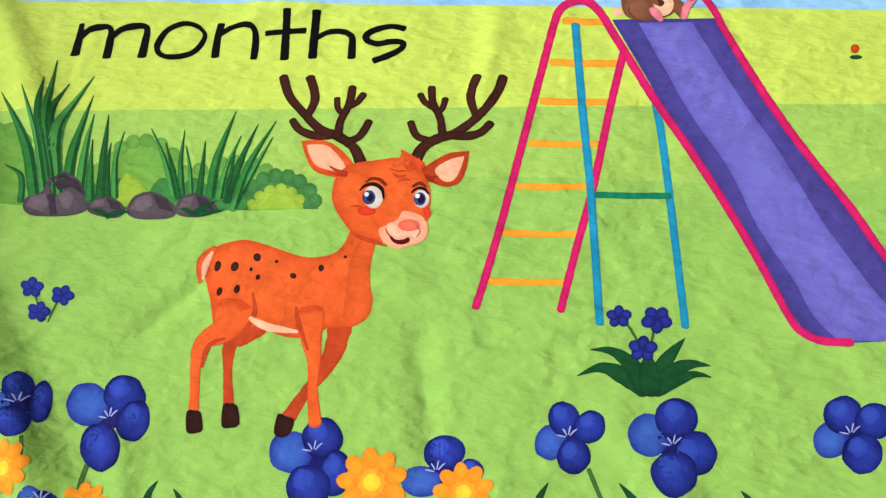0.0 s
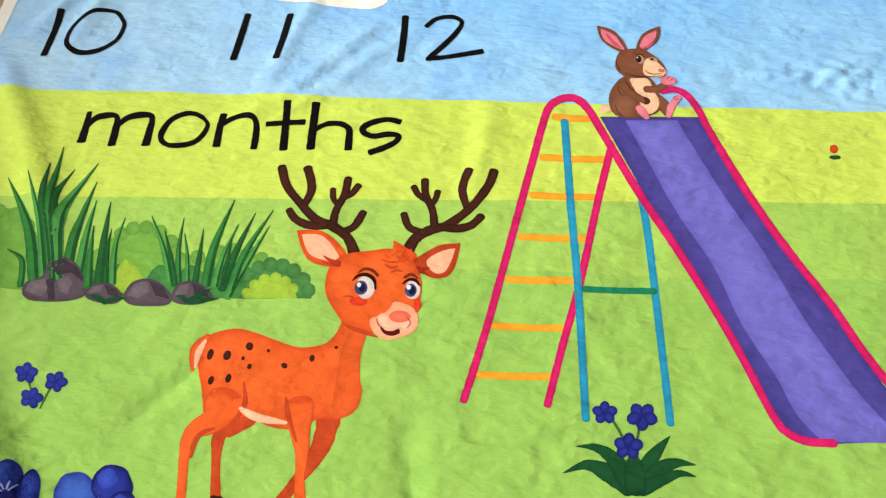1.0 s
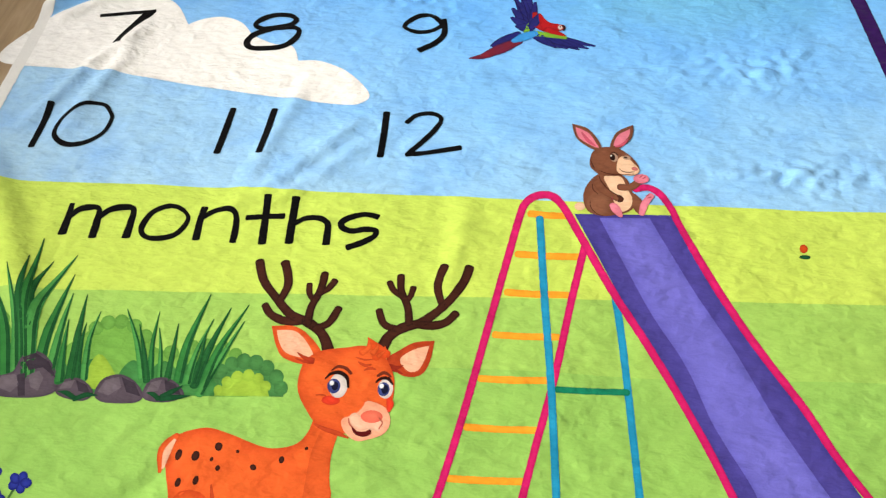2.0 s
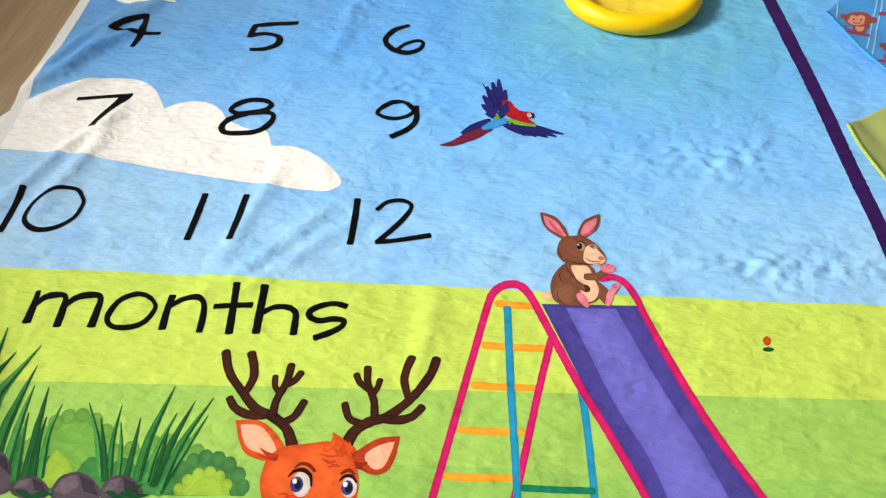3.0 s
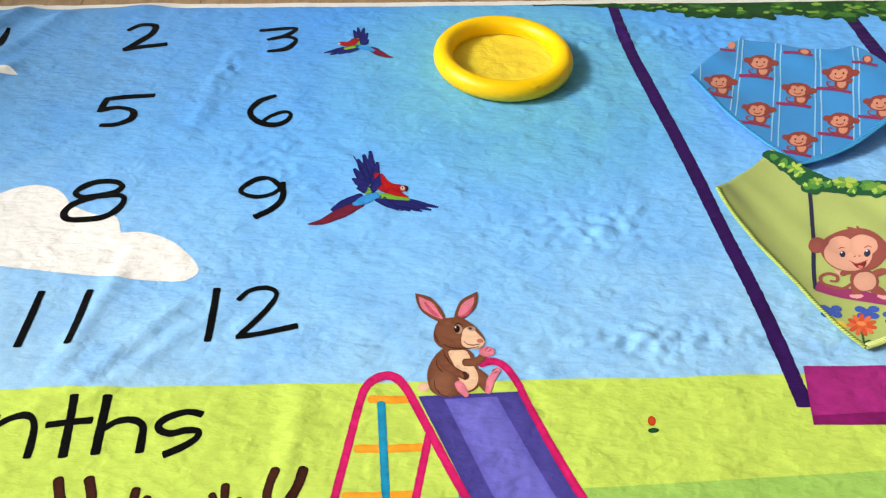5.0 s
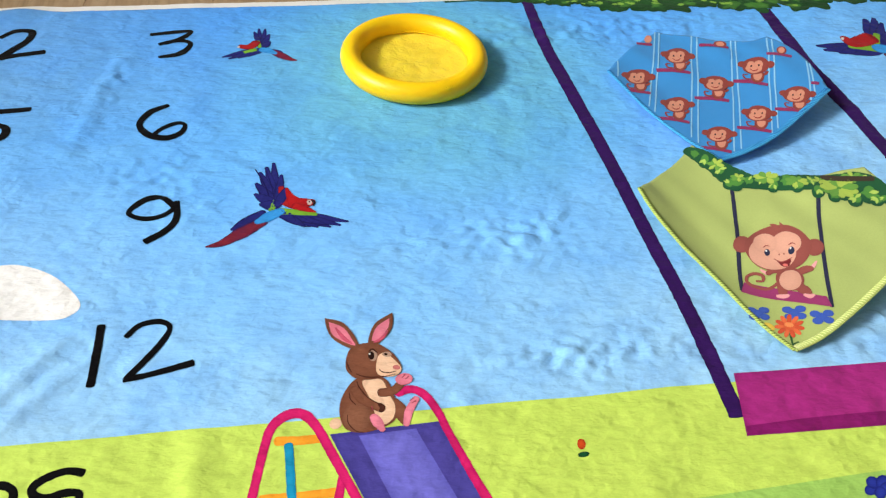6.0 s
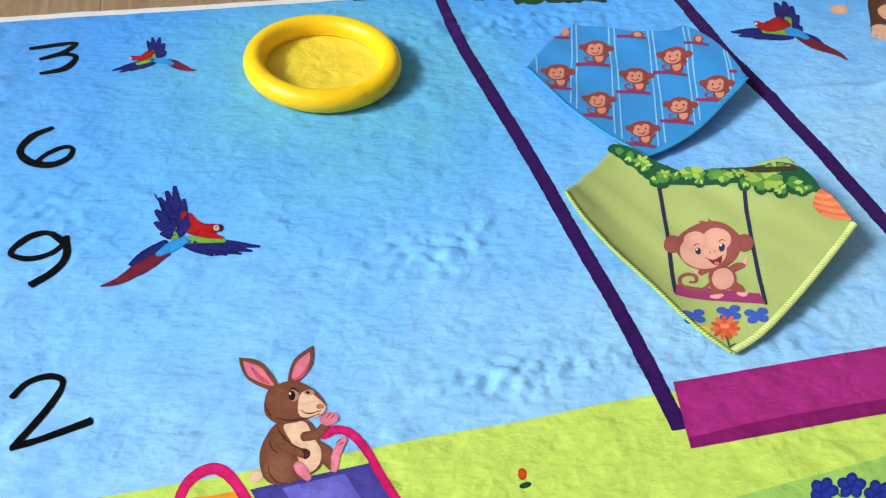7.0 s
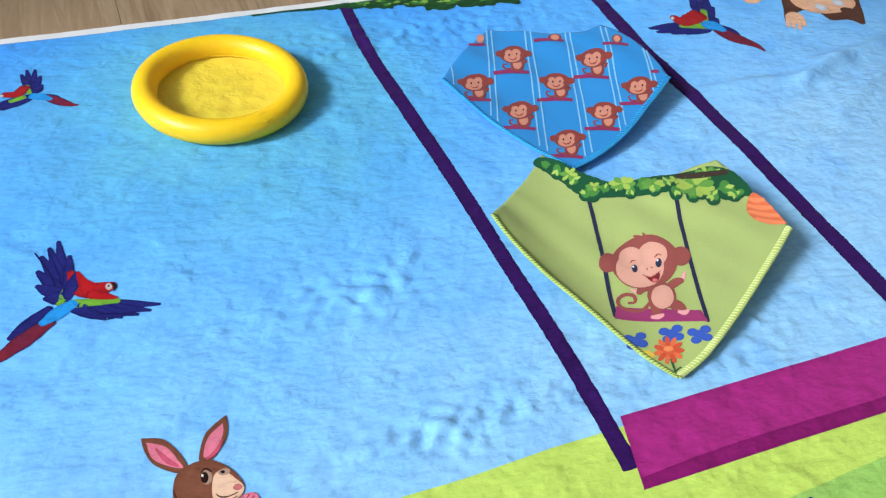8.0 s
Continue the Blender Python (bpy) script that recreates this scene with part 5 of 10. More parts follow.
strokes("reed_shade", dye(30, 88, 44, 20, 66, 36), [[(-0.1773, 0.3756, 0.0025), (-0.1769, 0.4059, 0.0016), (-0.1697, 0.4417, 0.0007)]], 7.8, bush)
strokes("reed", dye(36, 100, 48, 24, 76, 40), [[(-0.1721, 0.3739, 0.0093), (-0.1667, 0.4118, 0.0069), (-0.1557, 0.4547, 0.0009)]], 4.0, bush)
strokes("reed_shade", dye(30, 88, 44, 20, 66, 36), [[(-0.1697, 0.3739, 0.0028), (-0.165, 0.4117, 0.0021), (-0.1557, 0.4547, 0.0007)]], 6.2, bush)
strokes("reed", dye(54, 130, 60, 34, 98, 48), [[(-0.1648, 0.3721, 0.0094), (-0.1574, 0.4117, 0.007), (-0.1392, 0.4582, 0.0009)]], 4.8, bush)
strokes("reed_shade", dye(30, 88, 44, 20, 66, 36), [[(-0.1624, 0.3721, 0.0028), (-0.1557, 0.4116, 0.0021), (-0.1392, 0.4582, 0.0007)]], 6.6, bush)
strokes("reed", dye(80, 156, 76, 52, 122, 60), [[(-0.1659, 0.3659, 0.0088), (-0.1531, 0.4033, 0.0058), (-0.14, 0.44, 0.0009)]], 5.6, bush)
strokes("reed_shade", dye(30, 88, 44, 20, 66, 36), [[(-0.1636, 0.3659, 0.0026), (-0.1517, 0.4033, 0.0017), (-0.14, 0.44, 0.0007)]], 7.0, bush)
strokes("reed", dye(36, 100, 48, 24, 76, 40), [[(-0.1746, 0.3768, 0.0069), (-0.173, 0.3988, 0.0043), (-0.1729, 0.4251, 0.0008)]], 6.4, bush)
strokes("reed_shade", dye(30, 88, 44, 20, 66, 36), [[(-0.1728, 0.3767, 0.0021), (-0.1719, 0.3988, 0.0013), (-0.1729, 0.4251, 0.0006)]], 7.4, bush)
stone = shape("printed_stone", dye(92, 80, 90, 72, 62, 72), [(-0.3551, 0.3666), (-0.3553, 0.3782), (-0.3427, 0.3839), (-0.3393, 0.4005), (-0.3271, 0.4045), (-0.3115, 0.3954), (-0.2983, 0.3777), (-0.2962, 0.3651), (-0.3127, 0.3589), (-0.3436, 0.3591)], 7, blanket, label="grey-violet printed stone")
shape("facet", dye(118, 106, 114, 98, 88, 96), [(-0.3537, 0.3689), (-0.3537, 0.3689), (-0.3514, 0.3793), (-0.3514, 0.3793), (-0.3394, 0.3815), (-0.3394, 0.3815), (-0.3314, 0.371), (-0.3314, 0.371), (-0.3365, 0.3631), (-0.3365, 0.3631)], 8, stone)
shape("facet", dye(68, 58, 68, 54, 46, 56), [(-0.3386, 0.3981), (-0.3386, 0.3981), (-0.3282, 0.4027), (-0.3282, 0.4027), (-0.3123, 0.3942), (-0.3123, 0.3942), (-0.2998, 0.3777), (-0.2998, 0.3777), (-0.3161, 0.3884), (-0.3161, 0.3884), (-0.3278, 0.3849), (-0.3278, 0.3849)], 8, stone)
shape("facet", dye(118, 106, 114, 98, 88, 96), [(-0.3265, 0.3803), (-0.3265, 0.3803), (-0.3183, 0.3849), (-0.3183, 0.3849), (-0.3113, 0.3778), (-0.3113, 0.3778), (-0.3122, 0.3652), (-0.3122, 0.3652), (-0.3203, 0.3687), (-0.3203, 0.3687)], 8, stone)
shape("facet", dye(68, 58, 68, 54, 46, 56), [(-0.337, 0.3803), (-0.337, 0.3803), (-0.3303, 0.3826), (-0.3303, 0.3826), (-0.3224, 0.3607), (-0.3224, 0.3607), (-0.3283, 0.3596), (-0.3283, 0.3596)], 8, stone)
stone = shape("printed_stone", dye(92, 80, 90, 72, 62, 72), [(-0.2962, 0.3651), (-0.295, 0.3748), (-0.2814, 0.3787), (-0.2687, 0.3729), (-0.2616, 0.3637), (-0.2687, 0.357), (-0.2871, 0.3594)], 7, blanket, label="grey-violet printed stone")
shape("facet", dye(118, 106, 114, 98, 88, 96), [(-0.2942, 0.3673), (-0.2942, 0.3673), (-0.2917, 0.3742), (-0.2917, 0.3742), (-0.2819, 0.3764), (-0.2819, 0.3764), (-0.2831, 0.3684), (-0.2831, 0.3684)], 8, stone)
shape("facet", dye(68, 58, 68, 54, 46, 56), [(-0.2809, 0.3764), (-0.2809, 0.3764), (-0.2695, 0.3717), (-0.2695, 0.3717), (-0.2636, 0.3637), (-0.2636, 0.3637), (-0.2754, 0.3661), (-0.2754, 0.3661)], 8, stone)
stone = shape("printed_stone", dye(92, 80, 90, 72, 62, 72), [(-0.2608, 0.3648), (-0.2566, 0.3785), (-0.2421, 0.3831), (-0.2263, 0.376), (-0.2158, 0.3634), (-0.2205, 0.3562), (-0.243, 0.3552), (-0.2552, 0.358)], 7, blanket, label="grey-violet printed stone")
shape("facet", dye(118, 106, 114, 98, 88, 96), [(-0.258, 0.366), (-0.258, 0.366), (-0.2543, 0.3774), (-0.2543, 0.3774), (-0.2427, 0.3807), (-0.2427, 0.3807), (-0.2375, 0.3704), (-0.2375, 0.3704), (-0.247, 0.3625), (-0.247, 0.3625)], 8, stone)
shape("facet", dye(68, 58, 68, 54, 46, 56), [(-0.2406, 0.3807), (-0.2406, 0.3807), (-0.2266, 0.3749), (-0.2266, 0.3749), (-0.2176, 0.3623), (-0.2176, 0.3623), (-0.2315, 0.3658), (-0.2315, 0.3658)], 8, stone)
stone = shape("printed_stone", dye(92, 80, 90, 72, 62, 72), [(-0.2168, 0.3634), (-0.2143, 0.3771), (-0.2023, 0.381), (-0.1886, 0.3757), (-0.1792, 0.3643), (-0.1906, 0.3577), (-0.2082, 0.3578)], 7, blanket, label="grey-violet printed stone")
shape("facet", dye(118, 106, 114, 98, 88, 96), [(-0.2142, 0.3657), (-0.2142, 0.3657), (-0.212, 0.3759), (-0.212, 0.3759), (-0.2024, 0.3787), (-0.2024, 0.3787), (-0.2035, 0.3679), (-0.2035, 0.3679)], 8, stone)
shape("facet", dye(68, 58, 68, 54, 46, 56), [(-0.2003, 0.3787), (-0.2003, 0.3787), (-0.1894, 0.3746), (-0.1894, 0.3746), (-0.1817, 0.3643), (-0.1817, 0.3643), (-0.1964, 0.3678), (-0.1964, 0.3678)], 8, stone)
strokes("printed_grass", dye(24, 80, 44, 16, 60, 36), [[(-0.1985, 0.36, 0.0047), (-0.1863, 0.3621, 0.0052), (-0.1735, 0.3637, 0.0006)]], 11, blanket, label="dark green printed blade of grass")
strokes("printed_grass", dye(24, 80, 44, 16, 60, 36), [[(-0.1989, 0.3622, 0.0048), (-0.1898, 0.3678, 0.0048), (-0.1822, 0.3734, 0.0006)]], 11, blanket, label="dark green printed blade of grass")
strokes("printed_grass", dye(24, 80, 44, 16, 60, 36), [[(-0.201, 0.36, 0.004), (-0.2069, 0.3645, 0.0042), (-0.2132, 0.3657, 0.0006)]], 11, blanket, label="dark green printed blade of grass")
strokes("printed_grass", dye(24, 80, 44, 16, 60, 36), [[(-0.2769, 0.3593, 0.0041), (-0.2856, 0.3639, 0.0043), (-0.2936, 0.3651, 0.0006)]], 11, blanket, label="dark green printed blade of grass")
strokes("printed_grass", dye(24, 80, 44, 16, 60, 36), [[(-0.2766, 0.3582, 0.0049), (-0.2674, 0.3626, 0.0048), (-0.2572, 0.3626, 0.0006)]], 11, blanket, label="dark green printed blade of grass")

# ---- printed deer, as plain patches of colour ----
deer = strokes("printed_deer", dye(190, 70, 34, 168, 56, 28), [[(-0.1294, 0.2587, 0.0223), (-0.1404, 0.2486, 0.0171), (-0.1484, 0.241, 0.0116), (-0.1468, 0.2188, 0.0072), (-0.1414, 0.1905, 0.0088)]], 3, blanket, label="plain orange printed deer shape with brown antlers")
strokes("leg", dye(190, 70, 34, 168, 56, 28), [[(-0.0616, 0.259, 0.0196), (-0.0646, 0.2378, 0.0167), (-0.0727, 0.2195, 0.0121), (-0.0842, 0.2029, 0.0092), (-0.0943, 0.185, 0.0118)]], 3, deer)
shape("body", dye(232, 100, 44, 196, 68, 30), [(-0.1818, 0.3071), (-0.1813, 0.3207), (-0.1733, 0.3287), (-0.1608, 0.3329), (-0.1472, 0.3339), (-0.1269, 0.328), (-0.1017, 0.319), (-0.0872, 0.3174), (-0.0723, 0.3215), (-0.0638, 0.3331), (-0.0602, 0.3482), (-0.0602, 0.3482), (-0.0372, 0.3373), (-0.0372, 0.3373), (-0.0415, 0.3163), (-0.0408, 0.2933), (-0.0372, 0.2809), (-0.0398, 0.2653), (-0.0514, 0.2572), (-0.0695, 0.2566), (-0.0869, 0.248), (-0.1074, 0.2488), (-0.1291, 0.2563), (-0.1445, 0.2514), (-0.1599, 0.2466), (-0.1651, 0.2585), (-0.1716, 0.2806), (-0.178, 0.2957)], 4, deer)
shape("chest", dye(222, 94, 42, 206, 82, 36), [(-0.051, 0.3416), (-0.051, 0.3416), (-0.0371, 0.3352), (-0.0371, 0.3352), (-0.0409, 0.3137), (-0.0397, 0.2908), (-0.0371, 0.2794), (-0.0406, 0.2644), (-0.0528, 0.2576), (-0.0594, 0.2605), (-0.0598, 0.2858), (-0.0576, 0.3163)], 5, deer)
strokes("leg", dye(232, 100, 44, 196, 68, 30), [[(-0.1494, 0.2683, 0.0355), (-0.156, 0.2542, 0.0245), (-0.1685, 0.2461, 0.0153), (-0.1738, 0.239, 0.0107), (-0.1733, 0.2232, 0.0083), (-0.1706, 0.2029, 0.0072), (-0.1681, 0.1841, 0.0084)]], 5, deer)
strokes("leg", dye(232, 100, 44, 196, 68, 30), [[(-0.0874, 0.2661, 0.0265), (-0.084, 0.247, 0.0171), (-0.0798, 0.2285, 0.0107), (-0.079, 0.2083, 0.0079), (-0.0739, 0.1801, 0.0102)]], 5, deer)
shape("hoof", dye(60, 30, 24, 36, 18, 15), [(-0.1739, 0.1878), (-0.1683, 0.1887), (-0.1627, 0.1871), (-0.1592, 0.1747), (-0.1626, 0.1717), (-0.1711, 0.1724)], 6, deer)
shape("hoof", dye(60, 30, 24, 36, 18, 15), [(-0.1461, 0.1933), (-0.141, 0.1943), (-0.1354, 0.1926), (-0.1315, 0.1784), (-0.1377, 0.1758), (-0.1448, 0.177)], 6, deer)
shape("hoof", dye(60, 30, 24, 36, 18, 15), [(-0.1031, 0.1869), (-0.0973, 0.1853), (-0.0905, 0.1828), (-0.0919, 0.173), (-0.0975, 0.1692), (-0.1043, 0.1725)], 6, deer)
strokes("belly", dye(248, 190, 158, 240, 176, 140), [[(-0.1352, 0.2635, 0.0037), (-0.1199, 0.2563, 0.007), (-0.096, 0.2526, 0.0028)]], 6, deer)
strokes("tail", dye(232, 100, 44, 196, 68, 30), [[(-0.1755, 0.3271, 0.0055), (-0.1833, 0.3154, 0.0106), (-0.1839, 0.2968, 0.003)]], 5, deer)
strokes("tail_fur", dye(248, 190, 158, 240, 176, 140), [[(-0.1768, 0.3233, 0.0027), (-0.181, 0.3133, 0.0058), (-0.182, 0.2998, 0.002)]], 6, deer)
oval("spot", dye(70, 34, 24, 36, 18, 14), -0.1709, 0.3112, 0.0029, -0.0011, -0.0008, -0.0049, 6, deer)
oval("spot", dye(70, 34, 24, 36, 18, 14), -0.1553, 0.3097, 0.0034, -0.0012, -0.0008, -0.0044, 6, deer)
oval("spot", dye(70, 34, 24, 36, 18, 14), -0.1372, 0.318, 0.0033, -0.0013, -0.0007, -0.0035, 6, deer)
oval("spot", dye(70, 34, 24, 36, 18, 14), -0.1646, 0.2871, 0.0024, -0.0009, -0.0007, -0.0038, 6, deer)
oval("spot", dye(70, 34, 24, 36, 18, 14), -0.1502, 0.2892, 0.0024, -0.0009, -0.0007, -0.0038, 6, deer)
oval("spot", dye(70, 34, 24, 36, 18, 14), -0.1342, 0.2999, 0.0019, -0.0007, -0.0005, -0.0024, 6, deer)
oval("spot", dye(70, 34, 24, 36, 18, 14), -0.1049, 0.3014, 0.0028, -0.001, -0.0005, -0.0024, 6, deer)
oval("spot", dye(70, 34, 24, 36, 18, 14), -0.082, 0.3081, 0.0023, -0.0009, -0.0007, -0.0029, 6, deer)
oval("spot", dye(70, 34, 24, 36, 18, 14), -0.1203, 0.3143, 0.0014, -0.0005, -0.0003, -0.0015, 6, deer)
oval("spot", dye(70, 34, 24, 36, 18, 14), -0.0625, 0.3179, 0.0014, -0.0005, -0.0004, -0.0015, 6, deer)
oval("spot", dye(70, 34, 24, 36, 18, 14), -0.1409, 0.3071, 0.0014, -0.0005, -0.0004, -0.0019, 6, deer)
strokes("antler", dye(70, 34, 24, 36, 18, 14), [[(-0.0561, 0.4093, 0.0111), (-0.0646, 0.4274, 0.0095), (-0.079, 0.4392, 0.0097), (-0.0981, 0.4487, 0.0091), (-0.116, 0.468, 0.0082), (-0.1304, 0.4865, 0.0085), (-0.1385, 0.5086, 0.0091)]], 5, deer)
strokes("antler", dye(70, 34, 24, 36, 18, 14), [[(-0.1102, 0.4634, 0.0076), (-0.1055, 0.4794, 0.0084), (-0.1074, 0.4926, 0.0085), (-0.1127, 0.5074, 0.0091)]], 5, deer)
strokes("antler", dye(70, 34, 24, 36, 18, 14), [[(-0.087, 0.4411, 0.0087), (-0.1026, 0.4413, 0.0091), (-0.1163, 0.4478, 0.0079), (-0.1238, 0.458, 0.0074)]], 5, deer)
strokes("antler", dye(70, 34, 24, 36, 18, 14), [[(-0.08, 0.4392, 0.008), (-0.079, 0.4566, 0.0078), (-0.0727, 0.4756, 0.0079), (-0.0711, 0.4945, 0.0078)]], 5, deer)
strokes("antler", dye(70, 34, 24, 36, 18, 14), [[(-0.0769, 0.4629, 0.0054), (-0.0829, 0.4713, 0.0057), (-0.0844, 0.4817, 0.0063)]], 5, deer)
strokes("antler", dye(70, 34, 24, 36, 18, 14), [[(-0.0739, 0.4711, 0.0064), (-0.0655, 0.4774, 0.0069), (-0.0603, 0.4864, 0.0073)]], 5, deer)
strokes("antler", dye(70, 34, 24, 36, 18, 14), [[(-0.0723, 0.4335, 0.0074), (-0.0604, 0.4395, 0.0078), (-0.0528, 0.4555, 0.0075)]], 5, deer)
strokes("antler", dye(70, 34, 24, 36, 18, 14), [[(-0.0085, 0.4123, 0.0118), (-0.0025, 0.4265, 0.0103), (0.0108, 0.436, 0.0102), (0.0259, 0.4413, 0.0096), (0.0425, 0.4552, 0.0088), (0.0558, 0.4713, 0.0086), (0.0652, 0.4878, 0.0089), (0.0695, 0.5028, 0.0092)]], 5, deer)
strokes("antler", dye(70, 34, 24, 36, 18, 14), [[(0.0445, 0.4608, 0.0068), (0.0398, 0.478, 0.0078), (0.0412, 0.4909, 0.0086), (0.0453, 0.5033, 0.0094)]], 5, deer)
strokes("antler", dye(70, 34, 24, 36, 18, 14), [[(0.0209, 0.4395, 0.0085), (0.0361, 0.4381, 0.0091), (0.0487, 0.4416, 0.0083), (0.0578, 0.4513, 0.0081)]], 5, deer)
strokes("antler", dye(70, 34, 24, 36, 18, 14), [[(0.0148, 0.4396, 0.0076), (0.0122, 0.4582, 0.0072), (0.005, 0.4755, 0.0073), (0.0034, 0.493, 0.0074)]], 5, deer)
strokes("antler", dye(70, 34, 24, 36, 18, 14), [[(0.01, 0.4627, 0.0057), (0.0145, 0.4708, 0.0061), (0.0163, 0.4797, 0.0065)]], 5, deer)
strokes("antler", dye(70, 34, 24, 36, 18, 14), [[(0.0062, 0.4691, 0.0059), (-0.0023, 0.4762, 0.0062), (-0.0069, 0.4854, 0.0065)]], 5, deer)
strokes("antler", dye(70, 34, 24, 36, 18, 14), [[(0.0058, 0.4337, 0.0071), (-0.0081, 0.4387, 0.0072), (-0.0144, 0.4537, 0.0068)]], 5, deer)
shape("ear", dye(232, 100, 44, 196, 68, 30), [(-0.1133, 0.4353), (-0.1133, 0.4353), (-0.0916, 0.4356), (-0.0746, 0.4239), (-0.0619, 0.4058), (-0.0726, 0.396), (-0.0959, 0.4021), (-0.106, 0.4158)], 6, deer)
shape("ear_lining", dye(248, 190, 158, 240, 176, 140), [(-0.1077, 0.431), (-0.1077, 0.431), (-0.0911, 0.4307), (-0.0783, 0.4197), (-0.0693, 0.4036), (-0.0808, 0.4031), (-0.0955, 0.408), (-0.1032, 0.4182)], 7, deer)
shape("ear", dye(190, 70, 34, 168, 56, 28), [(0.0393, 0.4224), (0.0393, 0.4224), (0.0213, 0.4202), (0.0066, 0.411), (-0.0026, 0.4023), (0.0088, 0.3889), (0.0207, 0.3854), (0.0309, 0.3898), (0.0366, 0.4036)], 6, deer)
shape("ear_lining", dye(248, 190, 158, 240, 176, 140), [(0.0349, 0.4171), (0.0349, 0.4171), (0.0215, 0.4131), (0.0093, 0.4027), (0.0171, 0.3911), (0.0259, 0.3922), (0.0316, 0.4037)], 7, deer)
shape("head", dye(232, 100, 44, 196, 68, 30), [(-0.0796, 0.3788), (-0.0769, 0.399), (-0.0637, 0.41), (-0.0413, 0.4139), (-0.0237, 0.416), (-0.0084, 0.41), (0.0038, 0.3895), (0.0064, 0.3725), (0.0037, 0.3533), (-0.003, 0.3398), (-0.0217, 0.333), (-0.0408, 0.3331), (-0.0581, 0.3406), (-0.0689, 0.3537), (-0.0764, 0.3659)], 8, deer)
strokes("tuft", dye(226, 84, 34, 208, 70, 30), [[(-0.0033, 0.407, 0.0088), (-0.0136, 0.4147, 0.0087), (-0.0216, 0.4244, 0.0011)]], 9, deer)
strokes("tuft", dye(226, 84, 34, 208, 70, 30), [[(-0.0131, 0.4041, 0.0079), (-0.0069, 0.4111, 0.0067), (-0.0051, 0.4158, 0.0005)]], 9, deer)
strokes("shade", dye(190, 70, 34, 168, 56, 28), [[(-0.1365, 0.2857, 0.0014), (-0.1322, 0.2684, 0.0043), (-0.1375, 0.2539, 0.003)]], 6, deer)
strokes("shade", dye(190, 70, 34, 168, 56, 28), [[(-0.0993, 0.2734, 0.0018), (-0.0949, 0.2589, 0.0036), (-0.0857, 0.2377, 0.0018)]], 6.4, deer)
strokes("shade", dye(190, 70, 34, 168, 56, 28), [[(-0.0576, 0.3395, 0.0016), (-0.0482, 0.3363, 0.0047), (-0.0388, 0.332, 0.0031)]], 6.2, deer)
strokes("shade", dye(190, 70, 34, 168, 56, 28), [[(-0.1539, 0.2466, 0.0025), (-0.1649, 0.2409, 0.004), (-0.1683, 0.2232, 0.0024)]], 6, deer)
oval("cheek", dye(226, 62, 38), -0.0481, 0.3621, 0.0083, -0.0001, 0.0003, -0.0044, 9, deer)
strokes("cheek", dye(226, 62, 38), [[(0.0018, 0.3662, 0.0039), (0.004, 0.3596, 0.0062), (0.0033, 0.353, 0.0029)]], 9, deer)
shape("muzzle", dye(244, 178, 146, 236, 158, 124), [(-0.0155, 0.3622), (0.0002, 0.356), (0.0055, 0.3436), (0.0011, 0.3329), (-0.0119, 0.3272), (-0.0227, 0.3261), (-0.0332, 0.3341), (-0.0363, 0.3448), (-0.0264, 0.3491), (-0.02, 0.3556)], 9, deer)
strokes("snout", dye(246, 190, 160), [[(-0.0263, 0.3477, 0.0088), (-0.0221, 0.3423, 0.0123), (-0.0125, 0.3412, 0.0106), (-0.0039, 0.3401, 0.0106)]], 9.3, deer)
oval("nose", dye(236, 118, 92, 224, 98, 78), -0.0109, 0.3477, 0.0096, -0.0, 0.0003, -0.0059, 10, deer)
shape("mouth", dye(96, 18, 20), [(-0.0272, 0.3386), (-0.0217, 0.3343), (-0.015, 0.3343), (-0.0109, 0.3364), (-0.0097, 0.3322), (-0.0148, 0.3296), (-0.0205, 0.3301), (-0.025, 0.3333)], 10.5, deer)
strokes("smile", dye(190, 90, 70), [[(-0.0305, 0.3456, 0.001), (-0.0287, 0.3402, 0.0014), (-0.0217, 0.3333, 0.0012)]], 10.2, deer)
strokes("smile", dye(190, 90, 70), [[(-0.0042, 0.3466, 0.001), (-0.0011, 0.3422, 0.0012), (-0.0038, 0.3369, 0.001)]], 10.2, deer)
oval("eye", dye(228, 214, 208), -0.0432, 0.376, 0.0084, -0.0001, 0.0008, -0.0117, 10, deer)
oval("iris", dye(72, 84, 148, 44, 52, 104), -0.0471, 0.3755, 0.0059, -0.0, 0.0005, -0.0073, 11, deer)
oval("pupil", dye(24, 26, 52), -0.0461, 0.3755, 0.0032, -0.0, 0.0003, -0.0045, 11.5, deer)
oval("glint", dye(246, 246, 250), -0.0492, 0.3783, 0.0021, -0.0, 0.0002, -0.0025, 12, deer)
oval("eye", dye(228, 214, 208), -0.0014, 0.374, 0.0068, -0.0001, 0.0004, -0.0095, 10, deer)
oval("iris", dye(72, 84, 148, 44, 52, 104), -0.0029, 0.3734, 0.0054, -0.0, 0.0003, -0.0067, 11, deer)
oval("pupil", dye(24, 26, 52), -0.0019, 0.3734, 0.0032, -0.0, 0.0002, -0.0045, 11.5, deer)
oval("glint", dye(246, 246, 250), -0.0049, 0.3763, 0.0021, -0.0, 0.0001, -0.0025, 12, deer)
strokes("eyelid", dye(40, 18, 16), [[(-0.0555, 0.3823, 0.0011), (-0.0509, 0.3874, 0.0029), (-0.043, 0.3885, 0.0039), (-0.0362, 0.3833, 0.003), (-0.0342, 0.3742, 0.0015)]], 12.4, deer)
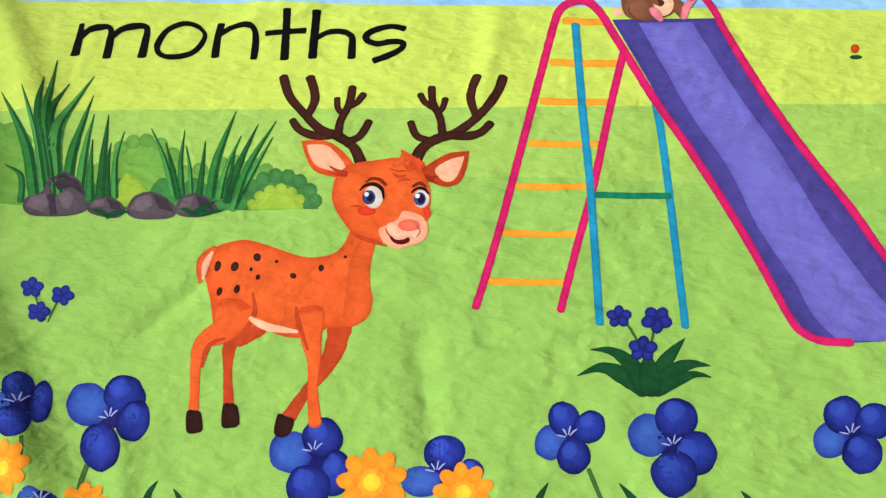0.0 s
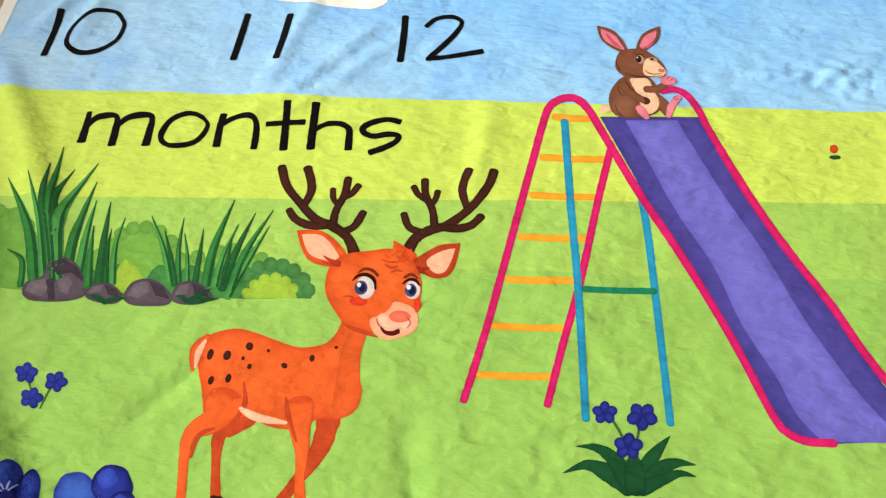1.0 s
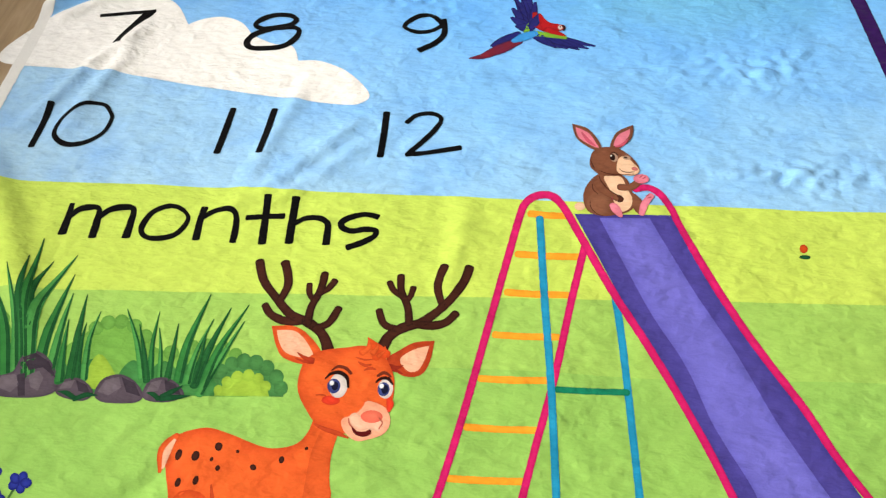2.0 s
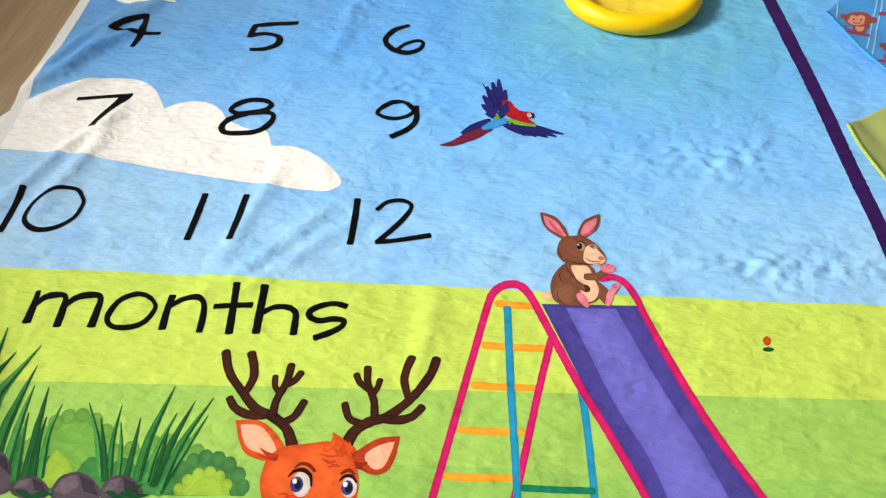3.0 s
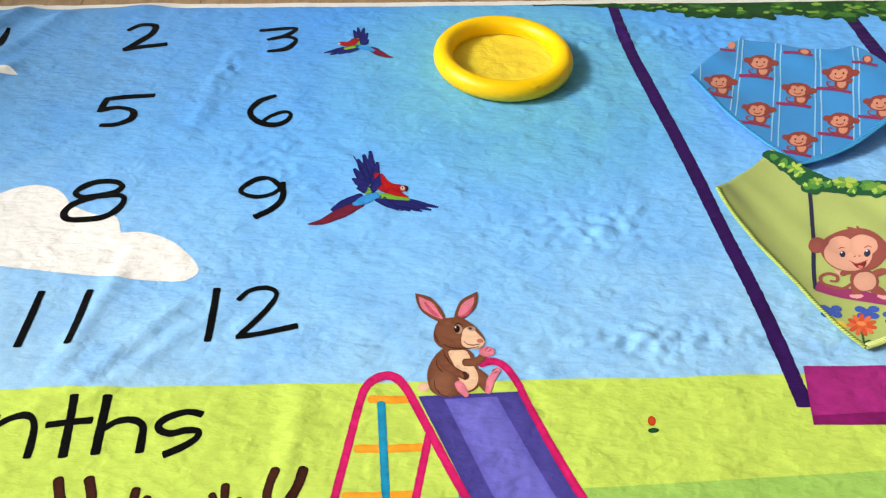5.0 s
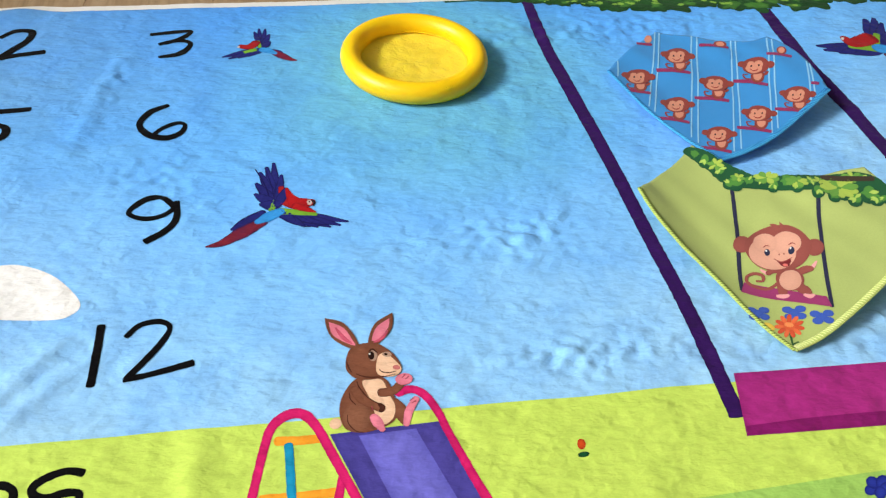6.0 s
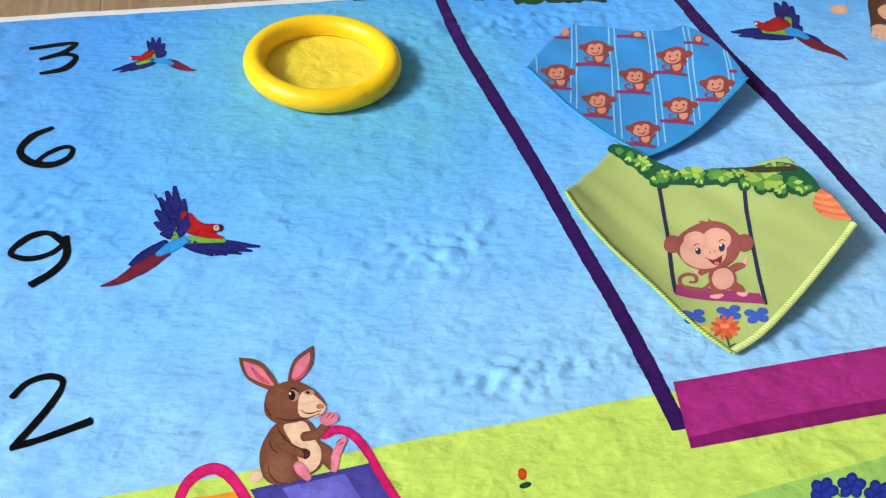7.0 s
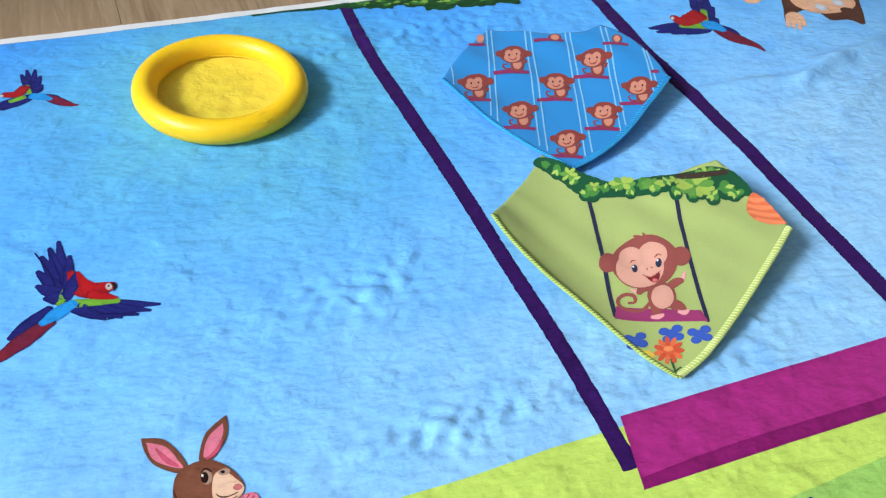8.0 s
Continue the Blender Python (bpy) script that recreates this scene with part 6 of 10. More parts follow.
strokes("eyelid", dye(40, 18, 16), [[(-0.01, 0.3797, 0.0016), (-0.0062, 0.3836, 0.0028), (0.0002, 0.3836, 0.0032), (0.0048, 0.3779, 0.0015)]], 12.4, deer)
strokes("brow", dye(112, 46, 28), [[(-0.0511, 0.3903, 0.0011), (-0.0459, 0.3943, 0.0029), (-0.0388, 0.3931, 0.0033), (-0.0331, 0.3878, 0.0025)]], 12, deer)
strokes("brow", dye(112, 46, 28), [[(-0.0093, 0.3859, 0.0024), (-0.0035, 0.3893, 0.0034), (0.0026, 0.3852, 0.0016)]], 12, deer)
strokes("fur", dye(190, 70, 34, 168, 56, 28), [[(-0.0278, 0.3993, 0.0011), (-0.0216, 0.3958, 0.0028), (-0.0162, 0.3969, 0.0012)]], 11, deer)
strokes("fur", dye(190, 70, 34, 168, 56, 28), [[(-0.0219, 0.3912, 0.0011), (-0.017, 0.3934, 0.0029), (-0.0115, 0.3922, 0.0011)]], 11, deer)
strokes("fur", dye(190, 70, 34, 168, 56, 28), [[(-0.0305, 0.404, 0.0008), (-0.0229, 0.4016, 0.0017), (-0.0155, 0.4021, 0.0009)]], 11, deer)
strokes("fur", dye(190, 70, 34, 168, 56, 28), [[(-0.0616, 0.3666, 0.0008), (-0.0568, 0.3671, 0.0017), (-0.0528, 0.366, 0.0008)]], 11, deer)
strokes("ear_fur", dye(176, 56, 30), [[(-0.0694, 0.4003, 0.0051), (-0.0772, 0.4028, 0.0038), (-0.0848, 0.4081, 0.0008)]], 9.5, deer)
strokes("ear_fur", dye(176, 56, 30), [[(-0.0693, 0.3986, 0.0046), (-0.0774, 0.3992, 0.0028), (-0.0857, 0.4023, 0.0008)]], 9.5, deer)
strokes("ear_fur", dye(150, 44, 26), [[(0.0007, 0.3956, 0.0045), (0.0067, 0.3943, 0.004), (0.0125, 0.3966, 0.0009)]], 7.5, deer)
strokes("ear_fur", dye(150, 44, 26), [[(0.0018, 0.3932, 0.0039), (0.0078, 0.3909, 0.0028), (0.0128, 0.3886, 0.0008)]], 7.5, deer)
strokes("shade", dye(190, 70, 34, 168, 56, 28), [[(-0.0595, 0.3403, 0.0015), (-0.0505, 0.336, 0.0036), (-0.0387, 0.3323, 0.0041), (-0.029, 0.3285, 0.0015)]], 8.6, deer)
strokes("tuft", dye(232, 100, 44, 196, 68, 30), [[(-0.0258, 0.4087, 0.0068), (-0.0201, 0.4145, 0.0053), (-0.021, 0.4228, 0.0008)]], 9.2, deer)
strokes("tuft", dye(232, 100, 44, 196, 68, 30), [[(-0.0158, 0.4085, 0.0065), (-0.0125, 0.4138, 0.0042), (-0.0122, 0.4191, 0.0008)]], 9.2, deer)
strokes("tuft", dye(232, 100, 44, 196, 68, 30), [[(-0.0106, 0.4055, 0.0045), (-0.0063, 0.4096, 0.0028), (-0.0039, 0.4119, 0.0006)]], 9.2, deer)

# ---- printed long-eared figure, as plain patches of colour ----
rabbit = shape("printed_rabbit", dye(130, 80, 58, 108, 64, 46), [(0.2024, 0.6237), (0.2202, 0.6246), (0.2313, 0.6177), (0.2358, 0.5962), (0.2343, 0.5791), (0.2232, 0.5714), (0.2032, 0.5681), (0.1885, 0.574), (0.1847, 0.591), (0.1894, 0.6083)], 10, blanket, label="plain brown printed rabbit shape with pink ears")
oval("tail", dye(240, 200, 168, 230, 186, 150), 0.1805, 0.5803, 0.0056, -0.0002, -0.0004, -0.0054, 9, rabbit)
shape("ear", dye(130, 80, 58, 108, 64, 46), [(0.1799, 0.6985), (0.1799, 0.6985), (0.1963, 0.6913), (0.2071, 0.6716), (0.2089, 0.6574), (0.2, 0.6592), (0.1862, 0.6715), (0.1809, 0.6853)], 10, rabbit)
shape("ear_lining", dye(228, 132, 150, 216, 116, 136), [(0.1833, 0.6934), (0.1833, 0.6934), (0.197, 0.684), (0.2043, 0.6677), (0.2062, 0.6614), (0.1957, 0.6672), (0.1854, 0.6779)], 11, rabbit)
shape("ear", dye(130, 80, 58, 108, 64, 46), [(0.2466, 0.6972), (0.2466, 0.6972), (0.2291, 0.687), (0.2206, 0.6712), (0.219, 0.6602), (0.2289, 0.6614), (0.2414, 0.6745), (0.2459, 0.6865)], 10, rabbit)
shape("ear_lining", dye(228, 132, 150, 216, 116, 136), [(0.2427, 0.6907), (0.2427, 0.6907), (0.2291, 0.6813), (0.2225, 0.6648), (0.2321, 0.6684), (0.2409, 0.6809)], 11, rabbit)
shape("head", dye(130, 80, 58, 108, 64, 46), [(0.1947, 0.6388), (0.199, 0.6554), (0.2087, 0.6621), (0.2241, 0.6624), (0.2354, 0.6542), (0.2432, 0.6432), (0.2465, 0.6311), (0.242, 0.6231), (0.2319, 0.6227), (0.2198, 0.621), (0.2053, 0.6229), (0.1976, 0.6298)], 12, rabbit)
shape("muzzle", dye(240, 200, 168, 230, 186, 150), [(0.226, 0.6461), (0.2337, 0.6496), (0.2416, 0.6395), (0.2463, 0.6296), (0.2395, 0.6225), (0.2289, 0.6228), (0.2224, 0.6289)], 13, rabbit)
shape("belly", dye(240, 200, 168, 230, 186, 150), [(0.2086, 0.6206), (0.2256, 0.62), (0.2308, 0.6034), (0.2346, 0.5913), (0.2315, 0.5792), (0.2223, 0.5734), (0.2165, 0.5831), (0.2127, 0.6019)], 11, rabbit)
oval("thigh", dye(142, 92, 68, 120, 76, 56), 0.1995, 0.5837, 0.0119, -0.0004, -0.0013, -0.0149, 12, rabbit)
strokes("leg", dye(130, 80, 58, 108, 64, 46), [[(0.2325, 0.5928, 0.0145), (0.2393, 0.5823, 0.014), (0.2416, 0.5734, 0.0085)]], 10.5, rabbit)
strokes("foot", dye(228, 132, 150, 216, 116, 136), [[(0.2418, 0.5707, 0.0056), (0.2464, 0.5841, 0.0074), (0.2549, 0.5962, 0.0059)]], 12, rabbit)
strokes("foot", dye(228, 132, 150, 216, 116, 136), [[(0.2142, 0.5825, 0.0075), (0.217, 0.5763, 0.0099), (0.2206, 0.5682, 0.0049)]], 13, rabbit)
strokes("arm", dye(130, 80, 58, 108, 64, 46), [[(0.1998, 0.6137, 0.0091), (0.2068, 0.6007, 0.0094), (0.2229, 0.589, 0.0075)]], 13, rabbit)
strokes("arm", dye(130, 80, 58, 108, 64, 46), [[(0.2235, 0.6057, 0.0092), (0.2353, 0.6067, 0.0088), (0.2445, 0.615, 0.0071)]], 12, rabbit)
oval("paw", dye(228, 132, 150, 216, 116, 136), 0.2466, 0.6179, 0.0082, -0.0003, -0.0008, -0.0065, 13, rabbit)
oval("eye", dye(186, 150, 128), 0.2213, 0.6477, 0.0043, -0.0008, -0.0009, -0.0063, 14, rabbit)
oval("pupil", dye(40, 22, 18), 0.2198, 0.648, 0.003, -0.0006, -0.0007, -0.0048, 15, rabbit)
oval("glint", dye(240, 236, 232), 0.2185, 0.6501, 0.0009, -0.0002, -0.0002, -0.0012, 15.5, rabbit)
oval("eye", dye(186, 150, 128), 0.2348, 0.6477, 0.0046, -0.0008, -0.0005, -0.003, 14, rabbit)
oval("pupil", dye(40, 22, 18), 0.2337, 0.6479, 0.0018, -0.0004, -0.0002, -0.0014, 15, rabbit)
strokes("eyelid", dye(58, 28, 22), [[(0.2179, 0.6527, 0.0006), (0.2218, 0.6552, 0.0015), (0.2258, 0.6506, 0.0011)]], 15, rabbit)
oval("nose", dye(214, 120, 116), 0.2416, 0.6316, 0.0035, -0.0007, -0.0004, -0.0027, 14, rabbit)
strokes("smile", dye(84, 44, 36), [[(0.2252, 0.6316, 0.0006), (0.2278, 0.6281, 0.0011), (0.2336, 0.6264, 0.0012), (0.2409, 0.6275, 0.0008)]], 14.5, rabbit)
strokes("fur_line", dye(78, 42, 32), [[(0.2033, 0.6215, 0.0006), (0.2049, 0.6142, 0.0011), (0.2113, 0.6026, 0.0011), (0.2208, 0.594, 0.0007)]], 14, rabbit)
strokes("fur_line", dye(78, 42, 32), [[(0.1955, 0.6102, 0.0006), (0.1957, 0.6028, 0.001), (0.1998, 0.5964, 0.0007)]], 14, rabbit)
strokes("fur_line", dye(78, 42, 32), [[(0.1915, 0.587, 0.0006), (0.1915, 0.579, 0.0009), (0.1967, 0.571, 0.001), (0.2034, 0.5681, 0.0006)]], 14, rabbit)
strokes("fur_line", dye(78, 42, 32), [[(0.196, 0.6456, 0.0008), (0.1972, 0.6381, 0.0015), (0.1995, 0.6317, 0.001)]], 14, rabbit)
strokes("fur_line", dye(78, 42, 32), [[(0.2037, 0.6291, 0.0007), (0.2131, 0.6243, 0.0013), (0.228, 0.6227, 0.0012), (0.2394, 0.6242, 0.0007)]], 14, rabbit)
strokes("paw", dye(78, 42, 32), [[(0.2208, 0.594, 0.0036), (0.2233, 0.5908, 0.0053), (0.2208, 0.5868, 0.003)]], 14, rabbit)
strokes("toe", dye(176, 70, 86), [[(0.2485, 0.5943, 0.0008), (0.2519, 0.5965, 0.0014)]], 14.5, rabbit)
strokes("toe", dye(176, 70, 86), [[(0.2501, 0.5918, 0.0008), (0.2539, 0.5933, 0.0014)]], 14.5, rabbit)
strokes("toe", dye(176, 70, 86), [[(0.2138, 0.5926, 0.0007), (0.2142, 0.5886, 0.0011)]], 14.5, rabbit)
strokes("toe", dye(176, 70, 86), [[(0.2452, 0.6195, 0.0008), (0.2483, 0.6225, 0.0013)]], 14.5, rabbit)
strokes("toe", dye(176, 70, 86), [[(0.248, 0.6177, 0.0008), (0.2515, 0.6201, 0.0013)]], 14.5, rabbit)
strokes("ear_shade", dye(204, 86, 110), [[(0.1894, 0.685, 0.0016), (0.1959, 0.6721, 0.0044), (0.2028, 0.6644, 0.0017)]], 11.5, rabbit)
strokes("ear_shade", dye(204, 86, 110), [[(0.2244, 0.663, 0.0018), (0.2323, 0.6667, 0.0035), (0.2395, 0.6759, 0.0011)]], 11.5, rabbit)

# ---- printed birds, as plain strokes of colour ----
parrot = strokes("printed_parrot", dye(38, 40, 116, 22, 22, 74), [[(0.1395, 0.8671, 0.0064), (0.1386, 0.9036, 0.011), (0.1376, 0.9422, 0.0038)], [(0.1395, 0.8671, 0.0067), (0.1345, 0.9003, 0.0114), (0.1292, 0.9353, 0.0039)], [(0.1395, 0.8671, 0.0072), (0.1307, 0.8959, 0.0123), (0.1216, 0.926, 0.0042)], [(0.1395, 0.8671, 0.008), (0.1284, 0.8871, 0.0136), (0.117, 0.9076, 0.0046)], [(0.1395, 0.8671, 0.009), (0.1276, 0.8783, 0.0151), (0.1154, 0.8896, 0.0051)], [(0.1395, 0.8671, 0.0096), (0.1303, 0.8695, 0.0161), (0.121, 0.8719, 0.0054)], [(0.1395, 0.8671, 0.0065), (0.1427, 0.8923, 0.0111), (0.1459, 0.9184, 0.0038)], [(0.1395, 0.8671, 0.0073), (0.1449, 0.8811, 0.0123), (0.1504, 0.8954, 0.0042)]], 3, blanket, label="plain red and blue printed parrot shape with spread wings")
strokes("wing", dye(38, 40, 116, 22, 22, 74), [[(0.142, 0.8542, 0.0105), (0.1791, 0.8448, 0.0135), (0.2155, 0.8334, 0.0031)], [(0.142, 0.8542, 0.0104), (0.1747, 0.8423, 0.0134), (0.2068, 0.8285, 0.003)], [(0.142, 0.8542, 0.0103), (0.169, 0.8414, 0.0132), (0.1955, 0.8268, 0.003)], [(0.142, 0.8542, 0.0102), (0.162, 0.8421, 0.013), (0.1816, 0.8282, 0.0029)], [(0.142, 0.8542, 0.0099), (0.1551, 0.8433, 0.0126), (0.1678, 0.8306, 0.0028)], [(0.142, 0.8542, 0.0101), (0.15, 0.8487, 0.0128), (0.1578, 0.8412, 0.0029)]], 3, parrot)
strokes("tail", dye(38, 40, 116, 22, 22, 74), [[(0.1237, 0.8589, 0.0081), (0.1053, 0.8468, 0.0119), (0.0901, 0.8348, 0.0049)]], 3, parrot)
strokes("tail", dye(126, 34, 40, 52, 28, 72), [[(0.1235, 0.8442, 0.0119), (0.0998, 0.8284, 0.0166), (0.0794, 0.8159, 0.0098), (0.0631, 0.8124, 0.002)]], 5, parrot)
strokes("wing_patch", dye(120, 170, 50, 100, 150, 44), [[(0.146, 0.8955, 0.0049), (0.1398, 0.8779, 0.0074), (0.1323, 0.8608, 0.0066)]], 6, parrot)
strokes("wing_patch", dye(120, 170, 50, 100, 150, 44), [[(0.1421, 0.8584, 0.0106), (0.1618, 0.8537, 0.0084), (0.1814, 0.8489, 0.0052)]], 6, parrot)
strokes("back", dye(60, 150, 220, 44, 128, 200), [[(0.1436, 0.8584, 0.0102), (0.1307, 0.8513, 0.0142), (0.1165, 0.8434, 0.007)]], 6.5, parrot)
strokes("body", dye(170, 32, 34, 116, 22, 28), [[(0.1446, 0.8978, 0.0062), (0.1483, 0.8755, 0.0125), (0.1596, 0.8687, 0.0182), (0.171, 0.8684, 0.0151), (0.179, 0.8693, 0.0097)]], 7, parrot)
oval("face", dye(214, 196, 190), 0.1754, 0.8687, 0.003, -0.0005, -0.0003, -0.0045, 9, parrot)
strokes("beak", dye(40, 30, 34), [[(0.1786, 0.8718, 0.0027), (0.1808, 0.8679, 0.003), (0.1792, 0.8627, 0.0013)]], 9.5, parrot)
oval("eye", dye(24, 18, 20), 0.1754, 0.8696, 0.001, -0.0001, -0.0001, -0.0014, 9.6, parrot)
strokes("body", dye(180, 26, 30, 140, 18, 26), [[(0.1509, 0.8954, 0.0031), (0.1549, 0.8801, 0.0105), (0.1627, 0.868, 0.0199), (0.1724, 0.8701, 0.0124)], [(0.1589, 0.865, 0.0115), (0.1716, 0.8577, 0.0082), (0.1808, 0.8527, 0.0025)]], 7.4, parrot)
strokes("feather", dye(26, 24, 84), [[(0.1161, 0.9332, 0.0013), (0.1274, 0.9009, 0.0016), (0.1324, 0.8727, 0.0012)]], 5, parrot)
strokes("feather", dye(26, 24, 84), [[(0.1272, 0.9335, 0.0009), (0.1336, 0.9046, 0.0013), (0.1367, 0.8765, 0.0009)]], 5, parrot)
strokes("feather", dye(26, 24, 84), [[(0.116, 0.9026, 0.001), (0.1238, 0.883, 0.0014), (0.1304, 0.8659, 0.0009)]], 5, parrot)
strokes("feather", dye(26, 24, 84), [[(0.1519, 0.8476, 0.0012), (0.1689, 0.8372, 0.0019), (0.192, 0.8301, 0.0012)]], 5, parrot)
strokes("feather", dye(26, 24, 84), [[(0.1463, 0.8511, 0.0011), (0.1628, 0.8331, 0.0018), (0.1743, 0.8295, 0.0012)]], 5, parrot)
parrot = strokes("printed_parrot", dye(38, 40, 116, 22, 22, 74), [[(0.1281, 1.2018, 0.0049), (0.1267, 1.2282, 0.0083), (0.1251, 1.2554, 0.0028)], [(0.1281, 1.2018, 0.0056), (0.1235, 1.2239, 0.0096), (0.1187, 1.2466, 0.0032)], [(0.1281, 1.2018, 0.005), (0.1311, 1.2273, 0.0085), (0.1343, 1.2535, 0.0029)], [(0.1281, 1.2018, 0.0061), (0.1337, 1.2195, 0.0104), (0.1395, 1.2375, 0.0035)], [(0.1281, 1.2018, 0.0079), (0.134, 1.2093, 0.0133), (0.14, 1.2168, 0.0045)]], 3, blanket, label="plain red and blue printed parrot shape with spread wings")
strokes("wing", dye(38, 40, 116, 22, 22, 74), [[(0.1281, 1.1968, 0.0099), (0.1011, 1.1906, 0.0128), (0.0744, 1.1812, 0.0029)], [(0.1281, 1.1968, 0.0098), (0.1055, 1.1881, 0.0126), (0.0833, 1.1762, 0.0028)], [(0.1281, 1.1968, 0.0097), (0.1121, 1.1888, 0.0124), (0.0963, 1.1776, 0.0028)], [(0.1281, 1.1968, 0.0095), (0.1187, 1.1903, 0.012), (0.1094, 1.1807, 0.0027)]], 3, parrot)
strokes("tail", dye(38, 40, 116, 22, 22, 74), [[(0.1386, 1.1933, 0.0099), (0.1509, 1.1898, 0.0081), (0.1578, 1.1831, 0.003)]], 3, parrot)
strokes("tail", dye(126, 34, 40, 52, 28, 72), [[(0.1421, 1.1916, 0.0107), (0.1559, 1.1782, 0.0137), (0.1678, 1.1683, 0.0078), (0.1755, 1.165, 0.0032)]], 5, parrot)
strokes("wing_patch", dye(120, 170, 50, 100, 150, 44), [[(0.1239, 1.2205, 0.0047), (0.1255, 1.2035, 0.0056)]], 6, parrot)
strokes("wing_patch", dye(120, 170, 50, 100, 150, 44), [[(0.1192, 1.197, 0.0082), (0.105, 1.1922, 0.0065)]], 6, parrot)
strokes("back", dye(60, 150, 220, 44, 128, 200), [[(0.1281, 1.1968, 0.0115), (0.1369, 1.1934, 0.0128), (0.1473, 1.1849, 0.0062)]], 6.5, parrot)
strokes("body", dye(170, 32, 34, 116, 22, 28), [[(0.0988, 1.2073, 0.0101), (0.1121, 1.2054, 0.0132), (0.1211, 1.2171, 0.0134)]], 7, parrot)
oval("beak", dye(210, 200, 196), 0.0962, 1.2057, 0.002, -0, 0, -0.0025, 9, parrot)
parrot = strokes("printed_parrot", dye(38, 40, 116, 22, 22, 74), [[(1.0844, 1.1305, 0.0155), (1.0988, 1.1715, 0.0268), (1.114, 1.2147, 0.0093)], [(1.0844, 1.1305, 0.0128), (1.1079, 1.173, 0.0222), (1.1329, 1.2181, 0.0077)], [(1.0844, 1.1305, 0.0104), (1.11, 1.1652, 0.0178), (1.137, 1.2018, 0.0061)], [(1.0844, 1.1305, 0.0089), (1.1063, 1.1517, 0.0152), (1.1291, 1.1736, 0.0052)], [(1.0844, 1.1305, 0.0149), (1.0976, 1.136, 0.0251), (1.111, 1.1416, 0.0085)]], 3, blanket, label="plain red and blue printed parrot shape with spread wings")
strokes("wing", dye(38, 40, 116, 22, 22, 74), [[(1.0817, 1.1242, 0.0211), (1.0335, 1.136, 0.0268), (0.984, 1.1447, 0.006)], [(1.0817, 1.1242, 0.0207), (1.0362, 1.1294, 0.0261), (0.9897, 1.1316, 0.0058)], [(1.0817, 1.1242, 0.0202), (1.0466, 1.1243, 0.0254), (1.0101, 1.1215, 0.0057)], [(1.0817, 1.1242, 0.0193), (1.0576, 1.1207, 0.0241), (1.0317, 1.1145, 0.0053)], [(1.0817, 1.1242, 0.0157), (1.0697, 1.1186, 0.0188), (1.0556, 1.1102, 0.004)]], 3, parrot)
strokes("tail", dye(38, 40, 116, 22, 22, 74), [[(1.0941, 1.1229, 0.019), (1.1082, 1.104, 0.0225), (1.1155, 1.0853, 0.0055)]], 3, parrot)
strokes("tail", dye(126, 34, 40, 52, 28, 72), [[(1.0918, 1.1115, 0.0223), (1.1032, 1.0867, 0.0295), (1.1219, 1.0621, 0.0164), (1.1269, 1.0429, 0.0035)]], 5, parrot)
strokes("wing_patch", dye(120, 170, 50, 100, 150, 44), [[(1.1054, 1.1682, 0.0108), (1.0842, 1.1375, 0.0126)]], 6, parrot)
strokes("wing_patch", dye(120, 170, 50, 100, 150, 44), [[(1.0746, 1.1294, 0.0201), (1.0373, 1.1368, 0.009)]], 6, parrot)
strokes("back", dye(60, 150, 220, 44, 128, 200), [[(1.0802, 1.128, 0.022), (1.0915, 1.1253, 0.0266), (1.0993, 1.1096, 0.0131)]], 6.5, parrot)
strokes("body", dye(170, 32, 34, 116, 22, 28), [[(1.0424, 1.1634, 0.0151), (1.0506, 1.1474, 0.0271), (1.0874, 1.158, 0.0311)]], 7, parrot)
oval("beak", dye(210, 200, 196), 1.0384, 1.1608, 0.0028, -0.0007, -0.0032, -0.0045, 9, parrot)

# ---- printed swing ----
strokes("printed_rope", dye(54, 22, 90, 36, 12, 62), [[(0.5524, 1.3222, 0.0178), (0.5444, 1.1803, 0.0192), (0.5464, 1.0887, 0.0203), (0.5509, 0.9185, 0.0188), (0.5505, 0.7732, 0.0176), (0.5509, 0.6562, 0.0174), (0.5455, 0.5345, 0.0168)]], 3, blanket, label="dark violet printed swing rope", cap=0.1)
strokes("printed_rope", dye(54, 22, 90, 36, 12, 62), [[(0.9519, 1.2629, 0.0236), (0.9448, 1.1644, 0.0261), (0.9374, 1.0992, 0.0279), (0.9376, 1.0486, 0.0273), (0.9379, 0.9812, 0.0257), (0.9373, 0.8482, 0.0238), (0.9296, 0.727, 0.0243), (0.9239, 0.611, 0.0245), (0.9196, 0.5514, 0.0247)]], 3, blanket, label="dark violet printed swing rope", cap=0.1)
seat = shape("printed_swing_seat", dye(166, 44, 124, 146, 34, 108), [(0.5633, 0.5803), (0.5633, 0.5803), (0.8748, 0.564), (0.9995, 0.5606), (0.9995, 0.5606), (0.9346, 0.4912), (0.9346, 0.4912), (0.8044, 0.4978), (0.5449, 0.5151), (0.5449, 0.5151)], 4, blanket, label="magenta printed swing seat")
shape("seat_edge", dye(138, 28, 104, 120, 22, 90), [(0.5480, 0.5245), (0.5480, 0.5245), (0.6447, 0.5225), (0.8187, 0.5105), (0.9463, 0.5030), (0.9463, 0.5030), (0.9345, 0.4905), (0.9345, 0.4905), (0.8039, 0.4974), (0.5446, 0.5147), (0.5446, 0.5147)], 5, seat, label="darker front edge")

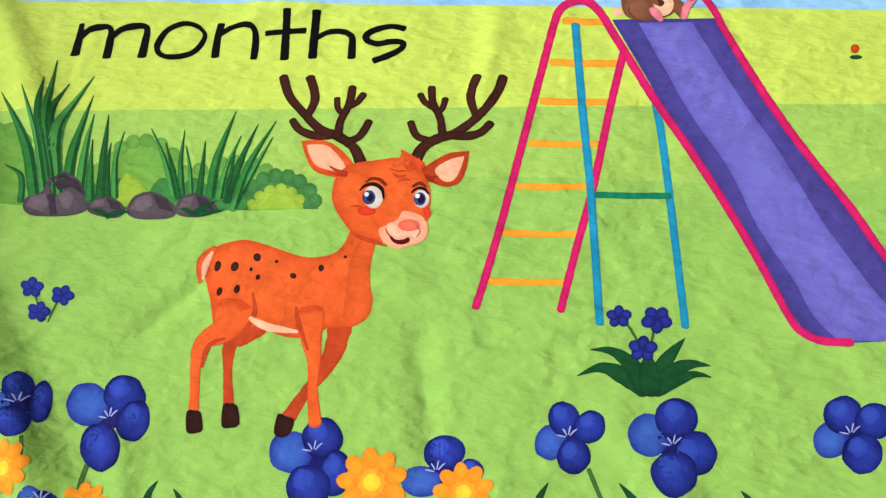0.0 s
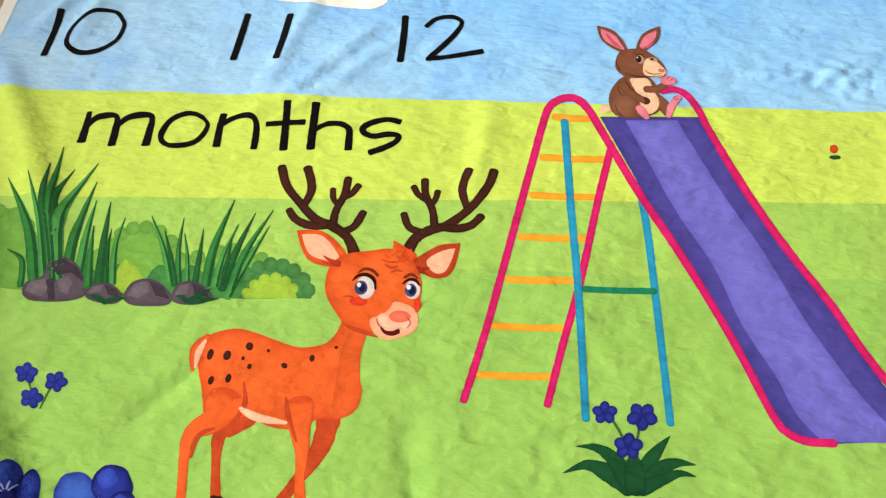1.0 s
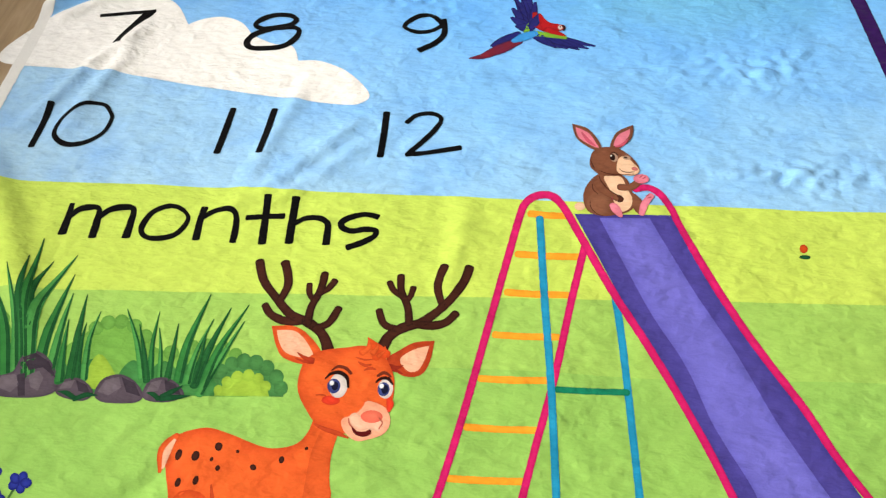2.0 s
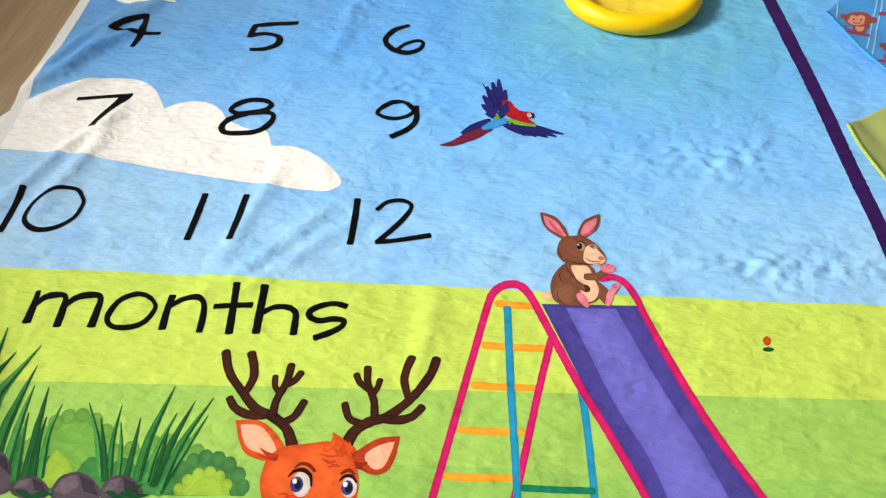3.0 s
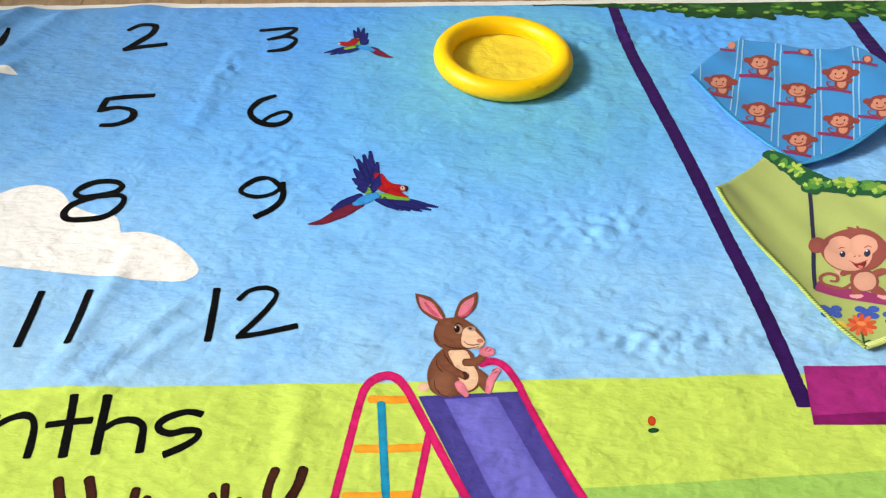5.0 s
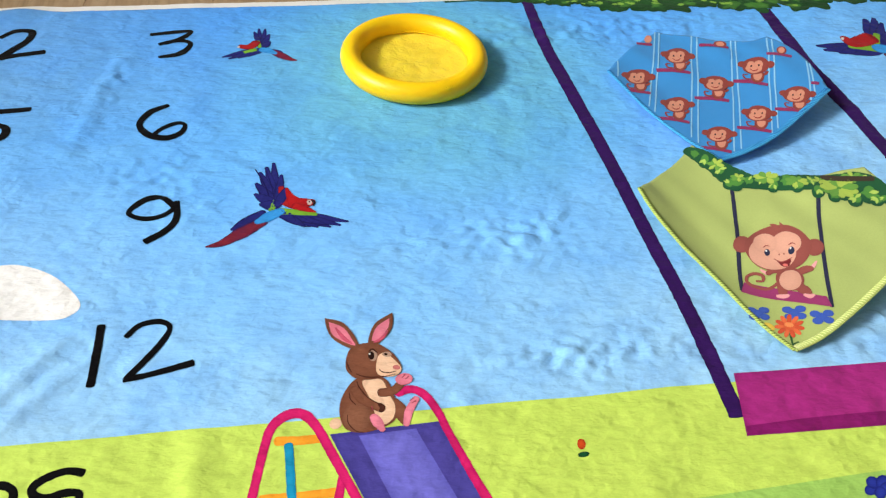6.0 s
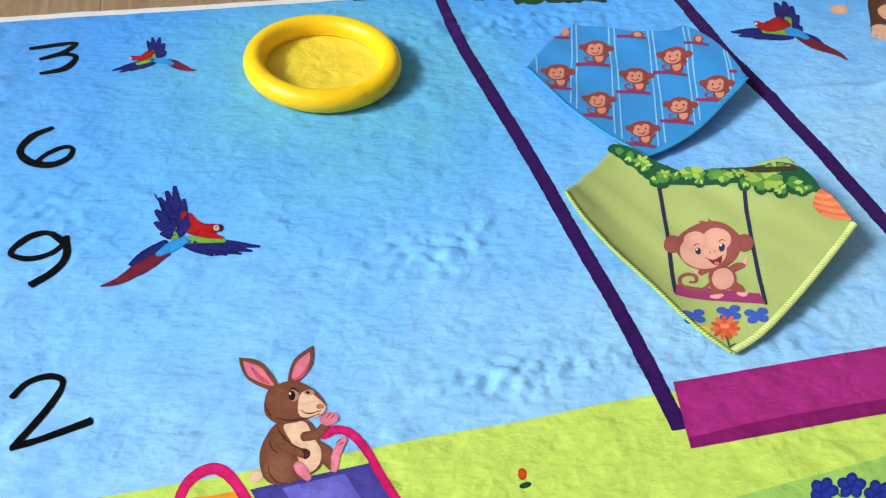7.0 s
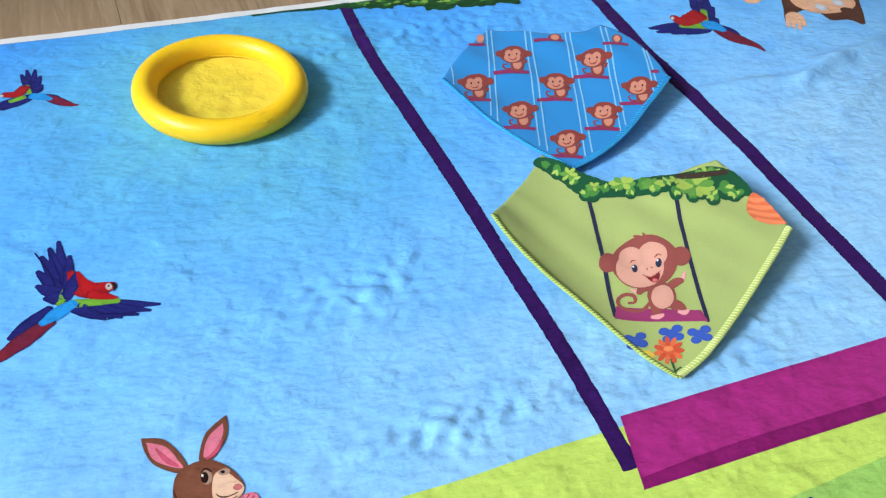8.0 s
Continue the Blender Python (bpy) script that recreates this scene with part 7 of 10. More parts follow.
# ---- printed hanging monkey, as plain patches of colour ----
monkeyr = shape("printed_monkey", dye(92, 60, 44, 76, 48, 36), [(1.3351, 1.234), (1.2459, 1.135), (1.2244, 1.1), (1.2685, 1.1259), (1.3029, 1.1253), (1.3077, 1.0907), (1.3384, 1.0833), (1.3594, 1.0636), (1.3594, 1.0636), (1.4014, 1.1175), (1.4611, 1.2066)], 3, blanket, label="plain brown printed monkey shape hanging from foliage")
oval("face", dye(236, 186, 150, 224, 170, 132), 1.3424, 1.1468, 0.052, -0.0239, -0.0359, -0.0346, 4, monkeyr)
oval("hand", dye(236, 186, 150, 224, 170, 132), 1.2487, 1.1122, 0.0128, -0.0084, -0.0151, -0.0143, 5, monkeyr)
strokes("finger", dye(236, 186, 150, 224, 170, 132), [[(1.2313, 1.1091, 0.0069), (1.2218, 1.0971, 0.0073), (1.2201, 1.0939, 0.0076)]], 5.5, monkeyr)
strokes("finger", dye(236, 186, 150, 224, 170, 132), [[(1.2413, 1.1067, 0.0069), (1.2316, 1.0947, 0.007), (1.2247, 1.0858, 0.0059)]], 5.5, monkeyr)
strokes("finger", dye(236, 186, 150, 224, 170, 132), [[(1.2512, 1.1043, 0.007), (1.2415, 1.0923, 0.0069), (1.2319, 1.0805, 0.0057)]], 5.5, monkeyr)
strokes("finger", dye(236, 186, 150, 224, 170, 132), [[(1.2592, 1.1024, 0.007), (1.2494, 1.0904, 0.0074), (1.2477, 1.0872, 0.0077)]], 5.5, monkeyr)
strokes("hair", dye(92, 60, 44, 76, 48, 36), [[(1.3624, 1.1075, 0.0276), (1.3537, 1.0833, 0.0182), (1.3532, 1.0651, 0.0042)]], 5, monkeyr)
oval("eye", dye(220, 224, 232), 1.3212, 1.1286, 0.0052, -0.0084, -0.0087, -0.0069, 6, monkeyr)
oval("eye", dye(220, 224, 232), 1.3649, 1.1338, 0.0052, -0.0085, -0.0091, -0.007, 6, monkeyr)
oval("hand", dye(236, 186, 150, 224, 170, 132), 1.2199, 1.1828, 0.0164, -0.0038, -0.0109, -0.013, 5, monkeyr)

# ---- printed foliage along the upper edge ----
def treetops():
    rng = random.Random(5)
    dark, mid, light = dye(40, 84, 40, 28, 62, 32), dye(72, 124, 50, 54, 100, 42), dye(134, 176, 70, 110, 154, 60)
    first, x = None, 0.42
    while x < X1 - 0.03:
        deep = min(0.064, max(0.003, 0.2 * (x - 0.45))) * (0.55 + 0.75 * abs(noise.noise((x * 14, 3.0, 1.0))) + 0.35 * rng.random())
        r = 0.0045 + 0.36 * deep * rng.uniform(0.6, 1.25)
        y = Y1 - 0.012 - max(0.0, deep - r)
        ob = oval("printed_foliage" if not first else "clump", dark, x, y, r * 1.1, 0, 0, r, 4 + rng.random(), first or blanket, ragged=0.55, top=Y1 - 0.0125)
        first = first or tagged(ob, "dark and light green printed treetop foliage")
        oval("clump", dark, x + r * 0.3, Y1 - 0.012 - 0.35 * deep, r * 1.2, 0, 0, max(0.004, deep * 0.5), 4.5 + rng.random(), first, ragged=0.4, top=Y1 - 0.0125)
        if deep > 0.02:
            for tone, k, lv in ((mid, 0.5, 6), (mid, 0.4, 6.4), (light, 0.28, 7.5), (light, 0.2, 8)):
                if rng.random() < 0.7:
                    oval("clump", tone, x + rng.uniform(-1, 1) * r * 0.8, y + r * rng.uniform(-0.4, 1.0), r * k * 1.3, r * k * rng.uniform(-0.4, 0.4), 0, r * k * 0.8, lv + rng.random(), first, ragged=0.7, top=Y1 - 0.0125)
        x += r * rng.uniform(0.8, 1.5)


treetops()

# ---- bibs ----
def bib(outline, surface, cloth, label):
    """A bandana bib: two layers of jersey, with a free neckline."""
    bm = sheet(outline)
    for v in bm.verts:
        v.co.z = surface(v.co.x, v.co.y) - 0.0003
    ret = bmesh.ops.extrude_face_region(bm, geom=bm.faces[:])
    for v in (g for g in ret["geom"] if isinstance(g, bmesh.types.BMVert)):
        v.co.z -= 0.0024
    bmesh.ops.recalc_face_normals(bm, faces=bm.faces[:])
    return tagged(part("bandana_bib", bm, cloth), label, "bib")


def rolled_edge(name, run, width, surface, cloth, thread, owner, slant=1):
    """A turned edge sewn over with slanting stitches."""
    path = spline(run, 0.0034)
    verts, faces, c = [], [], 10
    for i, p in enumerate(path):
        d = (path[min(i + 1, len(path) - 1)] - path[max(i - 1, 0)])[:2]
        d = d / (np.hypot(*d) + 1e-9)
        z = surface(p[0], p[1])
        for k in range(c):
            a = 2 * math.pi * k / c
            verts.append((p[0] - d[1] * width * math.cos(a), p[1] + d[0] * width * math.cos(a), z + 0.0002 + 0.0016 * math.sin(a)))
    for i in range(len(path) - 1):
        faces += [(i * c + k, i * c + (k + 1) % c, (i + 1) * c + (k + 1) % c, (i + 1) * c + k) for k in range(c)]
    faces += [tuple(range(c)), tuple(range(len(path) * c - 1, len(path) * c - c - 1, -1))]
    edge = link(name, verts, faces, cloth, owner)
    verts, faces = [], []
    for p, q in zip(path, path[1:]):
        d = (q - p)[:2]
        for s in (0.5,):
            m = p[:2] + d * s
            n = np.array((-d[1], d[0])) / (np.hypot(*d) + 1e-9)
            f = d / (np.hypot(*d) + 1e-9)
            a, b, o = m - n * width * 0.95 - f * 0.0014 * slant, m + n * width * 0.95 + f * 0.0014 * slant, f * 0.00075
            k = len(verts)
            for at, h in ((a, 0.0010), (m, 0.0024), (b, 0.0010)):
                z = surface(m[0], m[1]) + h
                verts += [(at[0] - o[0], at[1] - o[1], z - 0.0006), (at[0], at[1], z + 0.0003), (at[0] + o[0], at[1] + o[1], z - 0.0006)]
            faces += [(k, k + 3, k + 4, k + 1), (k + 1, k + 4, k + 5, k + 2), (k + 3, k + 6, k + 7, k + 4), (k + 4, k + 7, k + 8, k + 5)]
    tagged(link("stitching", verts, faces, thread, edge), kind="stuff")


green_bib = bib([(0.6609, 0.9089), (0.6609, 0.9089), (0.6745, 0.8771), (0.6877, 0.8492), (0.7087, 0.8303), (0.74, 0.8173), (0.7718, 0.8109), (0.8004, 0.8104), (0.8257, 0.8069), (0.8257, 0.8069), (0.8298, 0.78), (0.8297, 0.7412), (0.8314, 0.6903), (0.8314, 0.6903), (0.7947, 0.6684), (0.7274, 0.6309), (0.6707, 0.6038), (0.6326, 0.5931), (0.6326, 0.5931), (0.6142, 0.6306), (0.5934, 0.69), (0.5717, 0.7454), (0.559, 0.7912), (0.5544, 0.8276), (0.5544, 0.8276), (0.5904, 0.8557), (0.6252, 0.88)], on_green_bib, ink(168, 182, 104), "lime green cotton bandana bib with printed swing, lying on blanket")
rolled_edge("hem", [(0.5546, 0.8267), (0.559, 0.7912), (0.5717, 0.7454), (0.5934, 0.69), (0.6142, 0.6306), (0.6325, 0.5938)], 0.0024, on_green_bib, LIME_EDGE, THREAD, green_bib)
rolled_edge("hem", [(0.6338, 0.5939), (0.671, 0.6043), (0.7278, 0.6315), (0.7951, 0.669), (0.8295, 0.6896)], 0.0035, on_green_bib, LIME_EDGE, PALE_THREAD, green_bib, -1)
gfol = strokes("printed_foliage", ink(24, 80, 46), [[(0.6521, 0.9006, 0.0148), (0.6618, 0.8871, 0.0212), (0.6711, 0.8644, 0.022), (0.6827, 0.838, 0.0307), (0.7056, 0.8192, 0.0205), (0.734, 0.8079, 0.0236), (0.7641, 0.7994, 0.0288), (0.7887, 0.7881, 0.0374), (0.807, 0.7804, 0.043), (0.8202, 0.7639, 0.0267), (0.8262, 0.7442, 0.0048)]], 1, green_bib, on_green_bib, label="dark green printed foliage")
oval("clump", ink(24, 80, 46), 0.656, 0.89, 0.0027, -0.0066, -0.006, -0.0051, 2.5926, gfol, on_green_bib)
oval("clump", ink(76, 134, 54), 0.6574, 0.8926, 0.0033, -0.0039, -0.0034, -0.0042, 3.5699, gfol, on_green_bib)
strokes("leaf", ink(76, 134, 54), [[(0.6574, 0.8926, 0.0013), (0.6564, 0.8957, 0.0039), (0.6555, 0.8988, 0.0009)]], 4.6655, gfol, on_green_bib)
strokes("leaf", ink(76, 134, 54), [[(0.6574, 0.8926, 0.0014), (0.6598, 0.891, 0.0042), (0.6622, 0.8893, 0.0009)]], 4.8593, gfol, on_green_bib)
strokes("leaf", ink(76, 134, 54), [[(0.6574, 0.8926, 0.001), (0.6559, 0.8891, 0.0029), (0.6544, 0.8857, 0.0006)]], 5.0702, gfol, on_green_bib)
oval("clump", ink(24, 80, 46), 0.6627, 0.8753, -0.0026, -0.0104, -0.0074, 0.0001, 2.4763, gfol, on_green_bib)
oval("clump", ink(76, 134, 54), 0.6644, 0.8784, -0.0032, -0.0079, -0.0045, 0.0012, 4.0610, gfol, on_green_bib)
strokes("leaf", ink(170, 198, 90), [[(0.6644, 0.8784, 0.001), (0.6626, 0.8743, 0.0035), (0.6608, 0.8702, 0.0006)]], 5.5258, gfol, on_green_bib)
strokes("leaf", ink(170, 198, 90), [[(0.6644, 0.8784, 0.0012), (0.6606, 0.8771, 0.0045), (0.6568, 0.8758, 0.0008)]], 5.3772, gfol, on_green_bib)
strokes("leaf", ink(76, 134, 54), [[(0.6644, 0.8784, 0.0011), (0.6642, 0.8742, 0.0041), (0.6641, 0.87, 0.0007)]], 4.6427, gfol, on_green_bib)
oval("clump", ink(24, 80, 46), 0.6706, 0.866, 0.0047, -0.003, -0.0037, -0.0062, 2.8235, gfol, on_green_bib)
oval("clump", ink(76, 134, 54), 0.6718, 0.8682, 0.0015, -0.0047, -0.0035, -0.0025, 3.6727, gfol, on_green_bib)
strokes("leaf", ink(76, 134, 54), [[(0.6718, 0.8682, 0.001), (0.6729, 0.8712, 0.0026), (0.674, 0.8743, 0.0006)]], 5.3141, gfol, on_green_bib)
strokes("leaf", ink(170, 198, 90), [[(0.6718, 0.8682, 0.0013), (0.6745, 0.8685, 0.0034), (0.6772, 0.8688, 0.0009)]], 5.4009, gfol, on_green_bib)
strokes("leaf", ink(76, 134, 54), [[(0.6718, 0.8682, 0.0013), (0.6692, 0.8684, 0.0035), (0.6665, 0.8685, 0.0009)]], 5.4788, gfol, on_green_bib)
oval("clump", ink(24, 80, 46), 0.6722, 0.8535, 0.0059, -0.006, -0.0064, -0.0083, 2.0358, gfol, on_green_bib)
oval("clump", ink(76, 134, 54), 0.674, 0.8568, -0.0014, -0.0084, -0.0053, -0.0007, 3.4169, gfol, on_green_bib)
strokes("leaf", ink(170, 198, 90), [[(0.674, 0.8568, 0.0013), (0.6778, 0.8559, 0.0053), (0.6815, 0.855, 0.0009)]], 5.2266, gfol, on_green_bib)
strokes("leaf", ink(170, 198, 90), [[(0.674, 0.8568, 0.001), (0.6708, 0.8533, 0.0039), (0.6676, 0.8499, 0.0007)]], 4.9858, gfol, on_green_bib)
strokes("leaf", ink(170, 198, 90), [[(0.674, 0.8568, 0.0011), (0.6702, 0.8544, 0.0044), (0.6664, 0.8521, 0.0007)]], 5.1842, gfol, on_green_bib)
oval("clump", ink(24, 80, 46), 0.6803, 0.8266, 0.0015, -0.0111, -0.0095, -0.0048, 2.6819, gfol, on_green_bib)
oval("clump", ink(76, 134, 54), 0.6824, 0.8302, 0.0061, -0.004, -0.0042, -0.0066, 4.0564, gfol, on_green_bib)
strokes("leaf", ink(76, 134, 54), [[(0.6824, 0.8302, 0.0013), (0.6863, 0.8284, 0.006), (0.6902, 0.8266, 0.0009)]], 4.7630, gfol, on_green_bib)
strokes("leaf", ink(76, 134, 54), [[(0.6824, 0.8302, 0.0011), (0.6869, 0.8325, 0.0051), (0.6914, 0.8348, 0.0007)]], 5.5046, gfol, on_green_bib)
strokes("leaf", ink(76, 134, 54), [[(0.6824, 0.8302, 0.0012), (0.6802, 0.834, 0.0058), (0.6779, 0.8379, 0.0008)]], 4.8111, gfol, on_green_bib)
oval("clump", ink(24, 80, 46), 0.6948, 0.8248, -0.0029, -0.0087, -0.0063, 0.0007, 2.2670, gfol, on_green_bib)
oval("clump", ink(76, 134, 54), 0.6963, 0.8273, 0.0034, -0.0041, -0.0036, -0.0041, 3.2634, gfol, on_green_bib)
strokes("leaf", ink(76, 134, 54), [[(0.6963, 0.8273, 0.0011), (0.6995, 0.8291, 0.0036), (0.7027, 0.8308, 0.0007)]], 4.6885, gfol, on_green_bib)
strokes("leaf", ink(170, 198, 90), [[(0.6963, 0.8273, 0.001), (0.699, 0.8301, 0.0032), (0.7017, 0.8328, 0.0006)]], 4.7507, gfol, on_green_bib)
strokes("leaf", ink(76, 134, 54), [[(0.6963, 0.8273, 0.0009), (0.6937, 0.8246, 0.0031), (0.6911, 0.8218, 0.0006)]], 5.4727, gfol, on_green_bib)
oval("clump", ink(24, 80, 46), 0.7083, 0.8213, 0.0064, -0.0048, -0.0058, -0.0085, 2.6049, gfol, on_green_bib)
oval("clump", ink(76, 134, 54), 0.7102, 0.8244, 0.005, -0.0037, -0.0038, -0.0055, 3.5778, gfol, on_green_bib)
strokes("leaf", ink(170, 198, 90), [[(0.7102, 0.8244, 0.0012), (0.7087, 0.828, 0.0049), (0.7072, 0.8317, 0.0008)]], 5.5218, gfol, on_green_bib)
strokes("leaf", ink(170, 198, 90), [[(0.7102, 0.8244, 0.0009), (0.7073, 0.8209, 0.0037), (0.7044, 0.8173, 0.0006)]], 4.6360, gfol, on_green_bib)
strokes("leaf", ink(170, 198, 90), [[(0.7102, 0.8244, 0.0013), (0.7133, 0.8225, 0.0052), (0.7163, 0.8205, 0.0009)]], 5.1355, gfol, on_green_bib)
oval("clump", ink(24, 80, 46), 0.717, 0.8089, 0.0035, -0.0069, -0.0068, -0.0058, 2.9714, gfol, on_green_bib)
oval("clump", ink(76, 134, 54), 0.7187, 0.8117, 0.0014, -0.0063, -0.0048, -0.0028, 3.8104, gfol, on_green_bib)
strokes("leaf", ink(170, 198, 90), [[(0.7187, 0.8117, 0.0011), (0.7185, 0.8078, 0.0039), (0.7183, 0.804, 0.0007)]], 5.4677, gfol, on_green_bib)
strokes("leaf", ink(76, 134, 54), [[(0.7187, 0.8117, 0.001), (0.7156, 0.8091, 0.0035), (0.7125, 0.8064, 0.0006)]], 5.4966, gfol, on_green_bib)
strokes("leaf", ink(170, 198, 90), [[(0.7187, 0.8117, 0.0011), (0.7151, 0.8104, 0.0041), (0.7116, 0.8091, 0.0007)]], 5.1200, gfol, on_green_bib)
oval("clump", ink(24, 80, 46), 0.7323, 0.8096, -0.005, -0.01, -0.007, 0.0023, 2.8668, gfol, on_green_bib)
oval("clump", ink(76, 134, 54), 0.7342, 0.8127, -0.0044, -0.0076, -0.0043, 0.002, 3.7592, gfol, on_green_bib)
strokes("leaf", ink(76, 134, 54), [[(0.7342, 0.8127, 0.0012), (0.7336, 0.8167, 0.0047), (0.733, 0.8207, 0.0008)]], 5.1070, gfol, on_green_bib)
strokes("leaf", ink(76, 134, 54), [[(0.7342, 0.8127, 0.0012), (0.7303, 0.8127, 0.0049), (0.7265, 0.8126, 0.0008)]], 4.8376, gfol, on_green_bib)
strokes("leaf", ink(76, 134, 54), [[(0.7342, 0.8127, 0.0009), (0.7309, 0.8095, 0.0038), (0.7276, 0.8064, 0.0006)]], 5.1211, gfol, on_green_bib)
oval("clump", ink(24, 80, 46), 0.7412, 0.799, -0.003, -0.0093, -0.0071, 0.0004, 2.3389, gfol, on_green_bib)
oval("clump", ink(76, 134, 54), 0.7429, 0.8018, -0.0005, -0.007, -0.0049, -0.0014, 4.1874, gfol, on_green_bib)
strokes("leaf", ink(170, 198, 90), [[(0.7429, 0.8018, 0.001), (0.7397, 0.7992, 0.0035), (0.7366, 0.7966, 0.0006)]], 5.1892, gfol, on_green_bib)
strokes("leaf", ink(76, 134, 54), [[(0.7429, 0.8018, 0.0011), (0.7432, 0.7981, 0.0041), (0.7434, 0.7944, 0.0007)]], 4.9324, gfol, on_green_bib)
strokes("leaf", ink(76, 134, 54), [[(0.7429, 0.8018, 0.001), (0.7394, 0.7999, 0.0038), (0.7359, 0.7981, 0.0007)]], 5.2088, gfol, on_green_bib)
oval("clump", ink(24, 80, 46), 0.7579, 0.8008, 0.0021, -0.0086, -0.0082, -0.005, 2.7380, gfol, on_green_bib)
oval("clump", ink(76, 134, 54), 0.7599, 0.8038, 0.0051, -0.0033, -0.0038, -0.0055, 3.7893, gfol, on_green_bib)
strokes("leaf", ink(170, 198, 90), [[(0.7599, 0.8038, 0.0013), (0.7636, 0.8032, 0.005), (0.7673, 0.8025, 0.0008)]], 4.9691, gfol, on_green_bib)
strokes("leaf", ink(170, 198, 90), [[(0.7599, 0.8038, 0.0012), (0.7596, 0.8079, 0.0046), (0.7592, 0.8119, 0.0008)]], 5.2014, gfol, on_green_bib)
strokes("leaf", ink(170, 198, 90), [[(0.7599, 0.8038, 0.001), (0.759, 0.7995, 0.0041), (0.7581, 0.7953, 0.0007)]], 5.3581, gfol, on_green_bib)
oval("clump", ink(24, 80, 46), 0.7573, 0.7837, -0.0043, -0.0098, -0.0073, 0.0014, 2.2641, gfol, on_green_bib)
oval("clump", ink(76, 134, 54), 0.7592, 0.7866, -0, -0.0073, -0.0054, -0.0019, 3.3048, gfol, on_green_bib)
strokes("leaf", ink(76, 134, 54), [[(0.7592, 0.7866, 0.0009), (0.7627, 0.7894, 0.0037), (0.7662, 0.7922, 0.0006)]], 5.2837, gfol, on_green_bib)
strokes("leaf", ink(170, 198, 90), [[(0.7592, 0.7866, 0.0011), (0.7595, 0.7826, 0.0045), (0.7597, 0.7787, 0.0007)]], 5.2537, gfol, on_green_bib)
strokes("leaf", ink(170, 198, 90), [[(0.7592, 0.7866, 0.0009), (0.7564, 0.7831, 0.0035), (0.7536, 0.7796, 0.0006)]], 5.2780, gfol, on_green_bib)
oval("clump", ink(24, 80, 46), 0.774, 0.7875, -0.0067, -0.0121, -0.0085, 0.0031, 2.6980, gfol, on_green_bib)
oval("clump", ink(76, 134, 54), 0.7765, 0.7912, 0.005, -0.0057, -0.0057, -0.0061, 3.8007, gfol, on_green_bib)
strokes("leaf", ink(76, 134, 54), [[(0.7765, 0.7912, 0.0012), (0.7812, 0.7906, 0.0062), (0.7859, 0.79, 0.0008)]], 4.8244, gfol, on_green_bib)
strokes("leaf", ink(76, 134, 54), [[(0.7765, 0.7912, 0.0009), (0.781, 0.7949, 0.0047), (0.7854, 0.7985, 0.0006)]], 4.6799, gfol, on_green_bib)
strokes("leaf", ink(170, 198, 90), [[(0.7765, 0.7912, 0.0009), (0.7796, 0.7961, 0.0045), (0.7826, 0.8011, 0.0006)]], 5.1684, gfol, on_green_bib)
oval("clump", ink(24, 80, 46), 0.7839, 0.776, 0.003, -0.0125, -0.0122, -0.0074, 2.2250, gfol, on_green_bib)
oval("clump", ink(76, 134, 54), 0.7869, 0.7803, 0.0056, -0.0071, -0.007, -0.007, 3.2339, gfol, on_green_bib)
strokes("leaf", ink(170, 198, 90), [[(0.7869, 0.7803, 0.0012), (0.7924, 0.7793, 0.0074), (0.7978, 0.7782, 0.0008)]], 5.4362, gfol, on_green_bib)
strokes("leaf", ink(76, 134, 54), [[(0.7869, 0.7803, 0.0012), (0.7846, 0.7852, 0.0075), (0.7822, 0.7902, 0.0008)]], 4.9401, gfol, on_green_bib)
strokes("leaf", ink(170, 198, 90), [[(0.7869, 0.7803, 0.001), (0.7925, 0.7841, 0.0058), (0.7982, 0.7879, 0.0006)]], 5.2193, gfol, on_green_bib)
oval("clump", ink(24, 80, 46), 0.7885, 0.7603, -0.0051, -0.0112, -0.0085, 0.0015, 2.1296, gfol, on_green_bib)
oval("clump", ink(76, 134, 54), 0.7909, 0.7636, 0.0014, -0.0076, -0.0062, -0.0033, 3.7183, gfol, on_green_bib)
strokes("leaf", ink(170, 198, 90), [[(0.7909, 0.7636, 0.001), (0.7954, 0.7659, 0.0046), (0.7999, 0.7682, 0.0007)]], 5.2341, gfol, on_green_bib)
strokes("leaf", ink(170, 198, 90), [[(0.7909, 0.7636, 0.0009), (0.7871, 0.76, 0.0041), (0.7833, 0.7564, 0.0006)]], 4.6355, gfol, on_green_bib)
strokes("leaf", ink(170, 198, 90), [[(0.7909, 0.7636, 0.0011), (0.7863, 0.7631, 0.0053), (0.7817, 0.7626, 0.0008)]], 5.0773, gfol, on_green_bib)
oval("clump", ink(24, 80, 46), 0.8069, 0.7633, -0.0068, -0.0127, -0.0094, 0.0025, 2.9869, gfol, on_green_bib)
oval("clump", ink(76, 134, 54), 0.8097, 0.7671, -0.0016, -0.0099, -0.0072, -0.0016, 3.7588, gfol, on_green_bib)
strokes("leaf", ink(76, 134, 54), [[(0.8097, 0.7671, 0.0013), (0.814, 0.7653, 0.0067), (0.8184, 0.7634, 0.0008)]], 4.6323, gfol, on_green_bib)
strokes("leaf", ink(76, 134, 54), [[(0.8097, 0.7671, 0.0012), (0.8049, 0.7681, 0.0065), (0.8, 0.769, 0.0008)]], 5.3480, gfol, on_green_bib)
strokes("leaf", ink(170, 198, 90), [[(0.8097, 0.7671, 0.0012), (0.8144, 0.766, 0.0066), (0.8192, 0.7649, 0.0008)]], 5.4897, gfol, on_green_bib)
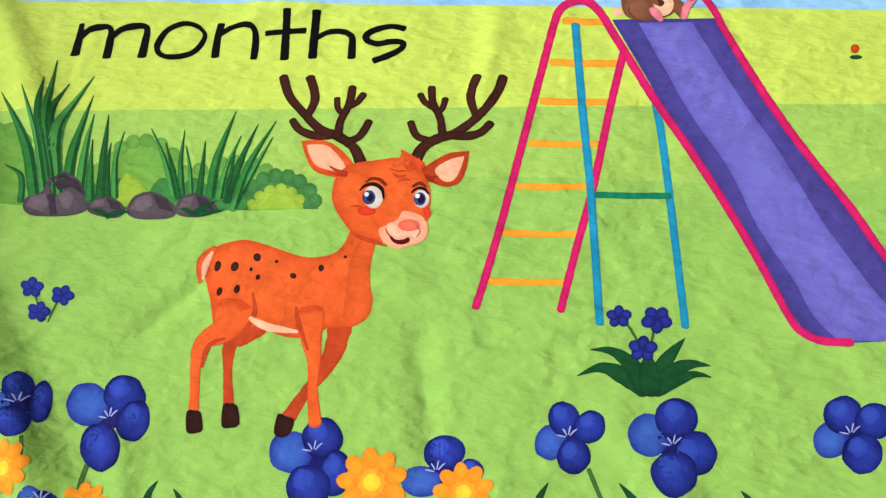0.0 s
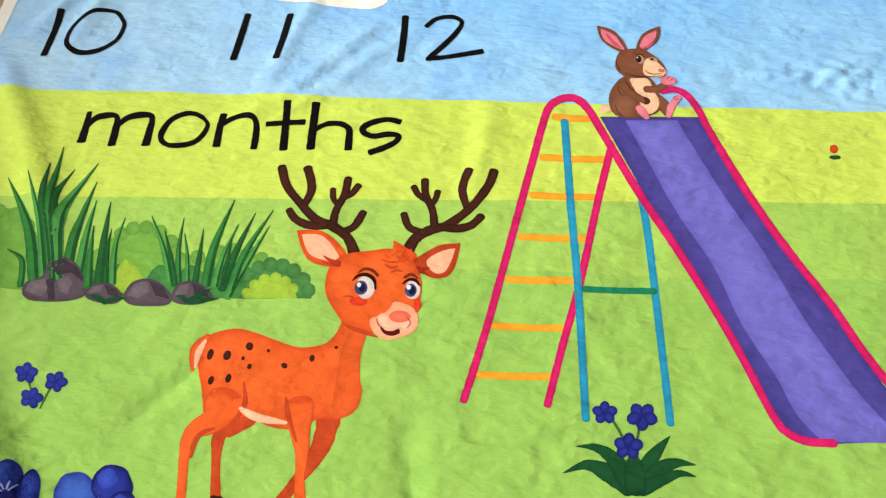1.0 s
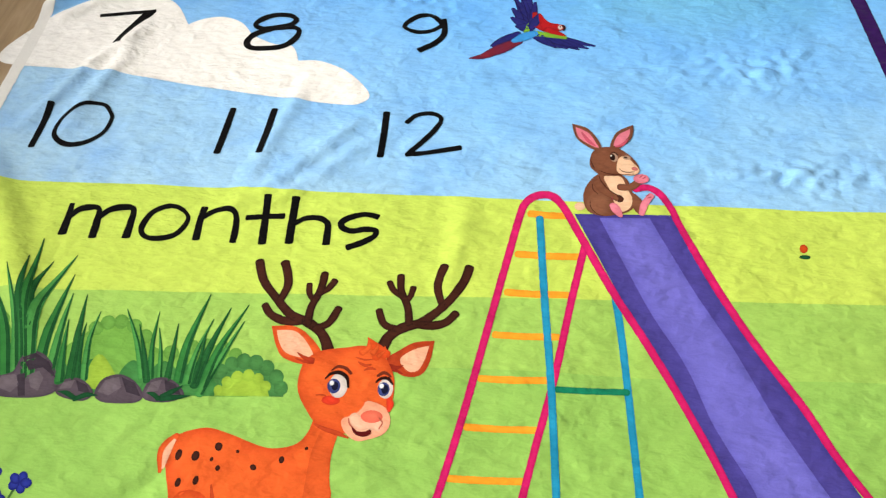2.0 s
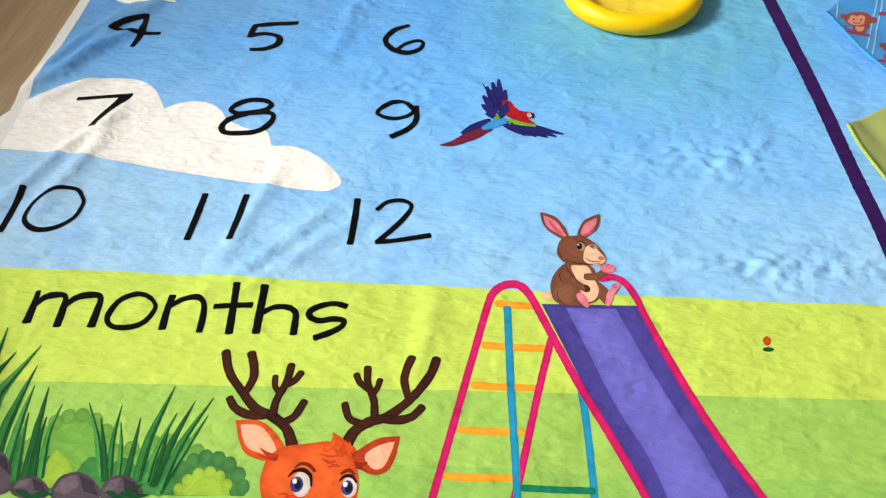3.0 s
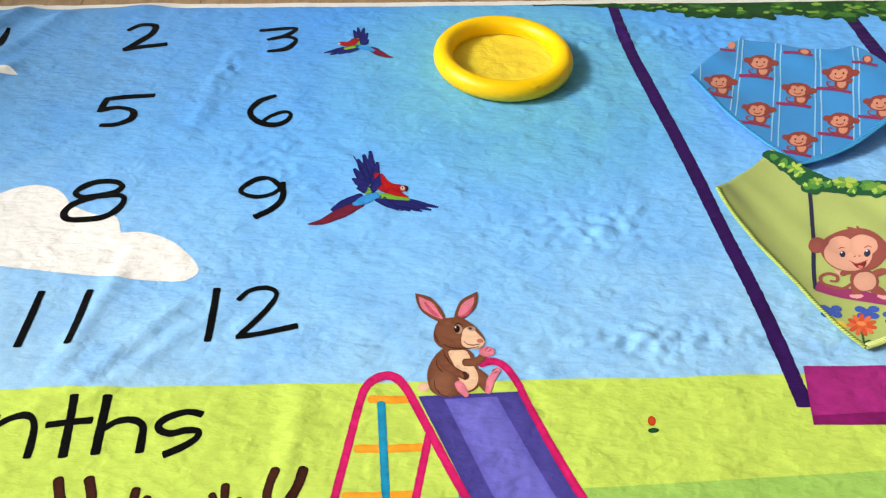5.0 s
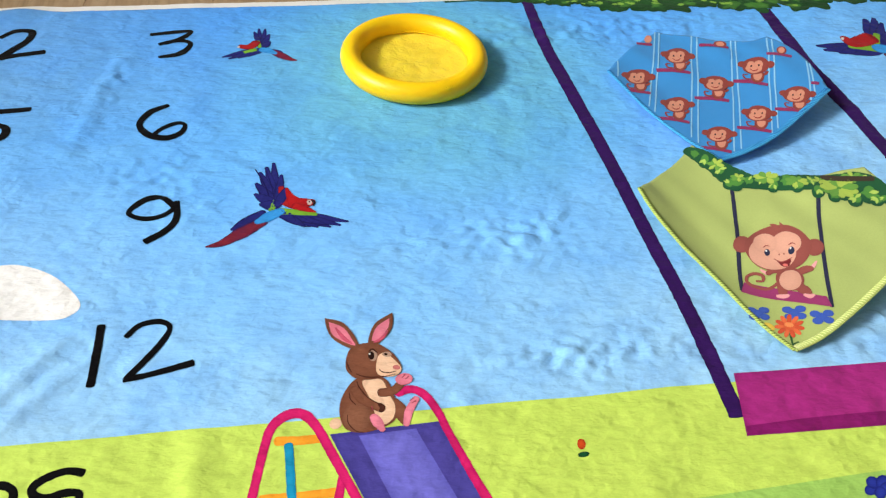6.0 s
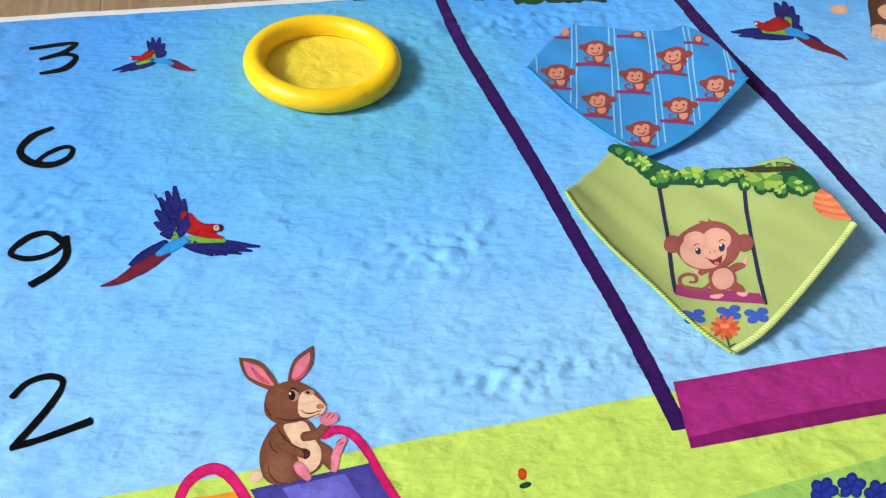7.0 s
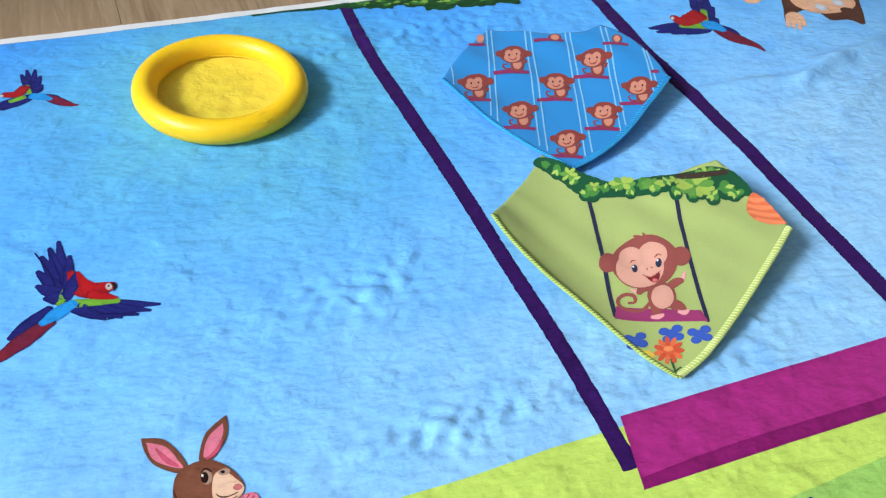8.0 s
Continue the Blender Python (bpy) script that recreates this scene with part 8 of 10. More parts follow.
oval("clump", ink(24, 80, 46), 0.8103, 0.7532, 0.0056, -0.005, -0.0066, -0.0075, 2.8579, gfol, on_green_bib)
oval("clump", ink(76, 134, 54), 0.8123, 0.756, 0.0012, -0.0064, -0.0054, -0.0029, 3.3199, gfol, on_green_bib)
strokes("leaf", ink(170, 198, 90), [[(0.8123, 0.756, 0.0009), (0.8098, 0.7523, 0.0035), (0.8073, 0.7487, 0.0006)]], 5.4029, gfol, on_green_bib)
strokes("leaf", ink(170, 198, 90), [[(0.8123, 0.756, 0.0013), (0.8095, 0.758, 0.005), (0.8067, 0.76, 0.0008)]], 5.4835, gfol, on_green_bib)
strokes("leaf", ink(170, 198, 90), [[(0.8123, 0.756, 0.0012), (0.8085, 0.756, 0.0046), (0.8046, 0.756, 0.0008)]], 5.0810, gfol, on_green_bib)
oval("clump", ink(24, 80, 46), 0.7986, 0.7921, 0.0036, -0.0047, -0.0055, -0.0055, 2.1718, gfol, on_green_bib)
oval("clump", ink(76, 134, 54), 0.8002, 0.7943, 0.0008, -0.0052, -0.0041, -0.0022, 3.4390, gfol, on_green_bib)
strokes("leaf", ink(170, 198, 90), [[(0.8002, 0.7943, 0.0013), (0.8022, 0.7926, 0.0039), (0.8043, 0.791, 0.0009)]], 4.6532, gfol, on_green_bib)
strokes("leaf", ink(170, 198, 90), [[(0.8002, 0.7943, 0.0012), (0.8032, 0.7947, 0.0036), (0.8063, 0.7951, 0.0008)]], 4.7254, gfol, on_green_bib)
strokes("leaf", ink(170, 198, 90), [[(0.8002, 0.7943, 0.0013), (0.8028, 0.7935, 0.0038), (0.8055, 0.7927, 0.0009)]], 5.4115, gfol, on_green_bib)
oval("clump", ink(24, 80, 46), 0.8136, 0.7897, 0.0039, -0.0034, -0.0045, -0.0053, 2.3518, gfol, on_green_bib)
oval("clump", ink(76, 134, 54), 0.815, 0.7917, 0.0017, -0.0039, -0.0035, -0.0027, 3.3222, gfol, on_green_bib)
strokes("leaf", ink(170, 198, 90), [[(0.815, 0.7917, 0.0011), (0.8177, 0.7925, 0.003), (0.8205, 0.7932, 0.0008)]], 4.8394, gfol, on_green_bib)
strokes("leaf", ink(76, 134, 54), [[(0.815, 0.7917, 0.0009), (0.8129, 0.7894, 0.0024), (0.8108, 0.787, 0.0006)]], 4.7284, gfol, on_green_bib)
strokes("leaf", ink(170, 198, 90), [[(0.815, 0.7917, 0.0012), (0.8177, 0.7919, 0.0032), (0.8204, 0.7921, 0.0008)]], 5.1708, gfol, on_green_bib)
oval("clump", ink(24, 80, 46), 0.7702, 0.7715, -0.0006, -0.0094, -0.0082, -0.0025, 2.0499, gfol, on_green_bib)
oval("clump", ink(76, 134, 54), 0.7722, 0.7743, 0.0016, -0.0064, -0.0052, -0.0032, 3.4482, gfol, on_green_bib)
strokes("leaf", ink(170, 198, 90), [[(0.7722, 0.7743, 0.0011), (0.7716, 0.7781, 0.0046), (0.7711, 0.782, 0.0008)]], 4.6509, gfol, on_green_bib)
strokes("leaf", ink(76, 134, 54), [[(0.7722, 0.7743, 0.0009), (0.7686, 0.7718, 0.0037), (0.765, 0.7693, 0.0006)]], 5.4570, gfol, on_green_bib)
strokes("leaf", ink(170, 198, 90), [[(0.7722, 0.7743, 0.0009), (0.7752, 0.7777, 0.0035), (0.7782, 0.7812, 0.0006)]], 4.6498, gfol, on_green_bib)
oval("clump", ink(24, 80, 46), 0.8184, 0.7527, -0.0017, -0.0064, -0.0054, -0.0006, 2.9746, gfol, on_green_bib)
oval("clump", ink(76, 134, 54), 0.8198, 0.7546, 0.0027, -0.0028, -0.003, -0.0031, 3.7154, gfol, on_green_bib)
strokes("leaf", ink(170, 198, 90), [[(0.8198, 0.7546, 0.0012), (0.8177, 0.7556, 0.0033), (0.8156, 0.7566, 0.0008)]], 4.6717, gfol, on_green_bib)
strokes("leaf", ink(170, 198, 90), [[(0.8198, 0.7546, 0.0011), (0.8171, 0.7538, 0.0028), (0.8144, 0.7531, 0.0007)]], 4.9041, gfol, on_green_bib)
strokes("leaf", ink(76, 134, 54), [[(0.8198, 0.7546, 0.0009), (0.8178, 0.7523, 0.0023), (0.8159, 0.75, 0.0006)]], 5.0286, gfol, on_green_bib)
oval("clump", ink(24, 80, 46), 0.6723, 0.8284, 0.0044, -0.0053, -0.0056, -0.0063, 2.5555, gfol, on_green_bib)
oval("clump", ink(76, 134, 54), 0.6738, 0.831, 0.0004, -0.0064, -0.0044, -0.0018, 3.9952, gfol, on_green_bib)
strokes("leaf", ink(170, 198, 90), [[(0.6738, 0.831, 0.0012), (0.6721, 0.8337, 0.0042), (0.6704, 0.8364, 0.0008)]], 5.0608, gfol, on_green_bib)
strokes("leaf", ink(170, 198, 90), [[(0.6738, 0.831, 0.0011), (0.6737, 0.8346, 0.0036), (0.6737, 0.8382, 0.0007)]], 5.2366, gfol, on_green_bib)
strokes("leaf", ink(76, 134, 54), [[(0.6738, 0.831, 0.0013), (0.6758, 0.8287, 0.0042), (0.6779, 0.8264, 0.0008)]], 4.6530, gfol, on_green_bib)
strokes("leaf", ink(162, 186, 76), [[(0.7852, 0.7815, 0.0029), (0.7926, 0.7757, 0.0127), (0.7968, 0.7724, 0.0075)]], 5.6, gfol, on_green_bib)
strokes("leaf", ink(162, 186, 76), [[(0.7837, 0.7807, 0.0026), (0.7865, 0.7725, 0.0117), (0.7881, 0.7678, 0.0069)]], 5.7, gfol, on_green_bib)
strokes("leaf", ink(162, 186, 76), [[(0.7819, 0.7808, 0.0021), (0.7792, 0.7728, 0.0092), (0.7777, 0.7683, 0.0054)]], 5.8, gfol, on_green_bib)
strokes("leaf", ink(100, 150, 60), [[(0.7803, 0.7817, 0.0019), (0.7731, 0.7764, 0.009), (0.7689, 0.7734, 0.0053)]], 5.9, gfol, on_green_bib)
strokes("leaf", ink(100, 150, 60), [[(0.7795, 0.7832, 0.0024), (0.77, 0.7823, 0.011), (0.7645, 0.7818, 0.0065)]], 6.0, gfol, on_green_bib)
strokes("leaf", ink(162, 186, 76), [[(0.7798, 0.7848, 0.0027), (0.7709, 0.7886, 0.0127), (0.7657, 0.7909, 0.0075)]], 6.1, gfol, on_green_bib)
strokes("leaf", ink(162, 186, 76), [[(0.781, 0.7859, 0.0027), (0.7756, 0.7934, 0.0127), (0.7725, 0.7977, 0.0075)]], 6.2, gfol, on_green_bib)
strokes("leaf", ink(100, 150, 60), [[(0.7827, 0.7863, 0.0022), (0.7826, 0.795, 0.0105), (0.7826, 0.8, 0.0062)]], 6.3, gfol, on_green_bib)
strokes("leaf", ink(162, 186, 76), [[(0.7845, 0.7858, 0.0019), (0.7897, 0.7929, 0.0087), (0.7928, 0.797, 0.0051)]], 6.4, gfol, on_green_bib)
strokes("leaf", ink(162, 186, 76), [[(0.7857, 0.7846, 0.0022), (0.7946, 0.7878, 0.0102), (0.7997, 0.7897, 0.006)]], 6.5, gfol, on_green_bib)
strokes("leaf", ink(100, 150, 60), [[(0.786, 0.783, 0.0026), (0.7956, 0.7814, 0.0121), (0.8012, 0.7805, 0.0071)]], 6.6, gfol, on_green_bib)
strokes("leaf", ink(162, 186, 76), [[(0.8063, 0.7946, 0.0029), (0.8105, 0.7913, 0.0073), (0.8128, 0.7894, 0.0043)]], 5.6, gfol, on_green_bib)
strokes("leaf", ink(100, 150, 60), [[(0.8046, 0.7941, 0.0021), (0.8036, 0.7895, 0.0054), (0.803, 0.7868, 0.0032)]], 5.7, gfol, on_green_bib)
strokes("leaf", ink(162, 186, 76), [[(0.8032, 0.7952, 0.0024), (0.7981, 0.7939, 0.0059), (0.7951, 0.7931, 0.0035)]], 5.8, gfol, on_green_bib)
strokes("leaf", ink(100, 150, 60), [[(0.8036, 0.7968, 0.0029), (0.7994, 0.8001, 0.0073), (0.797, 0.802, 0.0043)]], 5.9, gfol, on_green_bib)
strokes("leaf", ink(162, 186, 76), [[(0.8053, 0.7972, 0.0021), (0.8063, 0.8019, 0.0054), (0.807, 0.8046, 0.0032)]], 6.0, gfol, on_green_bib)
strokes("leaf", ink(100, 150, 60), [[(0.8067, 0.7961, 0.0024), (0.8119, 0.7975, 0.0059), (0.8149, 0.7983, 0.0035)]], 6.1, gfol, on_green_bib)
strokes("leaf", ink(100, 150, 60), [[(0.7173, 0.8226, 0.0029), (0.7226, 0.8188, 0.0087), (0.7257, 0.8167, 0.0051)]], 5.6, gfol, on_green_bib)
strokes("leaf", ink(162, 186, 76), [[(0.7159, 0.8222, 0.0026), (0.7174, 0.8174, 0.0076), (0.7182, 0.8146, 0.0045)]], 5.7, gfol, on_green_bib)
strokes("leaf", ink(100, 150, 60), [[(0.7144, 0.8228, 0.0021), (0.711, 0.8197, 0.0063), (0.7091, 0.8179, 0.0037)]], 5.8, gfol, on_green_bib)
strokes("leaf", ink(100, 150, 60), [[(0.7134, 0.824, 0.0027), (0.7073, 0.8245, 0.0082), (0.7038, 0.8247, 0.0048)]], 5.9, gfol, on_green_bib)
strokes("leaf", ink(162, 186, 76), [[(0.7137, 0.8251, 0.0029), (0.7083, 0.8289, 0.0088), (0.7052, 0.8311, 0.0052)]], 6.0, gfol, on_green_bib)
strokes("leaf", ink(100, 150, 60), [[(0.715, 0.8255, 0.0026), (0.7136, 0.8304, 0.0076), (0.7128, 0.8333, 0.0045)]], 6.1, gfol, on_green_bib)
strokes("leaf", ink(162, 186, 76), [[(0.7166, 0.8249, 0.0021), (0.7199, 0.8281, 0.0063), (0.7218, 0.8299, 0.0037)]], 6.2, gfol, on_green_bib)
strokes("leaf", ink(162, 186, 76), [[(0.7175, 0.8237, 0.0027), (0.7237, 0.8233, 0.0083), (0.7272, 0.823, 0.0049)]], 6.3, gfol, on_green_bib)
strokes("leaf", ink(162, 186, 76), [[(0.7449, 0.8051, 0.0029), (0.7497, 0.8016, 0.008), (0.7524, 0.7996, 0.0047)]], 5.6, gfol, on_green_bib)
strokes("leaf", ink(100, 150, 60), [[(0.7437, 0.8047, 0.0024), (0.7447, 0.8001, 0.0068), (0.7453, 0.7974, 0.004)]], 5.7, gfol, on_green_bib)
strokes("leaf", ink(162, 186, 76), [[(0.7422, 0.8052, 0.0019), (0.739, 0.8021, 0.0056), (0.7371, 0.8003, 0.0033)]], 5.8, gfol, on_green_bib)
strokes("leaf", ink(100, 150, 60), [[(0.7414, 0.8063, 0.0026), (0.7358, 0.8066, 0.0073), (0.7325, 0.8067, 0.0043)]], 5.9, gfol, on_green_bib)
strokes("leaf", ink(100, 150, 60), [[(0.7418, 0.8074, 0.0029), (0.737, 0.8109, 0.008), (0.7342, 0.8129, 0.0047)]], 6.0, gfol, on_green_bib)
strokes("leaf", ink(100, 150, 60), [[(0.743, 0.8078, 0.0024), (0.7419, 0.8125, 0.007), (0.7413, 0.8152, 0.0041)]], 6.1, gfol, on_green_bib)
strokes("leaf", ink(100, 150, 60), [[(0.7444, 0.8073, 0.0019), (0.7477, 0.8104, 0.0056), (0.7497, 0.8122, 0.0033)]], 6.2, gfol, on_green_bib)
strokes("leaf", ink(162, 186, 76), [[(0.7452, 0.8062, 0.0026), (0.7509, 0.8059, 0.0073), (0.7542, 0.8058, 0.0043)]], 6.3, gfol, on_green_bib)
strokes("leaf", ink(100, 150, 60), [[(0.6877, 0.835, 0.0029), (0.6908, 0.8327, 0.0061), (0.6926, 0.8313, 0.0036)]], 5.6, gfol, on_green_bib)
strokes("leaf", ink(162, 186, 76), [[(0.6865, 0.8346, 0.0022), (0.6862, 0.8314, 0.0046), (0.6859, 0.8295, 0.0027)]], 5.7, gfol, on_green_bib)
strokes("leaf", ink(100, 150, 60), [[(0.6855, 0.8354, 0.0024), (0.682, 0.8345, 0.0053), (0.68, 0.8339, 0.0031)]], 5.8, gfol, on_green_bib)
strokes("leaf", ink(100, 150, 60), [[(0.6856, 0.8365, 0.0029), (0.6825, 0.8388, 0.0061), (0.6807, 0.8402, 0.0036)]], 5.9, gfol, on_green_bib)
strokes("leaf", ink(162, 186, 76), [[(0.6868, 0.8368, 0.0022), (0.6871, 0.8401, 0.0046), (0.6873, 0.842, 0.0027)]], 6.0, gfol, on_green_bib)
strokes("leaf", ink(162, 186, 76), [[(0.6878, 0.836, 0.0024), (0.6913, 0.837, 0.0053), (0.6933, 0.8375, 0.0031)]], 6.1, gfol, on_green_bib)
strokes("leaf", ink(162, 186, 76), [[(0.6737, 0.8645, 0.003), (0.6772, 0.8616, 0.0063), (0.6793, 0.8599, 0.0037)]], 5.6, gfol, on_green_bib)
strokes("leaf", ink(100, 150, 60), [[(0.6722, 0.8638, 0.0021), (0.6713, 0.859, 0.0046), (0.6708, 0.8562, 0.0027)]], 5.7, gfol, on_green_bib)
strokes("leaf", ink(162, 186, 76), [[(0.671, 0.8648, 0.0024), (0.6665, 0.8628, 0.0051), (0.6639, 0.8616, 0.003)]], 5.8, gfol, on_green_bib)
strokes("leaf", ink(100, 150, 60), [[(0.6713, 0.8664, 0.003), (0.6677, 0.8693, 0.0063), (0.6656, 0.871, 0.0037)]], 5.9, gfol, on_green_bib)
strokes("leaf", ink(162, 186, 76), [[(0.6728, 0.8671, 0.0021), (0.6737, 0.872, 0.0046), (0.6742, 0.8749, 0.0027)]], 6.0, gfol, on_green_bib)
strokes("leaf", ink(162, 186, 76), [[(0.674, 0.8661, 0.0024), (0.6785, 0.8681, 0.0053), (0.6811, 0.8693, 0.0031)]], 6.1, gfol, on_green_bib)
strokes("leaf", ink(162, 186, 76), [[(0.7709, 0.8014, 0.0029), (0.7738, 0.7991, 0.0061), (0.7755, 0.7977, 0.0036)]], 5.6, gfol, on_green_bib)
strokes("leaf", ink(162, 186, 76), [[(0.7694, 0.8011, 0.0019), (0.7679, 0.7979, 0.0041), (0.7671, 0.7961, 0.0024)]], 5.7, gfol, on_green_bib)
strokes("leaf", ink(162, 186, 76), [[(0.7686, 0.8023, 0.0027), (0.7648, 0.8027, 0.0056), (0.7626, 0.8029, 0.0033)]], 5.8, gfol, on_green_bib)
strokes("leaf", ink(162, 186, 76), [[(0.7696, 0.8034, 0.0026), (0.7688, 0.8068, 0.0053), (0.7683, 0.8088, 0.0031)]], 5.9, gfol, on_green_bib)
strokes("leaf", ink(100, 150, 60), [[(0.771, 0.8028, 0.0021), (0.7744, 0.8046, 0.0046), (0.7763, 0.8056, 0.0027)]], 6.0, gfol, on_green_bib)
strokes("branch", ink(58, 46, 34), [[(0.776, 0.8064, 0.0078), (0.7946, 0.7966, 0.0095), (0.8232, 0.7859, 0.0077)]], 6.5, gfol, on_green_bib)
hive = shape("printed_beehive", ink(222, 110, 66), [(0.8267, 0.7467), (0.8322, 0.7398), (0.833, 0.718), (0.8315, 0.6946), (0.8315, 0.6946), (0.8171, 0.7019), (0.807, 0.7129), (0.8077, 0.7288)], 1, green_bib, on_green_bib, label="orange-red printed beehive")
strokes("coil", ink(240, 136, 86), [[(0.8213, 0.7414, 0.0049), (0.8257, 0.736, 0.0074), (0.8321, 0.7333, 0.0049)]], 2.0, hive, on_green_bib)
strokes("coil", ink(240, 136, 86), [[(0.8135, 0.7346, 0.0049), (0.8218, 0.7262, 0.0073), (0.8321, 0.7203, 0.0048)]], 2.2, hive, on_green_bib)
strokes("coil", ink(240, 136, 86), [[(0.8087, 0.7264, 0.0048), (0.819, 0.716, 0.0072), (0.831, 0.7082, 0.0048)]], 2.4, hive, on_green_bib)
strokes("coil", ink(240, 136, 86), [[(0.8079, 0.7142, 0.0047), (0.8178, 0.7046, 0.0071), (0.8296, 0.6975, 0.0047)]], 2.6, hive, on_green_bib)
strokes("printed_rope", ink(36, 38, 66), [[(0.6744, 0.8248, 0.0044), (0.6487, 0.756, 0.0043), (0.6161, 0.6739, 0.0043)]], 1, green_bib, on_green_bib)
strokes("printed_rope", ink(36, 38, 66), [[(0.7582, 0.7872, 0.0043), (0.7257, 0.715, 0.0041), (0.6919, 0.6322, 0.0038)]], 1, green_bib, on_green_bib)
gseat = shape("printed_swing_seat", ink(152, 52, 104), [(0.6245, 0.6851), (0.6245, 0.6851), (0.6935, 0.6453), (0.6935, 0.6453), (0.692, 0.6314), (0.692, 0.6314), (0.6139, 0.6717), (0.6139, 0.6717)], 2, green_bib, on_green_bib, label="magenta printed swing seat")
gmonkey = oval("printed_monkey", ink(148, 76, 68), 0.6788, 0.7204, 0.0328, -0.0102, -0.0148, -0.03, 4, green_bib, on_green_bib, label="plain brown printed monkey shape on a swing")
oval("ear", ink(148, 76, 68), 0.6454, 0.7348, 0.0089, -0.0041, -0.0067, -0.011, 3, gmonkey, on_green_bib)
oval("ear", ink(148, 76, 68), 0.7146, 0.7093, 0.0082, -0.0045, -0.007, -0.0104, 3, gmonkey, on_green_bib)
oval("body", ink(148, 76, 68), 0.6712, 0.6771, 0.0087, -0.011, -0.0125, -0.0117, 3, gmonkey, on_green_bib)
oval("belly", ink(222, 164, 140), 0.671, 0.6756, 0.0076, -0.0076, -0.0102, -0.011, 4, gmonkey, on_green_bib)
strokes("arm", ink(148, 76, 68), [[(0.6679, 0.6905, 0.0084), (0.6587, 0.6923, 0.0085), (0.653, 0.6893, 0.0052)]], 3.5, gmonkey, on_green_bib)
strokes("arm", ink(148, 76, 68), [[(0.6821, 0.6822, 0.0073), (0.6929, 0.685, 0.0096), (0.6986, 0.6839, 0.0062)]], 3.5, gmonkey, on_green_bib)
strokes("paw", ink(232, 160, 160), [[(0.6523, 0.6904, 0.0051), (0.6499, 0.6938, 0.0036), (0.6484, 0.6968, 0.0022)]], 3.3, gmonkey, on_green_bib)
strokes("paw", ink(232, 160, 160), [[(0.7011, 0.6859, 0.0044), (0.7054, 0.6895, 0.0027), (0.7079, 0.6915, 0.0011)]], 3.3, gmonkey, on_green_bib)
strokes("leg", ink(148, 76, 68), [[(0.6597, 0.6707, 0.0111), (0.6563, 0.6631, 0.0094), (0.6535, 0.6575, 0.0055)]], 3.6, gmonkey, on_green_bib)
strokes("leg", ink(148, 76, 68), [[(0.6743, 0.6656, 0.0137), (0.6781, 0.6577, 0.0119), (0.6785, 0.6514, 0.0068)]], 3.6, gmonkey, on_green_bib)
strokes("foot", ink(232, 160, 160), [[(0.6489, 0.6595, 0.0041), (0.6539, 0.6573, 0.006), (0.6595, 0.6571, 0.0032)]], 4, gmonkey, on_green_bib)
strokes("foot", ink(232, 160, 160), [[(0.6747, 0.6532, 0.0042), (0.6783, 0.65, 0.006), (0.6831, 0.6508, 0.003)]], 4, gmonkey, on_green_bib)
strokes("tail", ink(148, 76, 68), [[(0.6567, 0.6752, 0.0029), (0.6456, 0.6707, 0.0038), (0.6352, 0.6748, 0.0044), (0.628, 0.6835, 0.0043), (0.631, 0.6917, 0.0033), (0.6401, 0.6938, 0.0042), (0.6468, 0.6887, 0.0042), (0.6441, 0.6821, 0.0028), (0.638, 0.6837, 0.0028)]], 3.2, gmonkey, on_green_bib)
oval("face", ink(222, 164, 140), 0.6702, 0.715, 0.0227, -0.0086, -0.0113, -0.021, 5, gmonkey, on_green_bib)
oval("face", ink(222, 164, 140), 0.6905, 0.7241, 0.0128, -0.0069, -0.0088, -0.0137, 5.3, gmonkey, on_green_bib)
oval("face", ink(222, 164, 140), 0.6693, 0.7304, 0.011, -0.0057, -0.0078, -0.0126, 5.6, gmonkey, on_green_bib)
strokes("tuft", ink(148, 76, 68), [[(0.6899, 0.7432, 0.0082), (0.6897, 0.7503, 0.0059), (0.6864, 0.7538, 0.0015)]], 5, gmonkey, on_green_bib)
strokes("tuft", ink(148, 76, 68), [[(0.6924, 0.7418, 0.0057), (0.6965, 0.7483, 0.0036), (0.6966, 0.7527, 0.0014)]], 5, gmonkey, on_green_bib)
oval("eye", ink(40, 44, 70), 0.6659, 0.7175, 0.0028, -0.0013, -0.0027, -0.0046, 7, gmonkey, on_green_bib)
oval("eye", ink(40, 44, 70), 0.6904, 0.7125, 0.0028, -0.0014, -0.003, -0.0048, 7, gmonkey, on_green_bib)
oval("glint", ink(236, 238, 244), 0.666, 0.72, 0.0009, -0.0004, -0.0008, -0.0013, 8, gmonkey, on_green_bib)
oval("glint", ink(236, 238, 244), 0.691, 0.7156, 0.0009, -0.0004, -0.0008, -0.0013, 8, gmonkey, on_green_bib)
shape("mouth", ink(120, 34, 40), [(0.6705, 0.7055), (0.6754, 0.7007), (0.685, 0.7026), (0.6808, 0.6957), (0.6755, 0.6934), (0.6717, 0.6968)], 7, gmonkey, on_green_bib)
oval("tongue", ink(222, 112, 104), 0.676, 0.6963, 0.0025, -0.0012, -0.0011, -0.0019, 7.6, gmonkey, on_green_bib)
strokes("smile", ink(150, 60, 56), [[(0.6688, 0.7071, 0.0009), (0.6744, 0.7012, 0.0014), (0.6868, 0.7034, 0.0008)]], 7.3, gmonkey, on_green_bib)
strokes("smile", ink(150, 60, 56), [[(0.6652, 0.7254, 0.0007), (0.6698, 0.7275, 0.0014), (0.672, 0.7256, 0.0009)]], 7.3, gmonkey, on_green_bib)
